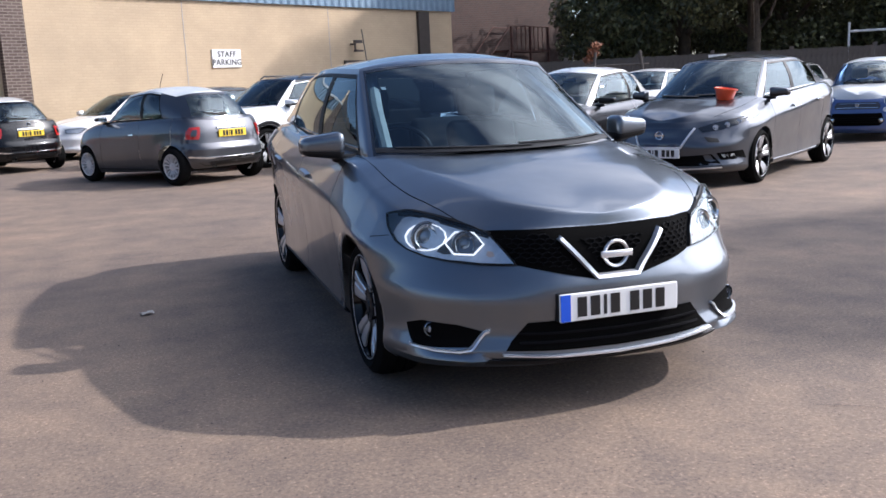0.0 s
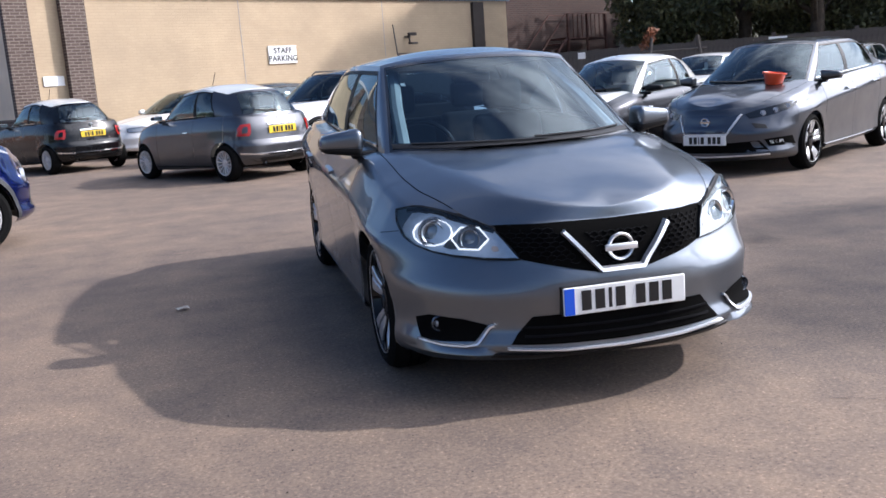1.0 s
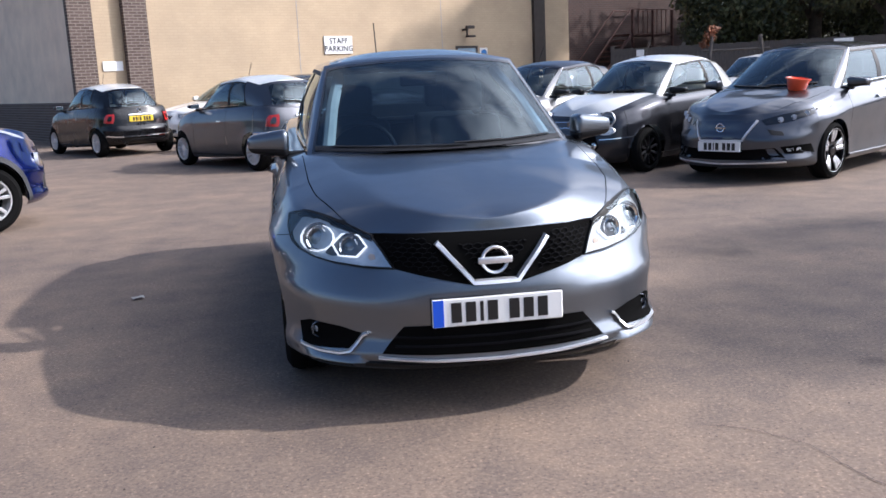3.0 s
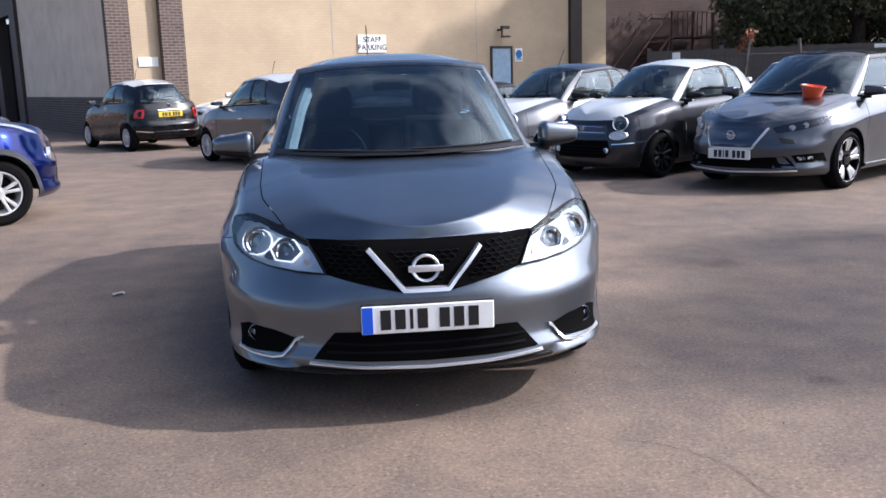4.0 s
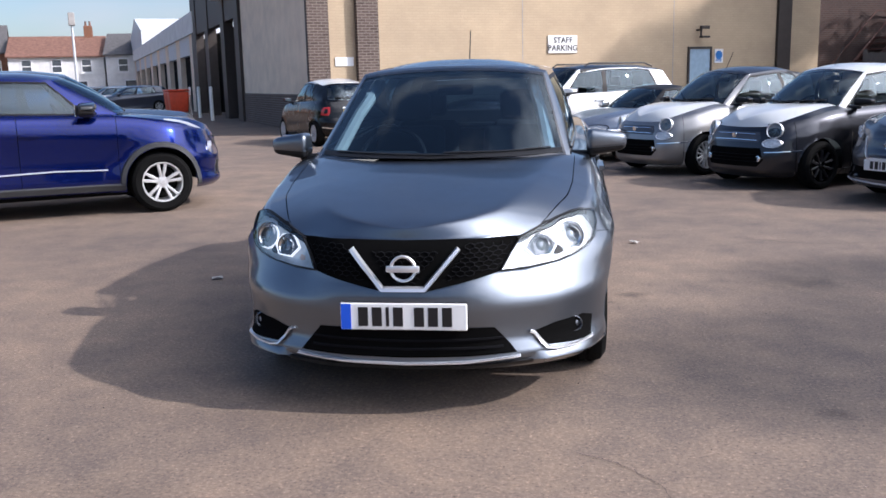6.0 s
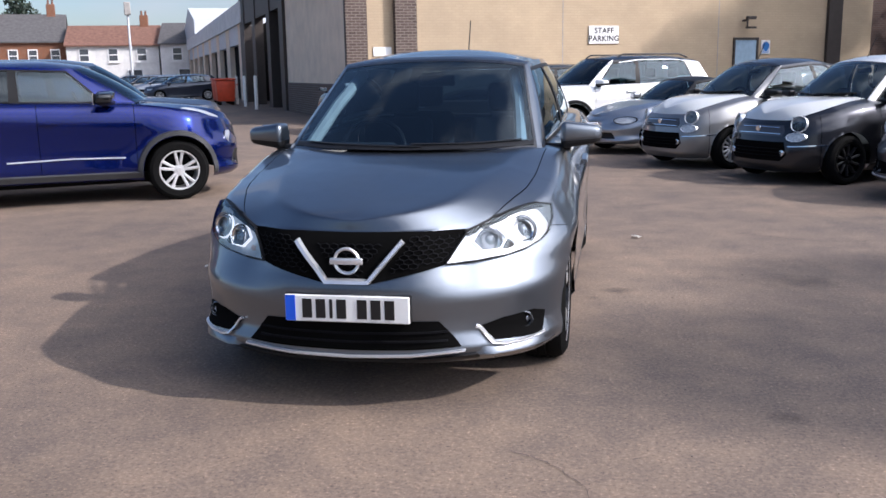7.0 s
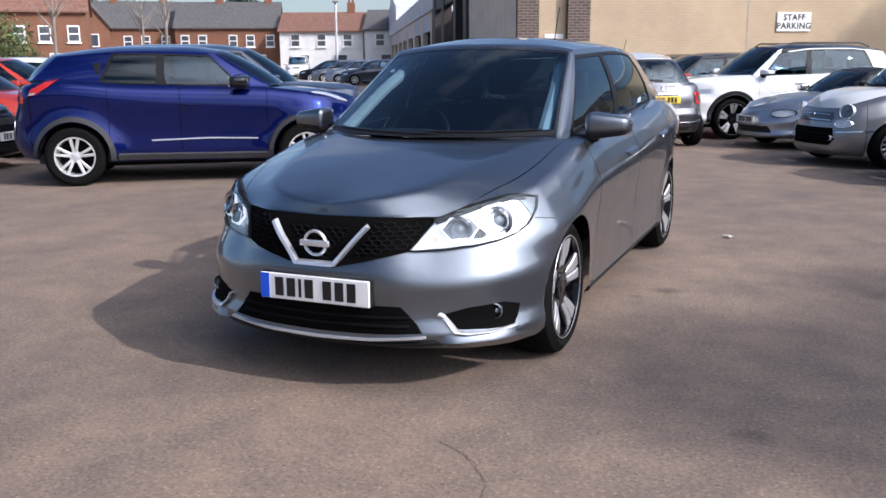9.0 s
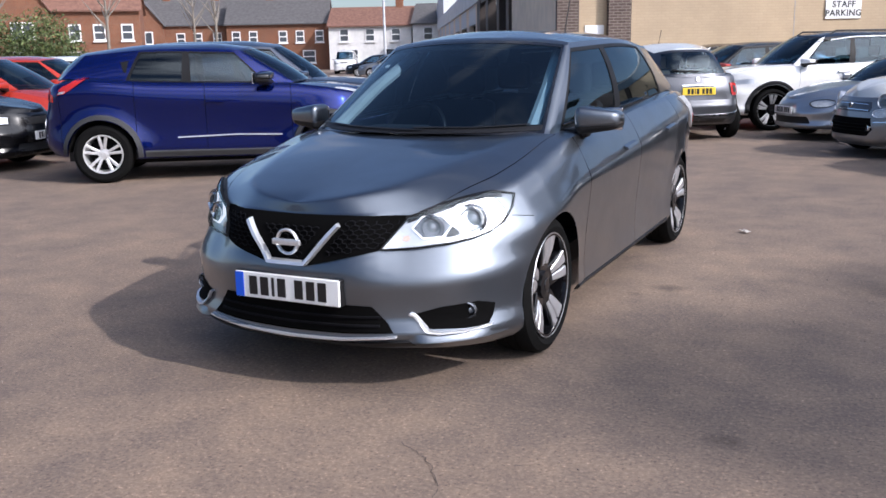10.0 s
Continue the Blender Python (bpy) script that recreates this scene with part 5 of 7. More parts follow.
TERRACE = [(-3, 3.1, 1.1, 1.5), (0, 3.1, 1.1, 1.5), (3, 3.1, 1.1, 1.5), (-2.2, 0.8, 1.6, 1.5), (2.2, 0.8, 1.6, 1.5)]
BRICK_ROW = [(x, 3.2, 1.0, 1.4) for x in (-4.9, -2.9, 0.6, 2.6, 4.9)] + [(x, 0.8, 1.5, 1.5) for x in (-4.2, 0.2, 3.6)]
for k, (ang, dist, wall, roof, eav, rid) in enumerate(((31.4, 108, RENDER_WHITE, ROOF_TILE, 4.9, 7.0), (26.2, 106, RENDER_WHITE, ROOF_SLATE, 5.0, 7.2), (37.0, 112, RED_BRICK, ROOF_SLATE, 5.5, 8.4), (43.0, 116, RED_BRICK, ROOF_SLATE, 5.6, 8.6), (48.8, 86, RED_BRICK, ROOF_TILE, 5.9, 9.3), (55.3, 107, RED_BRICK, ROOF_TILE, 5.6, 8.8), (62.0, 103, RED_BRICK, ROOF_SLATE, 5.6, 8.6))):
    hx, hy = far(ang, dist)
    house(hx, hy, ang - 6, 9.6 if wall is RENDER_WHITE else 12.0, 8, eav, rid, wall, roof, "white rendered terraced house with a tiled roof" if wall is RENDER_WHITE else "red brick terraced house with white sash windows", TERRACE if wall is RENDER_WHITE else BRICK_ROW, (3.2,) if wall is RENDER_WHITE else (-1.2, 4.6), gable_at=-3.4 if k in (3, 4, 6) else None)


# ---- yard clutter and planting on the far side ----
def hedge(x0, y0, x1, y1, height, depth, seed, count, mat, label):
    rng = random.Random(seed)
    n = max(4, int(math.hypot(x1 - x0, y1 - y0) / 1.2))
    clumps = []
    for k in range(n):
        f = (k + rng.uniform(-0.3, 0.3)) / (n - 1)
        for z in (0.3, 0.65):
            clumps.append((x0 + (x1 - x0) * f + rng.uniform(-0.5, 0.5) * depth, y0 + (y1 - y0) * f + rng.uniform(-0.5, 0.5) * depth, height * z * rng.uniform(0.8, 1.15), height * rng.uniform(0.26, 0.42)))
    root = empty("hedge", pose(0, 0, 0), label, "hedge", "", "stuff")
    part("leaves", leaf_cloud(clumps, count, 0.045, seed, 1.0), mat, root)


hedge(-27, 8, -23, 13.5, 3.5, 1.6, 5, 50000, HEDGE_LEAF, "rough green hedge at the edge of the yard")
hedge(-23, 13.5, -20.6, 16.2, 3.5, 1.6, 7, 40000, HEDGE_LEAF, "rough green hedge behind the side row of cars")
hedge(-50, 48, -44, 56, 2.0, 2.0, 6, 5000, HEDGE_LEAF, "low green bushes in front of the brick terrace")
hedge(-40, 62, -34, 84, 1.3, 1.6, 8, 3000, RUSTY_LEAF, "brownish autumn bushes in front of the terrace")


def conifer(x, y, height, spread, seed):
    rng = random.Random(seed)
    root = empty("tree", pose(x, y, 0), "dark conifer rising behind the terrace roofs", "tree", "trees behind the terrace")
    part("trunk", faces_mesh("trunk", tube([(0, 0, -0.1), (0, 0, height)], [0.3, 0.04], 8)), BARK, root)
    clumps = []
    for k in range(34):
        h = height * (0.25 + 0.75 * k / 34)
        r = spread * (1.08 - k / 34)
        a = rng.uniform(0, 6.28)
        clumps.append((r * 0.6 * math.cos(a), r * 0.6 * math.sin(a), h, r * 0.55 + 0.25))
    part("crown", leaf_cloud(clumps, 5200, 0.26, seed, 0.6), PINE_LEAF, root)


cx, cy = far(36.2, 122)
conifer(cx, cy, 12.6, 4.0, 41)


def bare_tree(x, y, height, seed):
    rng = random.Random(seed)
    root = empty("tree", pose(x, y, 0), "thin leafless tree in front of the terrace", "tree", "bare trees")
    faces = tube([(0, 0, -0.1), (0.1, 0, height * 0.4), (-0.05, 0.1, height * 0.75), (0.1, 0, height)], [0.13, 0.10, 0.06, 0.02], 8)
    for k in range(16):
        h, a = height * rng.uniform(0.35, 0.9), rng.uniform(0, 6.28)
        r = height * rng.uniform(0.12, 0.26)
        faces += tube([(0, 0, h), (r * 0.5 * math.cos(a), r * 0.5 * math.sin(a), h + r * 0.6), (r * math.cos(a), r * math.sin(a), h + r * 1.3)], [0.06, 0.035, 0.012], 5)
    part("trunk", faces_mesh("trunk", faces), PALE_BARK, root)


PALE_BARK = plain("pale_bark", (0.20, 0.175, 0.145), 0.9, scale=8, vary=0.3)
for n, (ang, dist, h) in enumerate(((40.4, 70, 8.6), (46.5, 66, 7.8), (41.8, 88, 9.5), (52.5, 70, 8.0))):
    bx, by = far(ang, dist)
    bare_tree(bx, by, h, 60 + n)
for n, (ang, dist, h, sp) in enumerate(((44.0, 140, 13.0, 5.0), (47.5, 138, 12.5, 5.0), (55, 132, 12.5, 4.5))):
    bx, by = far(ang, dist)
    tree(bx, by, h, sp, 70 + n, 4000, PINE_LEAF, "dark evergreen tree behind the terrace roofs", 0.4)


def wheelie_bin(m):
    root = empty("waste_bin", m, "orange-red four-wheeled waste container", "bin", "waste bins")
    bm = box(-0.60, 0.60, -0.45, 0.45, 0.18, 1.15, 0.05, 2)
    for v in bm.verts:
        k = 0.86 + 0.14 * (v.co.z - 0.18)
        v.co.x *= k
        v.co.y *= k
    part("body", bm, BIN_RED, root)
    part("lid", box(-0.63, 0.63, -0.48, 0.48, 1.16, 1.26, 0.04, 2), BIN_RED, root)
    for x in (-0.45, 0.45):
        for y in (-0.3, 0.3):
            part("castor", faces_mesh("castor", [tuple((p[0] + x, p[1] + y, p[2] + 0.09) for p in f) for f in lathe([(0.001, -0.025), (0.09, -0.025), (0.09, 0.025), (0.001, 0.025)], 14, "x")]), RUBBER, root)
    part("handle", faces_mesh("handle", tube([(-0.5, -0.5, 0.95), (-0.5, -0.56, 0.95), (0.5, -0.56, 0.95), (0.5, -0.5, 0.95)], 0.018, 6)), BIN_RED, root)


for k in range(2):
    q = SIDE @ Vector((20.6 + 1.5 * k, 1.6, 0))
    wheelie_bin(pose(q.x, q.y, 0, 0, 0, 120 + 4 * k))
for x in (13.4, 17.5, 21.0):
    q = SIDE @ Vector((x, 1.0, 0))
    post = empty("bollard", pose(q.x, q.y, 0), "thin white steel post guarding the workshop door", "bollard", "bollards")
    part("shaft", faces_mesh("shaft", lathe([(0.07, 0), (0.07, 1.3), (0.05, 1.36), (0.001, 1.37)], 14, "z")), WHITE_GLOSS, post)

mast = empty("flue_mast", SIDE @ pose(72, 6, 0), "tall grey lamp mast with a box head", "mast")
part("shaft", faces_mesh("shaft", tube([(0, 0, 0), (0, 0, 8.4)], [0.16, 0.1], 10)), PALE_STEEL, mast)
part("head", box(-0.5, 0.5, -0.3, 0.3, 7.4, 8.6, 0.05, 1), CONCRETE, mast)


# unseen plain buildings, added to close the yard; low, to leave sky for reflections
structure("yard_block", box(-34, 16, -36, -29, 0, 2.8), RED_BRICK, "unseen low brick building added to close the yard behind", "building")
structure("yard_block_roof", box(-34.3, 16.3, -36.3, -28.7, 2.8, 3.1), ROOF_SLATE, "dark flat roof of the added low brick building", "roof")
structure("yard_boundary", box(30.5, 31.0, -24, 16, 0, 2.6), BROWN_BRICK, "unseen dark brick wall added along the yard edge", "wall")

# ---- trim of each kind of car ----
CHARS = (0.040, 0.040, 0.013, 0.040, -0.012, 0.040, 0.040, 0.040)


def honeycomb(skin, poly, cell, off):
    """Thin hexagonal bars laid over a grille opening."""
    def within(a, b):
        odd = False
        for (x0, z0), (x1, z1) in zip(poly, poly[1:] + poly[:1]):
            if (z0 > b) != (z1 > b) and a < (x1 - x0) * (b - z0) / (z1 - z0) + x0:
                odd = not odd
        return odd

    out = []
    xs, zs = [p[0] for p in poly], [p[1] for p in poly]
    row = 0
    z = min(zs)
    while z < max(zs) + cell:
        x = min(xs) + (row % 2) * cell * 0.866
        while x < max(xs) + cell:
            ring = [(x + 0.55 * cell * math.sin(math.pi / 3 * k) * 1.5, z + 0.55 * cell * math.cos(math.pi / 3 * k)) for k in range(4)]
            for p, q in zip(ring, ring[1:]):
                if within(*p) and within(*q):
                    out += skin.ribbon("front", [p, q], 0.005, off, 0.005, 0.05)
            x += cell * 1.732
        z += cell * 0.82
        row += 1
    return out


def lamp_unit(root, sh, housing, at, r, way, ringed=True):
    """A projector: bright ring, dark lens."""
    tor = [(1.0, -0.01), (1.0, 0.012), (0.93, 0.018), (0.82, 0.012), (0.80, -0.008)]
    trim(root, sh, "lamp_ring", ring_faces(at, r, tor, 26, way), CHROME if ringed else BOWL, parent=housing)
    bowl = [(1.32, 0.0), (1.28, 0.008), (1.14, 0.004), (1.02, -0.006)]
    if ringed:
        trim(root, sh, "bowl", ring_faces(at, r, bowl, 26, way), BOWL, parent=housing)
    bulb = [(0.80, -0.006), (0.66, -0.004), (0.60, 0.002), (0.40, 0.008), (0.02, 0.011)]
    trim(root, sh, "lens", ring_faces(at, r, bulb, 22, way), LENS, parent=housing)


LIT_GUIDE = plain("lit_light_guide", (0.80, 0.80, 0.79), 0.35, vary=0.04)
LIT_GUIDE.node_tree.nodes["Principled BSDF"].inputs["Emission Color"].default_value = (0.92, 0.96, 1.0, 1)
LIT_GUIDE.node_tree.nodes["Principled BSDF"].inputs["Emission Strength"].default_value = 0.9
BOWL = plain("lamp_bowl", (0.27, 0.285, 0.31), 0.26, 0.8, vary=0.05)
DARK_BOWL = plain("dark_lamp_bowl", (0.15, 0.16, 0.18), 0.30, 0.7, vary=0.1)
MESH_BLACK = plain("grille_black", (0.006, 0.006, 0.007), 0.7, spec=0.04)
PIT_BLACK = plain("deep_black", (0.003, 0.003, 0.003), 0.9, spec=0.04)
LENS = plain("lens_glass", (0.24, 0.26, 0.29), 0.10, 0.5, coat=1.0)


def trim_hatch(root, skin, sh):
    grille = [(-0.466, 0.730), (-0.388, 0.602), (-0.135, 0.545), (-0.08, 0.533), (0.08, 0.533), (0.135, 0.545), (0.388, 0.602), (0.466, 0.730), (0.23, 0.737), (0, 0.734), (-0.23, 0.737)]
    g = trim(root, sh, "grille", skin.patch("front", grille, (0, 0.64), 0.007, 0.02, 0.03, 8, 0.0), PIT_BLACK, "black honeycomb grille")
    for net in ([(0.16, 0.57), (0.385, 0.615), (0.455, 0.718), (0.25, 0.72)], [(-0.16, 0.57), (-0.385, 0.615), (-0.455, 0.718), (-0.25, 0.72)], [(-0.05, 0.56), (0.05, 0.56), (0.15, 0.7), (-0.15, 0.7)]):
        trim(root, sh, "grille_mesh", honeycomb(skin, net, 0.021, 0.008), MESH_BLACK, parent=g)
    trim(root, sh, "chrome_v", skin.ribbon("front", [(-0.222, 0.704), (-0.088, 0.546), (0.088, 0.546), (0.222, 0.704)], 0.023, 0.015, 0.016, 0.02), SATIN_CHROME, "chrome V-shaped grille bar", g)
    by = skin.cast("front", 0, 0.628)[0].y - 0.018
    trim(root, sh, "badge_ring", ring_faces((0, by, 0.628), 0.056, [(1.0, 0), (1.0, 0.008), (0.93, 0.013), (0.80, 0.010), (0.78, 0)], 32), SATIN_CHROME, "plain chrome badge ring", g)
    part("badge_bar", box(-0.068, 0.068, by - 0.018 + sh[1], by - 0.004 + sh[1], 0.615, 0.641, 0.004, 2), SATIN_CHROME, g)
    # headlamps
    brow = [(0.468, 0.205, 0.728), (0.52, 0.255, 0.747), (0.583, 0.32, 0.767), (0.64, 0.39, 0.785), (0.697, 0.462, 0.799), (0.742, 0.52, 0.797), (0.779, 0.57, 0.786)]
    under = [(0.785, 0.53, 0.735), (0.772, 0.47, 0.682), (0.735, 0.42, 0.648), (0.67, 0.36, 0.620), (0.596, 0.29, 0.603), (0.50, 0.20, 0.598), (0.384, 0.107, 0.603)]
    for sx in (1, -1):
        fl = (lambda f: f) if sx > 0 else flip
        mid, rim = (0.61, 0.33, 0.70), (brow + under)[::-1]
        h = trim(root, sh, "headlamp", fl(skin.patch("near", rim, mid, 0.004, 0.02, 0.025, 7)), LAMP_SILVER, "clear headlamp with twin projectors")
        way = Vector((0.42, -1, 0.10)).normalized()
        for at, r in (((0.675, 0.37, 0.704), 0.050), ((0.545, 0.255, 0.677), 0.042)):
            p = skin.nearest(at)[0]
            lamp_unit(root, sh, h, (sx * p.x, p.y - 0.004, p.z), r, (sx * way.x, way.y, way.z))
        loop = [(0.545 + 0.062 * math.cos(q), 0.255 + 0.05 * math.cos(q), 0.680 + 0.055 * math.sin(q)) for q in (math.pi / 3 * k for k in range(6))]
        trim(root, sh, "bowl", fl(skin.patch("near", loop[::-1], (0.545, 0.255, 0.680), 0.006, 0.004, 0.02, 3)), DARK_BOWL, parent=h)
        wedge = [(0.609, 0.312, 0.688), (0.585, 0.288, 0.632), (0.606, 0.308, 0.630), (0.630, 0.330, 0.640)]
        trim(root, sh, "lamp_web", fl(skin.patch("near", wedge[::-1], (0.608, 0.310, 0.648), 0.006, 0.004, 0.02, 2)), GREY_TRIM, parent=h)
        trim(root, sh, "light_guide", fl(skin.ribbon("near", loop, 0.007, 0.008, 0.006, 0.02, True)), LIT_GUIDE, parent=h)
        halo = [(0.675 + 0.066 * math.cos(q), 0.37 + 0.07 * math.cos(q), 0.704 + 0.060 * math.sin(q)) for q in (2 * math.pi * k / 14 for k in range(14))]
        trim(root, sh, "light_guide", fl(skin.ribbon("near", halo, 0.005, 0.007, 0.005, 0.02, True)), LIT_GUIDE, parent=h)
        trim(root, sh, "indicator", fl(skin.patch("near", [(0.462, 0.165, 0.656), (0.478, 0.18, 0.658), (0.484, 0.182, 0.642), (0.474, 0.175, 0.632), (0.458, 0.16, 0.638)], (0.471, 0.173, 0.646), 0.007, 0.006, 0.02, 2)), AMBER, parent=h)
        inner = [(x - 0.014, y + 0.004, z - 0.017) for x, y, z in brow[:-1]]
        trim(root, sh, "lamp_brow", fl(skin.ribbon("near", inner, 0.034, 0.008, 0.006, 0.02)), SEAL_BLACK, parent=h)
        corner = [(0.715, 0.485, 0.792), (0.745, 0.523, 0.793), (0.776, 0.566, 0.784), (0.783, 0.535, 0.742), (0.777, 0.50, 0.712), (0.766, 0.50, 0.735)]
        trim(root, sh, "lamp_corner", fl(skin.patch("near", corner, (0.764, 0.525, 0.762), 0.008, 0.01, 0.02, 3)), GREY_PAINT, parent=h)
        trim(root, sh, "lamp_seal", fl(skin.ribbon("near", brow + under, 0.008, 0.008, 0.012, 0.02, True)), SEAL_BLACK, parent=h)
        trim(root, sh, "bumper_seam", fl(skin.ribbon("near", [(0.785, 0.525, 0.700), (0.82, 0.58, 0.692), (0.85, 0.63, 0.688)], 0.004, 0.001, 0.0005, 0.03)), DARK_OPENING)
        cover = trim(root, sh, "lamp_cover", fl(skin.patch("near", rim, mid, 0.020, 0.016, 0.025, 7)), CLEAR, "clear lamp cover", h)
        cover.visible_shadow = False
        # jutting edge of the bumper under the fog lamp
        edge = []
        for k in range(13):
            x = 0.50 + 0.31 * k / 12
            out = 0.030 * min(1.0, k / 3, (12 - k) / 3)
            z1, z2, z3 = 0.262, 0.236, 0.190
            a, b, c = (skin.cast("front", x, z)[0].y for z in (z1, z2, z3))
            edge.append(((x, a - 0.001, z1), (x, b - out, z2 + 0.004), (x, b - out - 0.002, z2 - 0.006), (x, c - 0.001, z3)))
        trim(root, sh, "bumper_lip", fl([(p[j], p[j + 1], q[j + 1], q[j]) for p, q in zip(edge, edge[1:]) for j in range(3)]), GREY_PAINT)
        # fog lamp pocket
        pocket = [(0.768, 0.356), (0.725, 0.376), (0.61, 0.367), (0.514, 0.341), (0.56, 0.285), (0.70, 0.276), (0.762, 0.276)]
        f = trim(root, sh, "fog_pocket", fl(skin.patch("front", pocket, (0.67, 0.33), 0.003, 0.02, 0.03, 4)), PIT_BLACK, "black fog lamp recess")
        p = skin.cast("front", 0.69, 0.34)[0]
        lamp_unit(root, sh, f, (sx * 0.69, p.y + 0.014, 0.34), 0.034, (sx * 0.2, -0.98, 0), False)
        trim(root, sh, "chrome_strip", fl(skin.ribbon("front", [(0.772, 0.276), (0.70, 0.266), (0.62, 0.266), (0.580, 0.276), (0.552, 0.302), (0.525, 0.338), (0.508, 0.346)], 0.012, 0.010, 0.010, 0.015)), SATIN_CHROME, "chrome strip below the fog lamp", f)
    intake = [(-0.365, 0.378), (-0.455, 0.272), (-0.25, 0.262), (0, 0.258), (0.25, 0.262), (0.455, 0.272), (0.365, 0.378), (0, 0.39)]
    i = trim(root, sh, "lower_intake", skin.patch("front", intake, (0, 0.32), 0.004, 0.02, 0.03, 6), PIT_BLACK, "black lower air intake")
    for z in (0.30, 0.335):
        trim(root, sh, "intake_bar", skin.ribbon("front", [(-0.40, z), (0, z - 0.006), (0.40, z)], 0.012, 0.004, 0.008, 0.05), MESH_BLACK, parent=i)
    trim(root, sh, "bumper_lip", skin.ribbon("front", [(-0.47, 0.258), (-0.25, 0.24), (0, 0.234), (0.25, 0.24), (0.47, 0.258)], 0.009, 0.013, 0.010, 0.03), SATIN_CHROME, "thin satin strip along the bumper lip")
    trim(root, sh, "splitter", skin.ribbon("front", [(-0.52, 0.222), (0, 0.206), (0.52, 0.222)], 0.036, 0.006, 0.008, 0.04), BLACK_TRIM)
    number_plate(root, sh, "number_plate", (0, -0.012, 0.436), 0, PLATE_WHITE, "front", True, CHARS)
    part("plate_backing", box(-0.262, 0.262, -0.006 + sh[1], 0.06 + sh[1], 0.38, 0.492, 0.003, 1), BLACK_TRIM, root)
    # flanks
    for sx, view in ((1, "left"), (-1, "right")):
        for y, z in ((2.08, 0.845), (3.02, 0.872)):
            trim(root, sh, "door_handle", skin.ribbon(view, [(y - 0.11, z - 0.004), (y, z + 0.006), (y + 0.11, z + 0.012)], 0.024, 0.012, 0.012, 0.03), GREY_PAINT)
        fl = (lambda f: f) if sx > 0 else flip
        # silver face stands for the clear lens and the sun's reflection painted on it
        tail = trim(root, sh, "tail_lamp", fl(skin.patch("near", [(0.785, 3.60, 1.025), (0.835, 3.82, 0.845), (0.83, 3.98, 0.80), (0.74, 4.22, 0.83), (0.70, 4.24, 0.95), (0.76, 4.05, 1.03)], (0.80, 3.98, 0.92), 0.010, 0.02, 0.03, 4)), LAMP_SILVER, "clear and red tail lamp")
        trim(root, sh, "red_lens", fl(skin.patch("near", [(0.80, 3.90, 0.90), (0.82, 3.98, 0.84), (0.745, 4.18, 0.86), (0.74, 4.15, 0.92)], (0.79, 4.05, 0.88), 0.016, 0.012, 0.03, 3)), TAIL_RED, parent=tail)
        trim(root, sh, "sill_trim", skin.ribbon(view, [(1.24, 0.222), (2.0, 0.225), (3.18, 0.235)], 0.03, 0.004, 0.006, 0.08), BLACK_TRIM)
        trim(root, sh, "window_seal", skin.ribbon(view, [(1.45, 1.005), (2.2, 1.035), (3.0, 1.07)], 0.014, 0.004, 0.004, 0.06), GLOSS_BLACK)
    trim(root, sh, "scuttle", skin.ribbon("front", [(-0.64, 1.004), (-0.4, 0.998), (0, 0.995), (0.4, 0.998), (0.64, 1.004)], 0.03, 0.002, 0.004, 0.04), BLACK_TRIM, "black scuttle panel")
    for pts in ([(-0.55, 1.016), (-0.1, 1.006), (0.10, 1.004)], [(0.04, 1.014), (0.35, 1.014), (0.58, 1.022)]):
        w = trim(root, sh, "wiper", skin.ribbon("front", pts, 0.006, 0.008, 0.006, 0.04), BLACK_TRIM)
    for sx in (1, -1):
        inner = tube([(sx * 0.575, 1.30 + sh[1], 0.98), (sx * 0.525, 1.68 + sh[1], 1.19), (sx * 0.46, 2.02 + sh[1], 1.36)], 0.034, 8)
        part("pillar_trim", faces_mesh("pillar_trim", inner), PILLAR_TRIM, root, "pale grey inner pillar trim")
    part("parcel_shelf", box(-0.56, 0.56, 3.45 + sh[1], 4.06 + sh[1], 1.00, 1.03, 0.008, 1), CABIN, root)
    part("tailgate_lining", box(-0.60, 0.60, 4.065 + sh[1], 4.10 + sh[1], 0.62, 1.135, 0.01, 1), CABIN, root)
    part("headlining", box(-0.47, 0.47, 2.05 + sh[1], 3.6 + sh[1], 1.40, 1.415, 0.005, 1), PILLAR_TRIM, root)
    part("aerial", faces_mesh("aerial", tube([(-0.08, 3.68 + sh[1], 1.43), (-0.08, 3.84 + sh[1], 1.76)], 0.0045, 6)), BLACK_TRIM, root)
    part("tax_sticker", box(-0.485, -0.46, 0, 0.001, 0, 0.03), PLATE_WHITE, root, at=pose(0, 1.70 + sh[1], 1.30, -60))


PILLAR_TRIM = plain("pale_trim", (0.62, 0.63, 0.60), 0.8)


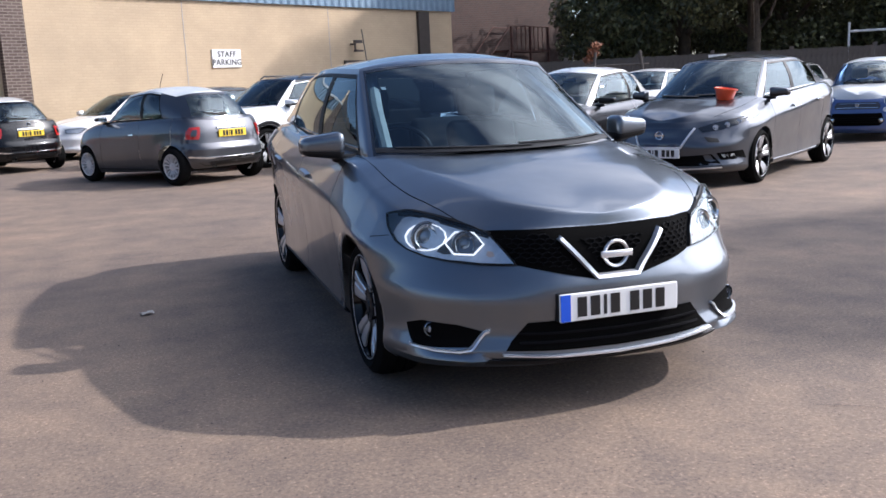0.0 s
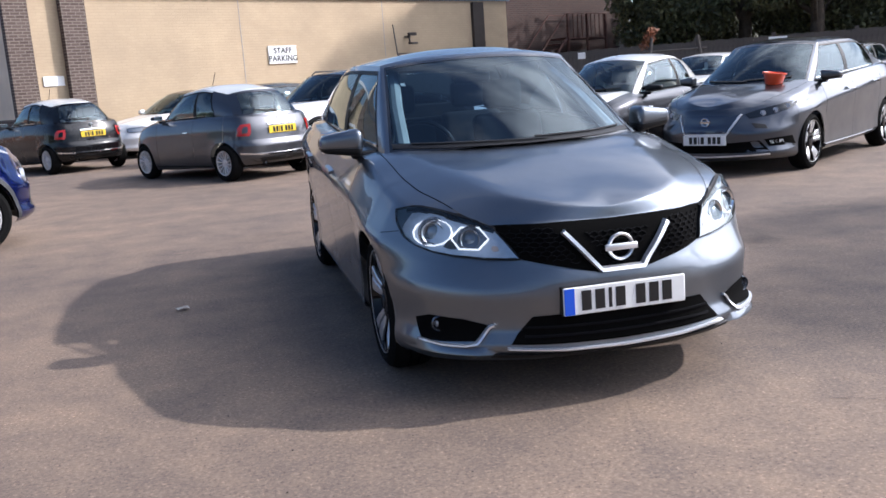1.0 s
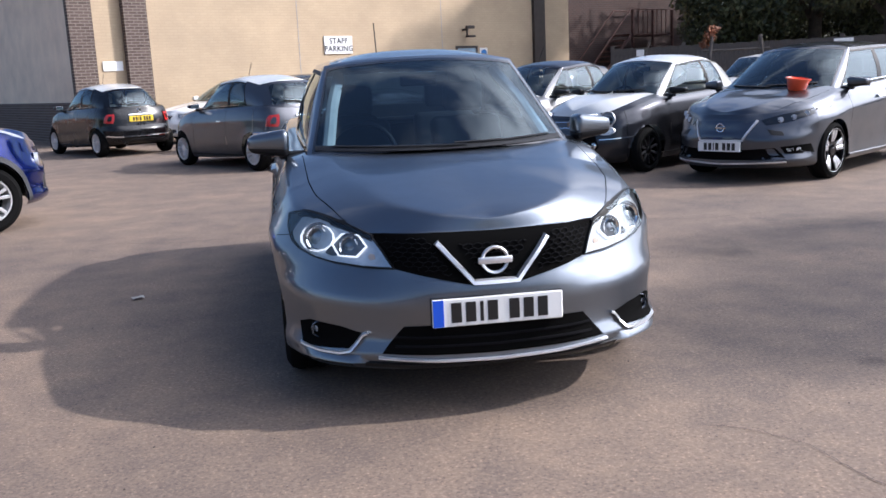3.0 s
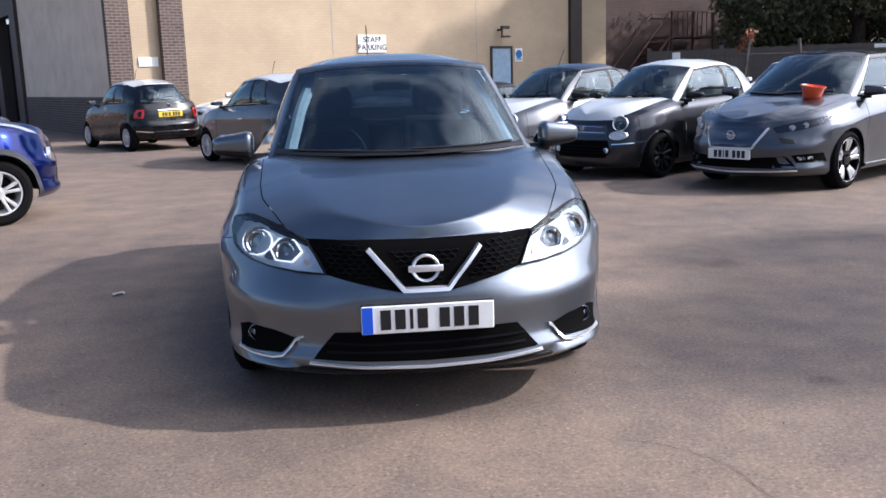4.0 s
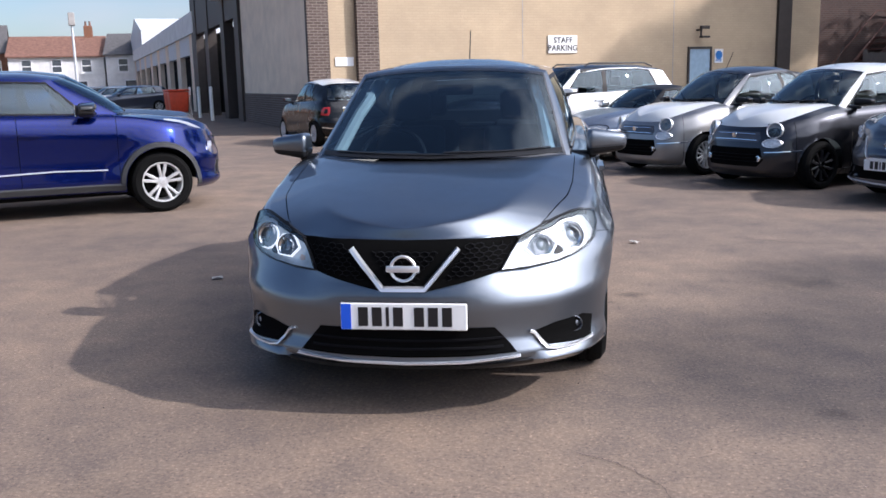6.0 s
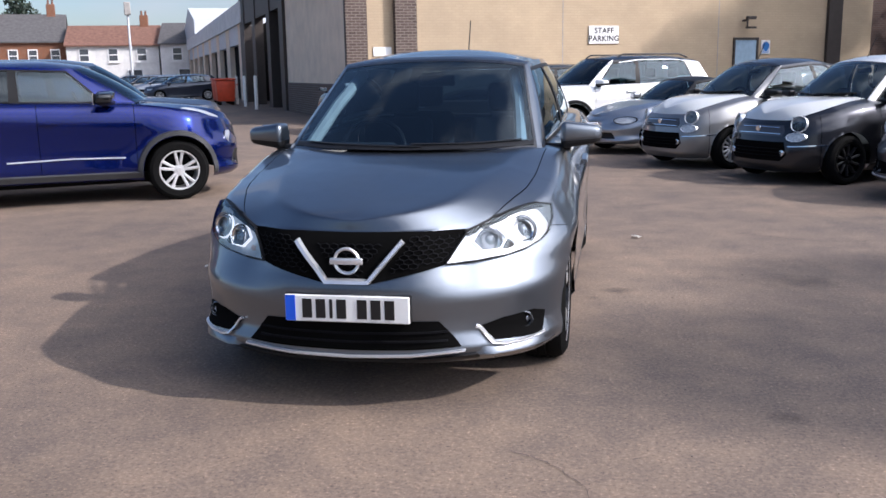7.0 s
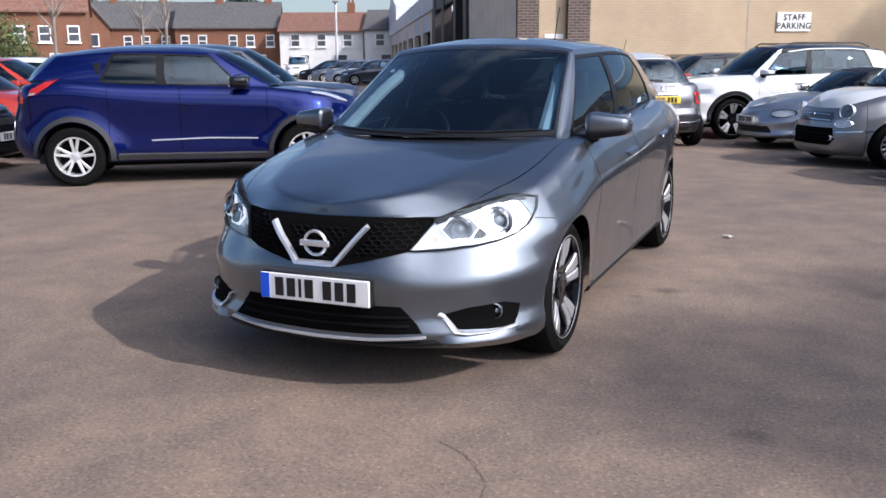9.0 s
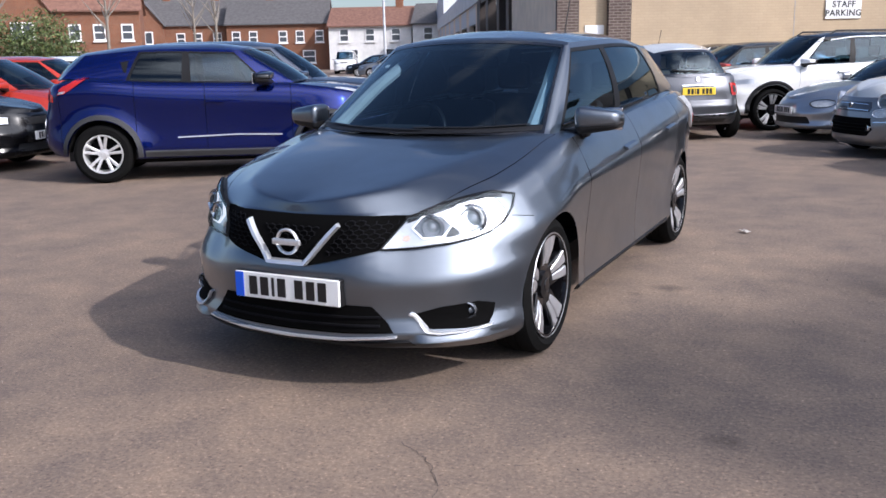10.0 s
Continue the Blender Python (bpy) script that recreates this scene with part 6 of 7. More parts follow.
def trim_city_front(root, skin, sh, paint, plate=False):
    low = trim(root, sh, "lower_grille", skin.patch("front", [(-0.40, 0.50), (-0.45, 0.36), (-0.38, 0.28), (0.38, 0.28), (0.45, 0.36), (0.40, 0.50)], (0, 0.39), 0.004, 0.02, 0.04, 5), PIT_BLACK, "black lower grille")
    for z in (0.34, 0.38, 0.42):
        trim(root, sh, "grille_bar", skin.ribbon("front", [(-0.40, z), (0, z), (0.40, z)], 0.012, 0.004, 0.008, 0.06), MESH_BLACK, parent=low)
    for z, w in ((0.672, 0.30), (0.600, 0.34)):
        trim(root, sh, "chrome_whisker", skin.ribbon("front", [(-w, z - 0.008), (0, z), (w, z - 0.008)], 0.012, 0.003, 0.006, 0.04), CHROME)
    trim(root, sh, "nose_panel", skin.patch("front", [(-0.34, 0.69), (-0.38, 0.62), (-0.36, 0.57), (0.36, 0.57), (0.38, 0.62), (0.34, 0.69)], (0, 0.63), 0.002, 0.006, 0.05, 4), BLACK_PAINT if paint is BLACK_PAINT else NOSE_DARK)
    p = skin.cast("front", 0, 0.645)[0]
    trim(root, sh, "badge", ring_faces((0, p.y - 0.006, 0.645), 0.036, [(1.0, -0.01), (1.0, 0.008), (0.85, 0.012), (0.01, 0.012)], 22), CHROME)
    for sx in (1, -1):
        for lx, lz, r, lab in ((0.505, 0.705, 0.098, "round chrome-ringed headlamp"),):
            p = skin.cast("front", lx, lz)[0]
            way = Vector((sx * 0.45, -1, 0.25)).normalized()
            at = (sx * lx, p.y, lz)
            h = trim(root, sh, "headlamp", ring_faces(at, r, [(1.0, -0.05), (1.0, 0.012), (0.94, 0.022), (0.88, 0.016), (0.86, 0.0)], 28, way), SATIN_CHROME, lab)
            trim(root, sh, "reflector", ring_faces(at, r, [(0.87, 0.002), (0.6, -0.01), (0.3, -0.02), (0.02, -0.02)], 24, way), PALE_LAMP, parent=h)
            trim(root, sh, "lens", ring_faces(at, r, [(0.34, -0.012), (0.24, -0.002), (0.02, 0.003)], 18, way), LENS, parent=h)
            c = trim(root, sh, "lamp_cover", ring_faces(at, r, [(0.88, 0.006), (0.6, 0.014), (0.02, 0.018)], 24, way), CLEAR, parent=h)
            c.visible_shadow = False
        fl = (lambda f: f) if sx > 0 else flip
        oval = [(0.515 + 0.092 * math.cos(q), 0.560 - 0.050 * math.sin(q)) for q in (2 * math.pi * k / 14 for k in range(14))]
        low_lamp = trim(root, sh, "running_lamp", fl(skin.patch("front", oval, (0.515, 0.560), 0.010, 0.02, 0.02, 4)), PALE_LAMP, "oval running lamp")
        trim(root, sh, "lamp_seal", fl(skin.ribbon("front", oval, 0.007, 0.012, 0.010, 0.02, True)), SATIN_CHROME, parent=low_lamp)
        trim(root, sh, "bumper_strip", fl(skin.ribbon("front", [(0.455, 0.452), (0.58, 0.458), (0.70, 0.468)], 0.020, 0.004, 0.008, 0.05)), CHROME)
        p = skin.cast("front", 0.40, 0.375)[0]
        trim(root, sh, "fog_lamp", ring_faces((sx * 0.40, p.y - 0.004, 0.375), 0.035, [(1.0, -0.02), (1.0, 0.01), (0.8, 0.012), (0.7, 0.0), (0.02, 0.006)], 20), CHROME)
    if plate:
        number_plate(root, sh, "number_plate", (0, skin.cast("front", 0, 0.44)[0].y - 0.012, 0.44), 0, PLATE_WHITE, "front", False, CHARS)
    trim_city_side(root, skin, sh)


NOSE_DARK = car_paint("charcoal_nose_paint", (0.05, 0.05, 0.058), 0.4)


def trim_city_side(root, skin, sh):
    for view in ("left", "right"):
        trim(root, sh, "door_handle", skin.ribbon(view, [(2.0, 0.765), (2.07, 0.77), (2.14, 0.772)], 0.022, 0.012, 0.012, 0.03), CHROME)
        trim(root, sh, "waist_strip", skin.ribbon(view, [(1.28, 0.972), (1.8, 0.998), (2.5, 1.02)], 0.012, 0.004, 0.006, 0.06), CHROME)
        trim(root, sh, "sill_trim", skin.ribbon(view, [(1.06, 0.225), (1.8, 0.23), (2.62, 0.235)], 0.035, 0.004, 0.006, 0.08), BLACK_TRIM)
    for pts in ([(-0.48, 1.04), (0.02, 1.018)], [(-0.02, 1.03), (0.44, 1.04)]):
        trim(root, sh, "wiper", skin.ribbon("front", pts, 0.014, 0.015, 0.012, 0.05), BLACK_TRIM)
    top = skin.cast("top", 0, 1.75)[0]
    part("aerial", faces_mesh("aerial", tube([(0, top.y + sh[1], top.z), (0, top.y + 0.13 + sh[1], top.z + 0.24)], 0.005, 6)), BLACK_TRIM, root)


def trim_city_rear(root, skin, sh, inner):
    number_plate(root, sh, "number_plate", (0, skin.cast("rear", 0, 0.755)[0].y + 0.012, 0.755), 0, PLATE_YELLOW, "rear", False, CHARS)
    trim(root, sh, "grab_bar", skin.ribbon("rear", [(-0.26, 0.842), (0, 0.85), (0.26, 0.842)], 0.03, 0.006, 0.018, 0.04), CHROME, "chrome tailgate handle bar")
    trim(root, sh, "bumper_strip", skin.ribbon("rear", [(-0.70, 0.425), (-0.5, 0.40), (0, 0.39), (0.5, 0.40), (0.70, 0.425)], 0.042, 0.006, 0.010, 0.04), CHROME, "chrome rear bumper strip")
    trim(root, sh, "diffuser", skin.patch("rear", [(-0.60, 0.34), (-0.50, 0.28), (0.50, 0.28), (0.60, 0.34), (0, 0.36)], (0, 0.32), 0.004, 0.01, 0.05, 4), BLACK_TRIM)
    p = skin.cast("rear", 0, 0.93)[0]
    trim(root, sh, "badge", ring_faces((0, p.y + 0.004, 0.93), 0.038, [(1.0, -0.01), (1.0, 0.008), (0.85, 0.012), (0.01, 0.012)], 22, (0, 1, 0.2)), CHROME)
    for sx in (1, -1):
        fl = (lambda f: f) if sx > 0 else flip
        out = [(0.525, 0.87), (0.65, 0.86), (0.69, 0.80), (0.705, 0.69), (0.57, 0.68), (0.545, 0.73)]
        t = trim(root, sh, "tail_lamp", fl(skin.patch("rear", out, (0.61, 0.76), 0.016, 0.03, 0.03, 5)), TAIL_RED, "red ring tail lamp with a painted middle")
        trim(root, sh, "lamp_centre", fl(skin.patch("rear", [(0.575, 0.83), (0.625, 0.825), (0.65, 0.78), (0.658, 0.73), (0.60, 0.725), (0.585, 0.76)], (0.615, 0.78), 0.021, 0.01, 0.03, 3)), inner, parent=t)
    part("exhaust", faces_mesh("exhaust", [tuple((p[0] + 0.38, p[1], p[2] + 0.27) for p in f) for f in lathe([(0.03, 3.38 + sh[1]), (0.034, 3.53 + sh[1]), (0.026, 3.53 + sh[1]), (0.024, 3.4 + sh[1])], 16, "y")]), CHROME, root)
    trim(root, sh, "rear_wiper", skin.ribbon("rear", [(-0.02, 1.05), (0.25, 1.06), (0.36, 1.075)], 0.02, 0.012, 0.014, 0.04), BLACK_TRIM)
    trim_city_side(root, skin, sh)


def trim_ev(root, skin, sh):
    g = trim(root, sh, "grille_panel", skin.patch("front", [(-0.345, 0.69), (-0.24, 0.50), (0.24, 0.50), (0.345, 0.69), (0, 0.70)], (0, 0.60), 0.004, 0.012, 0.04, 5), NAVY_PAINT, "dark glossy grille panel")
    trim(root, sh, "chrome_v", skin.ribbon("front", [(-0.372, 0.70), (-0.255, 0.485), (0.255, 0.485), (0.372, 0.70)], 0.024, 0.008, 0.012, 0.03), SATIN_CHROME, "chrome V-shaped grille bar", g)
    p = skin.cast("front", 0, 0.625)[0]
    trim(root, sh, "badge_ring", ring_faces((0, p.y - 0.008, 0.625), 0.05, [(1.0, 0), (1.0, 0.008), (0.9, 0.012), (0.78, 0.01), (0.76, 0)], 26), CHROME, parent=g)
    part("badge_bar", box(-0.06, 0.06, p.y - 0.022 + sh[1], p.y - 0.008 + sh[1], 0.613, 0.637, 0.004, 1), CHROME, g)
    number_plate(root, sh, "number_plate", (0, skin.cast("front", 0, 0.42)[0].y - 0.014, 0.42), 0, PLATE_WHITE, "front", False, CHARS)
    i = trim(root, sh, "lower_intake", skin.patch("front", [(-0.56, 0.40), (-0.66, 0.27), (0.66, 0.27), (0.56, 0.40), (0, 0.37)], (0, 0.32), 0.004, 0.02, 0.04, 5), PIT_BLACK)
    trim(root, sh, "bumper_lip", skin.ribbon("front", [(-0.66, 0.245), (0, 0.225), (0.66, 0.245)], 0.02, 0.01, 0.01, 0.04), ALLOY)
    for sx in (1, -1):
        fl = (lambda f: f) if sx > 0 else flip
        h = trim(root, sh, "headlamp", fl(skin.patch("front", [(0.84, 0.83), (0.70, 0.79), (0.50, 0.735), (0.40, 0.70), (0.45, 0.645), (0.62, 0.67), (0.78, 0.73), (0.845, 0.80)], (0.62, 0.72), 0.006, 0.02, 0.03, 5)), GLOSS_BLACK, "swept dark headlamp")
        for lx, lz in ((0.56, 0.698), (0.66, 0.722), (0.75, 0.755)):
            q = skin.cast("front", lx, lz)[0]
            trim(root, sh, "lamp_cell", ring_faces((sx * lx, q.y - 0.002, lz), 0.03, [(1, -0.01), (1, 0.012), (0.85, 0.014), (0.6, 0.006), (0.02, 0.01)], 14, (sx * 0.4, -1, 0.1)), LAMP_SILVER, parent=h)
        trim(root, sh, "side_vent", fl(skin.patch("front", [(0.47, 0.60), (0.60, 0.575), (0.63, 0.53), (0.52, 0.54)], (0.55, 0.56), 0.004, 0.01, 0.03, 3)), BLACK_TRIM)
        f = trim(root, sh, "fog_pocket", fl(skin.patch("front", [(0.60, 0.41), (0.80, 0.43), (0.815, 0.33), (0.64, 0.33)], (0.71, 0.375), 0.004, 0.02, 0.03, 3)), PIT_BLACK)
        trim(root, sh, "fog_lamp", fl(skin.patch("front", [(0.645, 0.39), (0.745, 0.395), (0.75, 0.36), (0.65, 0.358)], (0.70, 0.376), 0.004, 0.01, 0.03, 2)), LAMP_SILVER, parent=f)
    for view in ("left", "right"):
        for y, z in ((2.14, 0.87), (3.1, 0.90)):
            trim(root, sh, "door_handle", skin.ribbon(view, [(y - 0.11, z), (y, z + 0.008), (y + 0.11, z + 0.012)], 0.034, 0.02, 0.016, 0.03), CHROME)
        trim(root, sh, "sill_trim", skin.ribbon(view, [(1.27, 0.23), (2.2, 0.235), (3.2, 0.245)], 0.05, 0.006, 0.01, 0.08), LEAF_PAINT)
        trim(root, sh, "window_seal", skin.ribbon(view, [(1.5, 1.03), (2.4, 1.075), (3.3, 1.115)], 0.016, 0.004, 0.005, 0.06), CHROME)
    for pts in ([(-0.52, 1.055), (0.05, 1.035)], [(0.0, 1.05), (0.52, 1.065)]):
        trim(root, sh, "wiper", skin.ribbon("front", pts, 0.014, 0.015, 0.012, 0.05), BLACK_TRIM)


def arch_trim(root, skin, sh, S, width, mat, rise=0.018):
    for ya in (S["axle"], S["axle"] + S["base"]):
        R, z = S["arch"] + width * 0.42, S["tyre"]
        pts = [(ya + R * math.cos(a), z + R * math.sin(a)) for a in np.linspace(-0.12, math.pi + 0.12, 26)]
        for view in ("left", "right"):
            trim(root, sh, "arch_trim", skin.ribbon(view, pts, width, 0.004, rise, 0.05), mat)


def trim_crossover(root, skin, sh, S):
    arch_trim(root, skin, sh, S, 0.075, GREY_TRIM)
    for sx, view in ((1, "left"), (-1, "right")):
        fl = (lambda f: f) if sx > 0 else flip
        trim(root, sh, "sill_trim", skin.ribbon(view, [(1.2, 0.30), (2.0, 0.305), (2.92, 0.315)], 0.10, 0.006, 0.015, 0.08), GREY_TRIM, "dark grey sill cladding")
        # silver colour paints the highlight along a body-coloured door strip
        trim(root, sh, "door_strip_highlight", skin.ribbon(view, [(1.36, 0.50), (1.9, 0.515), (2.55, 0.50)], 0.02, 0.002, 0.016, 0.06), SATIN_CHROME)
        trim(root, sh, "door_handle", skin.ribbon(view, [(2.0, 0.90), (2.1, 0.908), (2.2, 0.906)], 0.036, 0.02, 0.016, 0.03), BLUE_PAINT)
        trim(root, sh, "hidden_handle", skin.patch(view, [(3.06, 1.375), (3.15, 1.36), (3.12, 1.26), (3.09, 1.235)], (3.10, 1.31), 0.004, 0.008, 0.03, 3), SEAL_BLACK)
        t = trim(root, sh, "tail_lamp", skin.patch(view, [(3.50, 1.20), (3.61, 1.185), (3.80, 1.085), (3.85, 1.01), (3.76, 1.02), (3.62, 1.11)], (3.70, 1.09), 0.014, 0.03, 0.03, 4), TAIL_RED, "curved red and clear tail lamp")
        trim(root, sh, "lamp_flash", skin.patch(view, [(3.74, 1.05), (3.81, 1.045), (3.835, 1.02), (3.77, 1.025)], (3.79, 1.035), 0.019, 0.02, 0.03, 2), LAMP_SILVER, parent=t)
        trim(root, sh, "tail_lamp", fl(skin.patch("rear", [(0.52, 1.10), (0.66, 1.06), (0.76, 1.0), (0.76, 0.93), (0.62, 0.96)], (0.66, 1.01), 0.012, 0.03, 0.03, 4)), TAIL_RED)
        trim(root, sh, "bonnet_lamp", fl(skin.patch("top", [(0.52, 0.28), (0.64, 0.40), (0.74, 0.72), (0.66, 0.66), (0.55, 0.42)], (0.62, 0.48), 0.006, 0.02, 0.03, 4)), LAMP_SILVER, "slim lamp on top of the wing")
        p = skin.cast("front", 0.52, 0.66)[0]
        h = trim(root, sh, "headlamp", ring_faces((sx * 0.52, p.y + 0.004, 0.66), 0.085, [(1, -0.03), (1, 0.006), (0.9, 0.01), (0.8, 0.0), (0.02, 0.006)], 24, (sx * 0.3, -1, 0)), LAMP_SILVER)
    trim(root, sh, "grille", skin.patch("front", [(-0.42, 0.80), (-0.34, 0.66), (0.34, 0.66), (0.42, 0.80)], (0, 0.73), 0.004, 0.012, 0.04, 4), BLACK_TRIM)
    trim(root, sh, "lower_intake", skin.patch("front", [(-0.5, 0.52), (-0.58, 0.33), (0.58, 0.33), (0.5, 0.52)], (0, 0.42), 0.004, 0.012, 0.04, 4), BLACK_TRIM)


def trim_suv(root, skin, sh, S):
    arch_trim(root, skin, sh, S, 0.085, BLACK_TRIM)
    for sx, view in ((1, "left"), (-1, "right")):
        fl = (lambda f: f) if sx > 0 else flip
        trim(root, sh, "sill_trim", skin.ribbon(view, [(1.33, 0.33), (2.2, 0.335), (3.05, 0.345)], 0.12, 0.006, 0.015, 0.08), BLACK_TRIM)
        trim(root, sh, "chrome_roofline", skin.ribbon(view, [(1.75, 1.46), (2.4, 1.535), (3.2, 1.54), (3.9, 1.47)], 0.016, 0.006, 0.008, 0.06), CHROME)
        for y in (2.1, 3.06):
            trim(root, sh, "door_handle", skin.ribbon(view, [(y - 0.11, 0.96), (y, 0.968), (y + 0.11, 0.97)], 0.036, 0.02, 0.016, 0.03), WHITE_PAINT)
        trim(root, sh, "headlamp", fl(skin.patch("front", [(0.42, 0.84), (0.84, 0.87), (0.86, 0.79), (0.48, 0.76)], (0.64, 0.815), 0.005, 0.015, 0.04, 4)), LAMP_SILVER)
    trim(root, sh, "grille", skin.patch("front", [(-0.42, 0.84), (-0.44, 0.72), (0.44, 0.72), (0.42, 0.84)], (0, 0.78), 0.005, 0.012, 0.05, 4), BLACK_TRIM)
    for x in (0.55, -0.55):
        part("roof_rail_bar", faces_mesh("roof_rail_bar", tube([(x, 2.0 + sh[1], 1.58), (x, 2.1 + sh[1], 1.64), (x, 3.4 + sh[1], 1.64), (x, 3.6 + sh[1], 1.57)], 0.016, 8)), BLACK_TRIM, root)


def trim_plain(root, skin, sh, S, paint, lamp=(0.62, 0.66), plate=True, oval=False):
    """Lamps, grille, handles and plate of a car seen only far off or in part."""
    nose = S["top"](0.1)
    for sx, view in ((1, "left"), (-1, "right")):
        fl = (lambda f: f) if sx > 0 else flip
        a, b = lamp
        shape = [(a + 0.135 * math.cos(q), b - 0.058 * math.sin(q)) for q in (2 * math.pi * k / 16 for k in range(16))] if oval else [(a - 0.16, b + 0.045), (a + 0.10, b + 0.07), (a + 0.17, b + 0.05), (a + 0.12, b - 0.04), (a - 0.12, b - 0.045)]
        h = trim(root, sh, "headlamp", fl(skin.patch("front", shape, (a, b + 0.01), 0.006, 0.015, 0.03, 4)), PALE_LAMP)
        trim(root, sh, "lamp_seal", fl(skin.ribbon("front", shape, 0.008, 0.008, 0.010, 0.02, True)), SEAL_BLACK, parent=h)
        for y in S["seams"][2:4] if len(S["seams"]) > 4 else S["seams"][2:3]:
            trim(root, sh, "door_handle", skin.ribbon(view, [(y - 0.28, S["top"](y) - 0.14), (y - 0.10, S["top"](y) - 0.135)], 0.034, 0.018, 0.014, 0.03), paint)
    if not oval:
        trim(root, sh, "grille", skin.patch("front", [(-0.34, nose - 0.05), (-0.30, nose - 0.14), (0.30, nose - 0.14), (0.34, nose - 0.05)], (0, nose - 0.095), 0.005, 0.012, 0.05, 4), BLACK_TRIM)
    trim(root, sh, "lower_intake", skin.patch("front", [(-0.45, 0.36), (-0.50, 0.26), (0.50, 0.26), (0.45, 0.36)], (0, 0.31), 0.005, 0.012, 0.05, 4), BLACK_TRIM)
    if plate:
        number_plate(root, sh, "number_plate", (0, skin.cast("front", 0, 0.45)[0].y - 0.014, 0.45), 0, PLATE_WHITE, "front", False, CHARS)


# ---- the cars ----
ROW, BACK = 215.0, 125.0
u = Vector((math.cos(radians(ROW)), math.sin(radians(ROW))))       # the way the front row faces
right = Vector((u.y, -u.x))


def axle_mid(wheel, half):
    p = Vector(wheel) + right * half
    return (p.x, p.y)


def nose_at(p, heading, S):
    return (p[0] - S["axle"] * math.cos(radians(heading)), p[1] - S["axle"] * math.sin(radians(heading)))


trim_hatch(*make_car("hatchback", HATCH, (-0.010, 0.873), -88.9, "gunmetal grey five-door hatchback parked in the open yard", GREY_PAINT, wheels="machined", group="main car", rear_glass=DARK_GLASS, mirrors=(0.875, 1.47, 1.030), mirror_size=1.12))

c = make_car("small_city_car", CITY, (-2.31, 13.44), BACK, "mid grey city car with ivory roof, nose to the wall", STONE_GREY_PAINT, roof=IVORY_PAINT, mirror_size=0.68, glass=CITY_GLASS, cloth=IVORY_CLOTH)
trim_city_rear(*c, STONE_GREY_PAINT)
c = make_car("small_city_car", CITY, (-5.8, 18.5), BACK, "black city car with ivory roof, nose to the wall", BLACK_PAINT, roof=IVORY_PAINT, mirror_size=0.68, glass=CITY_GLASS, cloth=IVORY_CLOTH)
trim_city_rear(*c, BLACK_PAINT)
c = make_car("small_city_car", CITY, axle_mid((2.43, 9.55), 0.72), ROW, "silver-grey city car with ivory bonnet and dark roof", SILVER_GREY_PAINT, bonnet=IVORY_PAINT, roof=DARK_GREY_PAINT, mirror_paint=BLACK_TRIM, mirror_size=0.68, glass=CITY_GLASS, cloth=IVORY_CLOTH)
trim_city_front(*c, SILVER_GREY_PAINT)
c = make_car("small_city_car", CITY, axle_mid((3.53, 7.84), 0.72), ROW, "charcoal city car with ivory bonnet and roof", DARK_GREY_PAINT, bonnet=IVORY_PAINT, roof=IVORY_PAINT, pillar=IVORY_PAINT, wheels="black", mirror_paint=BLACK_TRIM, mirror_size=0.68, glass=CITY_GLASS, cloth=IVORY_CLOTH)
trim_city_front(*c, DARK_GREY_PAINT)
trim_ev(*make_car("electric_hatchback", SALOON_EV, axle_mid((5.05, 6.17), 0.78), ROW, "slate grey electric hatchback with an orange tub on its bonnet", LEAF_PAINT, roof=BLACK_PAINT, wheels="machined", rear_glass=DARK_GLASS))
c = make_car("compact_crossover", CROSSOVER, (-4.37, 6.68), 35.7, "deep blue compact crossover with grey arch trims", BLUE_PAINT, wheels="fan", rear_glass=DARK_GLASS, mirror_paint=GLOSS_BLACK, mirror_size=1.25, mirrors=(0.915, 1.52, 1.15))
trim_crossover(*c, CROSSOVER)
c = make_car("suv", SUV, axle_mid((0.02, 13.4), 0.78), ROW, "white SUV with black roof and arch trims", WHITE_PAINT, roof=BLACK_PAINT, wheels="machined")
trim_suv(*c, SUV)
c = make_car("hatchback", HATCH, axle_mid((-1.75, 15.7), 0.74), ROW, "red hatchback with black roof beside the white SUV", RED_PAINT, roof=BLACK_PAINT, pillar=BLACK_PAINT)
trim_plain(*c, HATCH, RED_PAINT)
c = make_car("roadster", ROADSTER, axle_mid((1.50, 11.75), 0.74), ROW, "silver two-seat roadster with its soft top up", SILVER_PAINT, roof=BLACK_TRIM, pillar=BLACK_TRIM)
trim_plain(*c, ROADSTER, SILVER_PAINT, (0.55, 0.555), oval=True)
c = make_car("hatchback", HATCH, nose_at((-4.3, 19.5), ROW, HATCH), ROW, "white hatchback with dark roof parked along the wall", WHITE_PAINT, roof=BLACK_PAINT)
trim_plain(*c, HATCH, WHITE_PAINT)
c = make_car("small_city_car", CITY, nose_at((10.0, 10.2), 220, CITY), 220, "dark blue city car with a pale bonnet and roof", PALE_BLUE_PAINT, bonnet=IVORY_PAINT, roof=IVORY_PAINT, mirror_size=0.68, glass=CITY_GLASS, cloth=IVORY_CLOTH)
trim_city_front(*c, PALE_BLUE_PAINT)
c = make_car("hatchback", HATCH, nose_at((9.9, 13.2), 218, HATCH), 218, "silver hatchback behind the front row", SILVER_PAINT, roof=BLACK_PAINT)
trim_plain(*c, HATCH, SILVER_PAINT)
c = make_car("hatchback", HATCH, nose_at((8.6, 16.6), 218, HATCH), 218, "white hatchback behind the front row", WHITE_PAINT)
trim_plain(*c, HATCH, WHITE_PAINT)

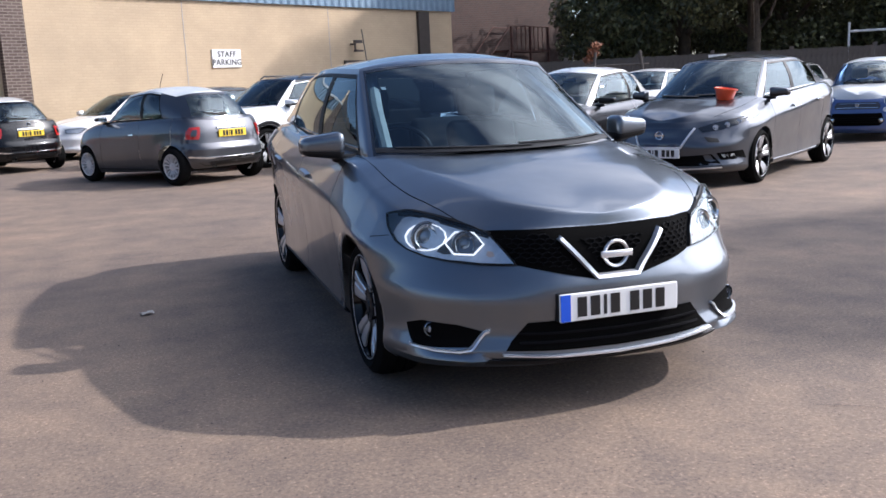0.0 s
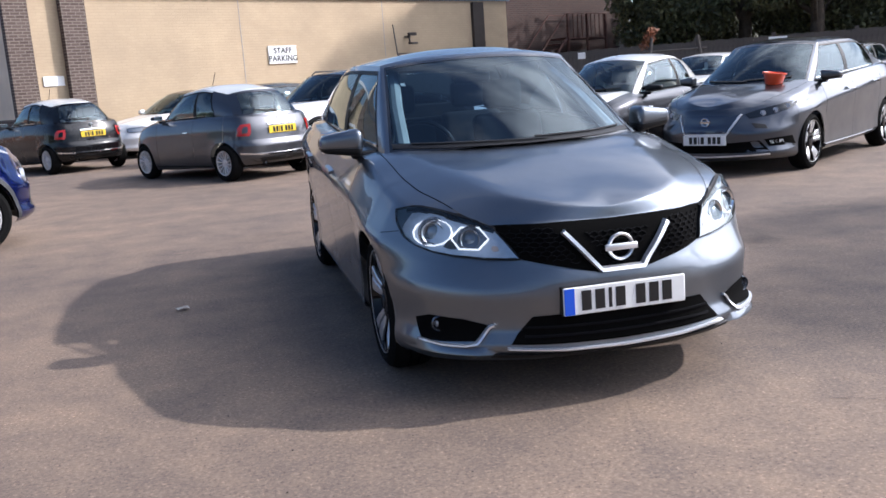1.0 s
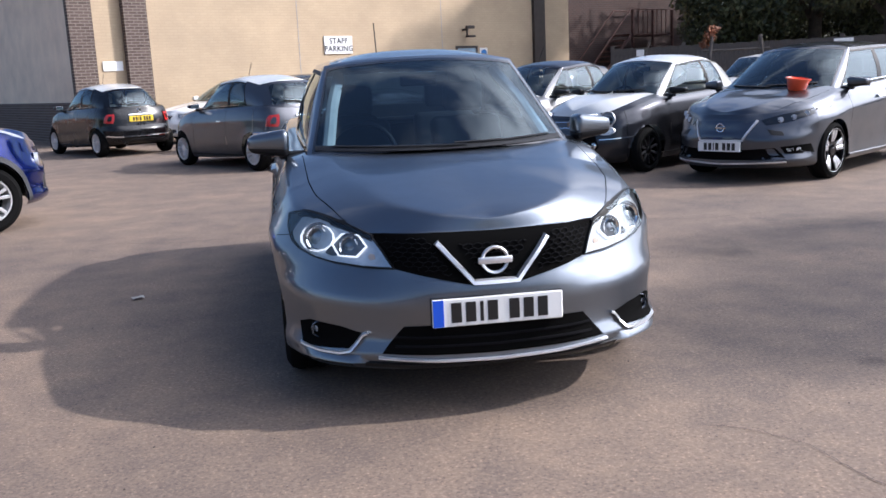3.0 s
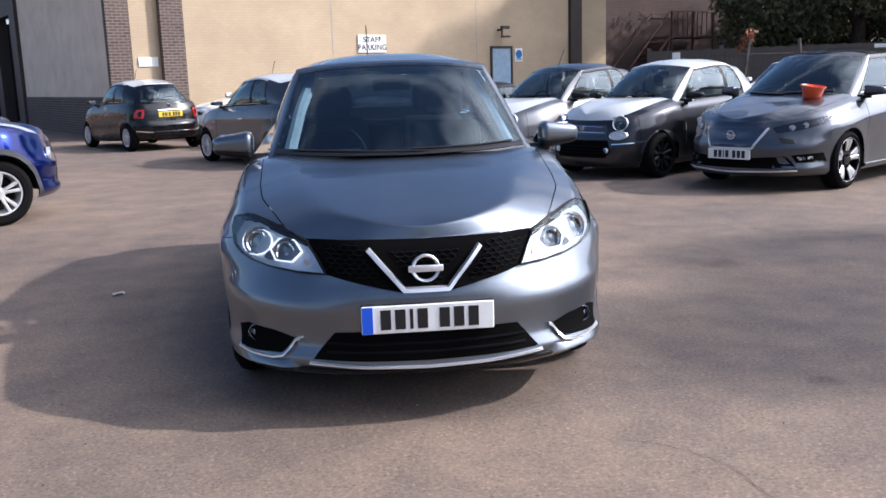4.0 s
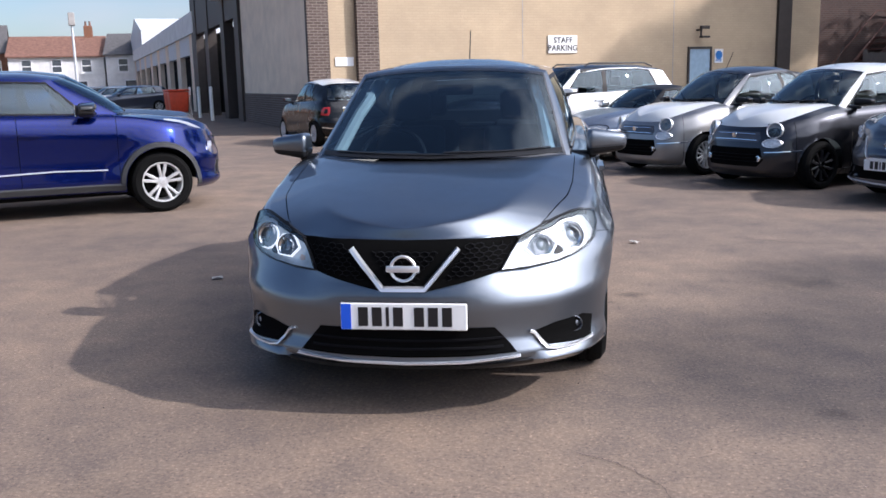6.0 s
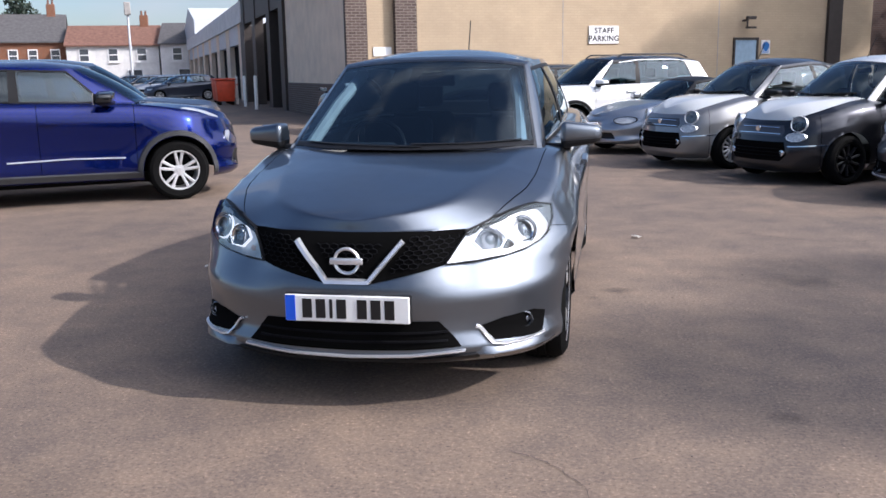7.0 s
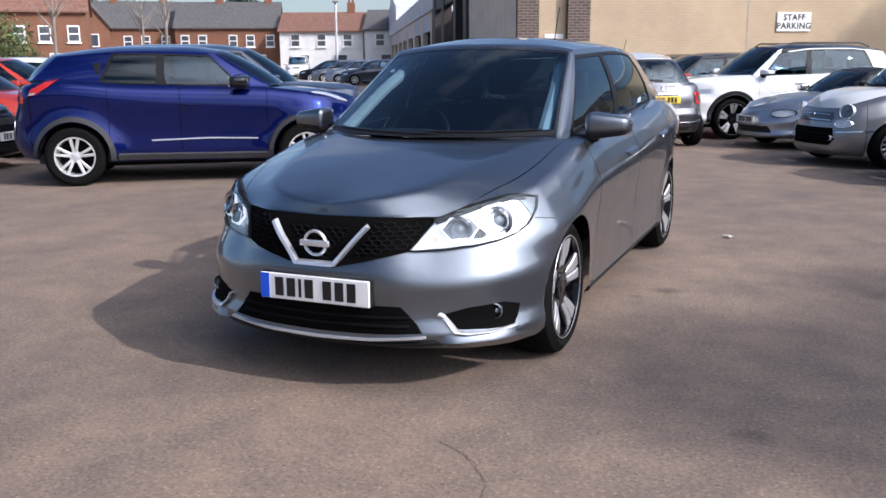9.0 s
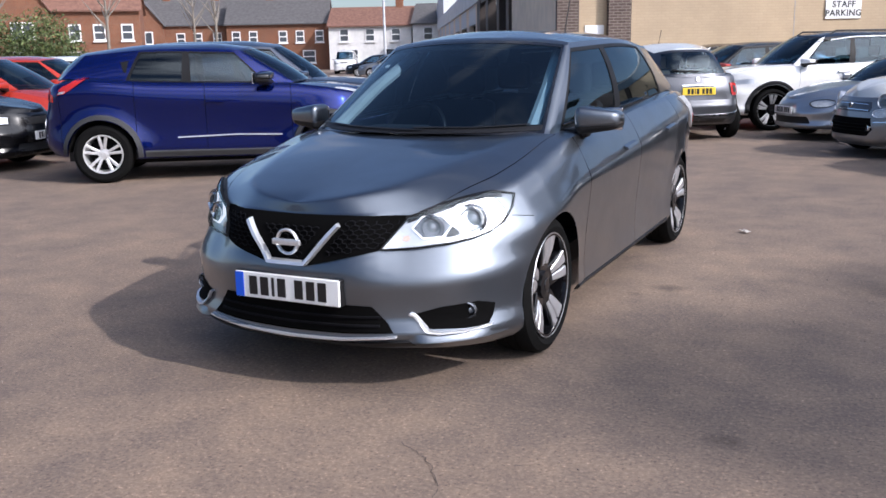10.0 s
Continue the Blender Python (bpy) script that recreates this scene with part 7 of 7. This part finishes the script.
# cars beside and behind the blue crossover
ALONG = 35.0
c = make_car("crossover", SUV, (-5.55, 8.75), ALONG, "dark slate crossover parked beyond the blue one", NAVY_PAINT, wheels="five")
trim_plain(*c, SUV, NAVY_PAINT, (0.64, 0.80))
c = make_car("hatchback", HATCH, nose_at((-8.05, 5.40), 20, HATCH), 20, "black hatchback with its nose behind the blue crossover", BLACK_PAINT)
trim_plain(*c, HATCH, BLACK_PAINT)
c = make_car("hatchback", HATCH, nose_at((-9.0, 7.6), 25, HATCH), 25, "orange-red hatchback in the side row", RED_PAINT)
trim_plain(*c, HATCH, RED_PAINT)
c = make_car("hatchback", HATCH, nose_at((-10.3, 9.8), 27, HATCH), 27, "red hatchback further along the side row", RED_PAINT)
trim_plain(*c, HATCH, RED_PAINT)
c = make_car("hatchback", HATCH, nose_at((-11.7, 12.2), 29, HATCH), 29, "navy hatchback with a white roof in the side row", NAVY_PAINT, roof=WHITE_PAINT)
trim_plain(*c, HATCH, NAVY_PAINT)
for k, (paint, lab) in enumerate(((NAVY_PAINT, "navy hatchback parked against the workshop"), (SILVER_PAINT, "silver hatchback parked against the workshop"), (SILVER_GREY_PAINT, "grey hatchback parked against the workshop"), (BLACK_PAINT, "black hatchback parked against the workshop"))):
    p = SIDE @ Vector((31.5 + 3.1 * k, 4.4 + 1.0 * k, 0))
    c = make_car("hatchback", HATCH, (p.x, p.y), 210, lab, paint, group="cars by the workshop", inside=False)
    trim_plain(*c, HATCH, paint)


VAN = dict(SUV)
VAN.update(
    length=4.9, axle=0.9, base=3.0, half=0.95, top=curve((0, 1.0), (0.3, 1.08), (1.2, 1.2), (4.9, 1.25)), crown=curve((0, 1.0), (0.3, 1.1), (0.9, 1.22), (4.9, 1.26)),
    plan=[(0, 0), (0.35, 0.02), (0.6, 0.08), (0.78, 0.2), (0.88, 0.4), (0.93, 0.7), (0.95, 1.2), (0.95, 2.2), (0.95, 4.3), (0.93, 4.7), (0.85, 4.86), (0.6, 4.9), (0, 4.9)],
    cowl=1.1, cowl_mid=0.95, deck=4.7, deck_mid=4.8, seams=(0.45, 1.12, 2.1, 3.5, 4.7),
    low=dict(F=(0.9, 1.2), A=(0.76, 1.08, 1.18), M=(0.84, 1.22), D=(0.82, 4.68, 1.25), R=(4.82, 1.24)),
    high=dict(F=(1.45, 1.86), A=(0.66, 1.55, 1.82), M=(0.72, 1.88), D=(0.70, 4.6, 1.86), R=(4.75, 1.86)),
    peak=curve((1.45, 1.87), (2.2, 1.96), (4.0, 1.96), (4.75, 1.87)), pillars=(0.06, 0.30, 0.34, 0.36),
)
vx, vy = 2.27 - 78 * math.sin(radians(33.5)), -2.93 + 78 * math.cos(radians(33.5))
c = make_car("panel_van", VAN, (vx, vy), -60, "small white van parked across the road", WHITE_PAINT, group="cars across the road", inside=False)
trim_plain(*c, VAN, WHITE_PAINT, (0.66, 0.86))

# orange plastic tub standing at the foot of the electric car's windscreen
def tub():
    wall = [(0.001, 0.0), (0.088, 0.0), (0.096, 0.006), (0.125, 0.125), (0.138, 0.126), (0.140, 0.140), (0.130, 0.142), (0.121, 0.130), (0.094, 0.012), (0.001, 0.010)]
    return faces_mesh("plastic_tub", lathe(wall, 32, "z"), 40)


ev = bpy.data.objects["electric_hatchback"]
q = ev.matrix_basis @ Vector((0.40, 0.98 - SALOON_EV["length"] / 2, 0.985))
bucket = part("plastic_tub", tub(), ORANGE_WRAP, None, "orange plastic tub standing on the grey car bonnet", Matrix.Translation(q) @ Matrix.Rotation(radians(35), 4, "Z") @ Matrix.Rotation(radians(8), 4, "X"))
tagged(bucket, "", "tub")

# ---- dark brick block and steel stair beyond the warehouse ----
DARK_RED_BRICK = brickwork("dark_red_brick", (0.07, 0.035, 0.028), (0.05, 0.027, 0.023), (0.075, 0.057, 0.05))
structure("wall_east", box(18.2, 28.0, 1.5, 9, 0, 5.6), DARK_RED_BRICK, "dark red brick back building beyond the warehouse", "wall", WALL)
stair = empty("fire_stair", WALL @ pose(19.4, 0.4, 0), "rusty steel fire stair against the dark brick building", "stair")
for y in (0.0, 0.9):
    part("stringer", faces_mesh("stringer", tube([(0, y, 0.2), (2.6, y, 2.6)], 0.06, 6)), RUST, stair)
    part("handrail", faces_mesh("handrail", tube([(0, y, 1.2), (2.6, y, 3.6), (5.4, y, 3.6)], 0.03, 6)), RUST, stair)
for k in range(12):
    part("tread", box(0.1 + k * 0.21, 0.36 + k * 0.21, 0.02, 0.88, 0.36 + k * 0.2, 0.40 + k * 0.2), RUST, stair)
part("landing", box(2.6, 5.4, 0.0, 0.95, 2.56, 2.64), RUST, stair)
for x in (2.7, 4.0, 5.3):
    part("post", box(x - 0.05, x + 0.05, -0.04, 0.04, 0, 3.6), RUST, stair)
for k in range(9):
    part("baluster", box(2.75 + k * 0.3, 2.78 + k * 0.3, -0.01, 0.02, 2.64, 3.6), RUST, stair)


def on_ray(angle, distance, z=0.0):
    """A place seen from the walk's first half: degrees right of +y, metres away."""
    a = radians(angle)
    return (-0.9 + distance * math.sin(a), -3.4 + distance * math.cos(a), z)


# sapling, trestle and small boards along the fence
x, y, z = on_ray(24.6, 29)
sap = empty("sapling", pose(x, y, 0), "thin sapling with dry orange-brown leaves", "tree")
part("trunk", faces_mesh("trunk", tube([(0, 0, -0.05), (0.05, 0, 1.2), (0, 0.05, 2.4)], [0.05, 0.04, 0.012], 7)), BARK, sap)
part("crown", leaf_cloud([(0, 0, 2.1, 0.2), (0.1, 0, 2.32, 0.17), (-0.1, 0.1, 1.9, 0.16)], 260, 0.07, 91), RUSTY_LEAF, sap)
x, y, z = on_ray(26.1, 29)
tres = empty("trestle", pose(x, y, 0, 0, 0, -20), "pale weathered wooden trestle frame", "trestle")
for sx in (-0.8, 0.8):
    for sy in (-0.35, 0.35):
        part("leg", faces_mesh("leg", tube([(sx * 1.15, sy, 0), (sx * 0.85, sy * 0.2, 2.1)], 0.05, 6)), FENCE_WOOD, tres)
for zz in (0.9, 1.7):
    part("rung", faces_mesh("rung", tube([(-0.95, 0, zz), (0.95, 0, zz)], 0.04, 6)), FENCE_WOOD, tres)
for ang, dist, zz, w, h in ((20.6, 30, 1.75, 0.24, 0.2), (31.9, 28, 1.8, 0.5, 0.1)):
    x, y, z = on_ray(ang, dist)
    nb = empty("fence_notice", pose(x, y, zz, 0, 0, -ang), "small pale notice fixed by the fence", "sign")
    part("board", box(-w / 2, w / 2, -0.02, 0.02, -h / 2, h / 2, 0.005, 1), WHITE_GLOSS, nb)
    part("stake", box(-0.03, 0.03, 0.021, 0.06, -zz, h / 2), FENCE_WOOD, nb)
x, y, z = on_ray(41.2, 34)
goal = empty("goal_frame", pose(x, y, 0, 0, 0, -40), "white tubular frame standing behind the fence", "frame")
for sx in (-1.1, 0.6, 1.4):
    part("upright", faces_mesh("upright", tube([(sx, 0, 0), (sx, 0, 2.8)], 0.04, 8)), WHITE_GLOSS, goal)
part("crossbar", faces_mesh("crossbar", tube([(-1.1, 0, 2.5), (1.4, 0, 2.5)], 0.04, 8)), WHITE_GLOSS, goal)


# ---- marks on the tarmac ----
CRACK = plain("crack_dirt", (0.06, 0.047, 0.04), 0.95)
PAPER = plain("scrap_paper", (0.42, 0.40, 0.37), 0.8)


def crack(points, width, seed):
    rng = random.Random(seed)
    line = resample([(*p, 0) for p in points], 0.035)
    bm = bmesh.new()
    rows = []
    for i, p in enumerate(line):
        a, b = line[max(i - 1, 0)], line[min(i + 1, len(line) - 1)]
        d = (b - a).normalized()
        n = Vector((-d.y, d.x, 0))
        w = width * rng.uniform(0.25, 1.0) * (0.3 if i in (0, len(line) - 1) else 1)
        c = p + n * rng.uniform(-1, 1) * 0.008
        rows.append((bm.verts.new(c + n * w / 2 + Vector((0, 0, 0.0035))), bm.verts.new(c - n * w / 2 + Vector((0, 0, 0.0035)))))
    for (a, b), (c, d) in zip(rows, rows[1:]):
        bm.faces.new((a, b, d, c))
    return tagged(part("crack", bm, CRACK, None, "dark crack in the tarmac surface"), "", "crack", "cracks in the tarmac", "structure")


crack([(0.70, -0.30), (0.85, -0.378), (0.92, -0.46), (0.995, -0.555), (1.018, -0.67), (1.022, -0.77), (1.05, -0.90), (1.16, -1.05)], 0.0045, 1)
crack([(1.157, -0.307), (1.175, -0.29)], 0.02, 2)
crack([(-2.6, 4.9), (-1.9, 4.7), (-1.2, 4.75)], 0.01, 3)
crack([(-2.9, 0.6), (-2.5, 0.2), (-2.3, -0.3)], 0.009, 4)
crack([(2.0, 4.4), (2.6, 4.1), (3.3, 4.2)], 0.012, 5)


def scrap(x, y, w, d, turn, seed, mat, label):
    rng = random.Random(seed)
    bm = bmesh.new()
    n = 4
    g = {(i, j): bm.verts.new(((i / n - 0.5) * w, (j / n - 0.5) * d, 0.004 + rng.uniform(0, 0.016))) for i in range(n + 1) for j in range(n + 1)}
    for i in range(n):
        for j in range(n):
            bm.faces.new((g[i, j], g[i + 1, j], g[i + 1, j + 1], g[i, j + 1]))
    ob = part("scrap", bm, mat, None, label, pose(x, y, 0.006, 0, 0, turn))
    sol = ob.modifiers.new("thick", "SOLIDIFY")
    sol.thickness = 0.002
    return tagged(ob, "", "litter", "litter on the tarmac")


scrap(-1.865, 2.57, 0.075, 0.05, 20, 1, PAPER, "small crumpled pale paper scrap on the tarmac")
scrap(1.17, 4.10, 0.07, 0.05, -30, 2, PAPER, "small pale paper scrap near the rear wheel")


# ---- loose grit and leaf crumbs on the tarmac ----
def pebbles(count, seed):
    """Small chips strewn over the yard near the car."""
    rng = np.random.default_rng(seed)
    verts, polys = [], []
    for _ in range(count):
        x, y = rng.uniform(-4.2, 5.0), rng.uniform(-2.6, 6.5)
        r, h, a = rng.uniform(0.0018, 0.0042), rng.uniform(0.0005, 0.002), rng.uniform(0, 6.28)
        k, n = len(verts), 5
        for i in range(n):
            q = a + 6.2832 * i / n
            s = r * rng.uniform(0.7, 1.3)
            verts.append((x + s * math.cos(q) * 1.4, y + s * math.sin(q), -0.002))
        for i in range(n):
            q = a + 6.2832 * i / n
            verts.append((x + 0.6 * r * math.cos(q) * 1.4, y + 0.6 * r * math.sin(q), h + 0.002))
        polys += [(k + i, k + (i + 1) % n, k + n + (i + 1) % n, k + n + i) for i in range(n)] + [tuple(range(k + n, k + 2 * n))]
    me = bpy.data.meshes.new("grit")
    me.from_pydata(verts, [], polys)
    me.update()
    return me


GRIT = leafy("grit_chips", (0.06, 0.045, 0.036), (0.22, 0.17, 0.135))
tagged(part("grit", pebbles(700, 5), GRIT, None, "loose grit and leaf crumbs strewn over the tarmac"), "", "grit", "", "stuff")
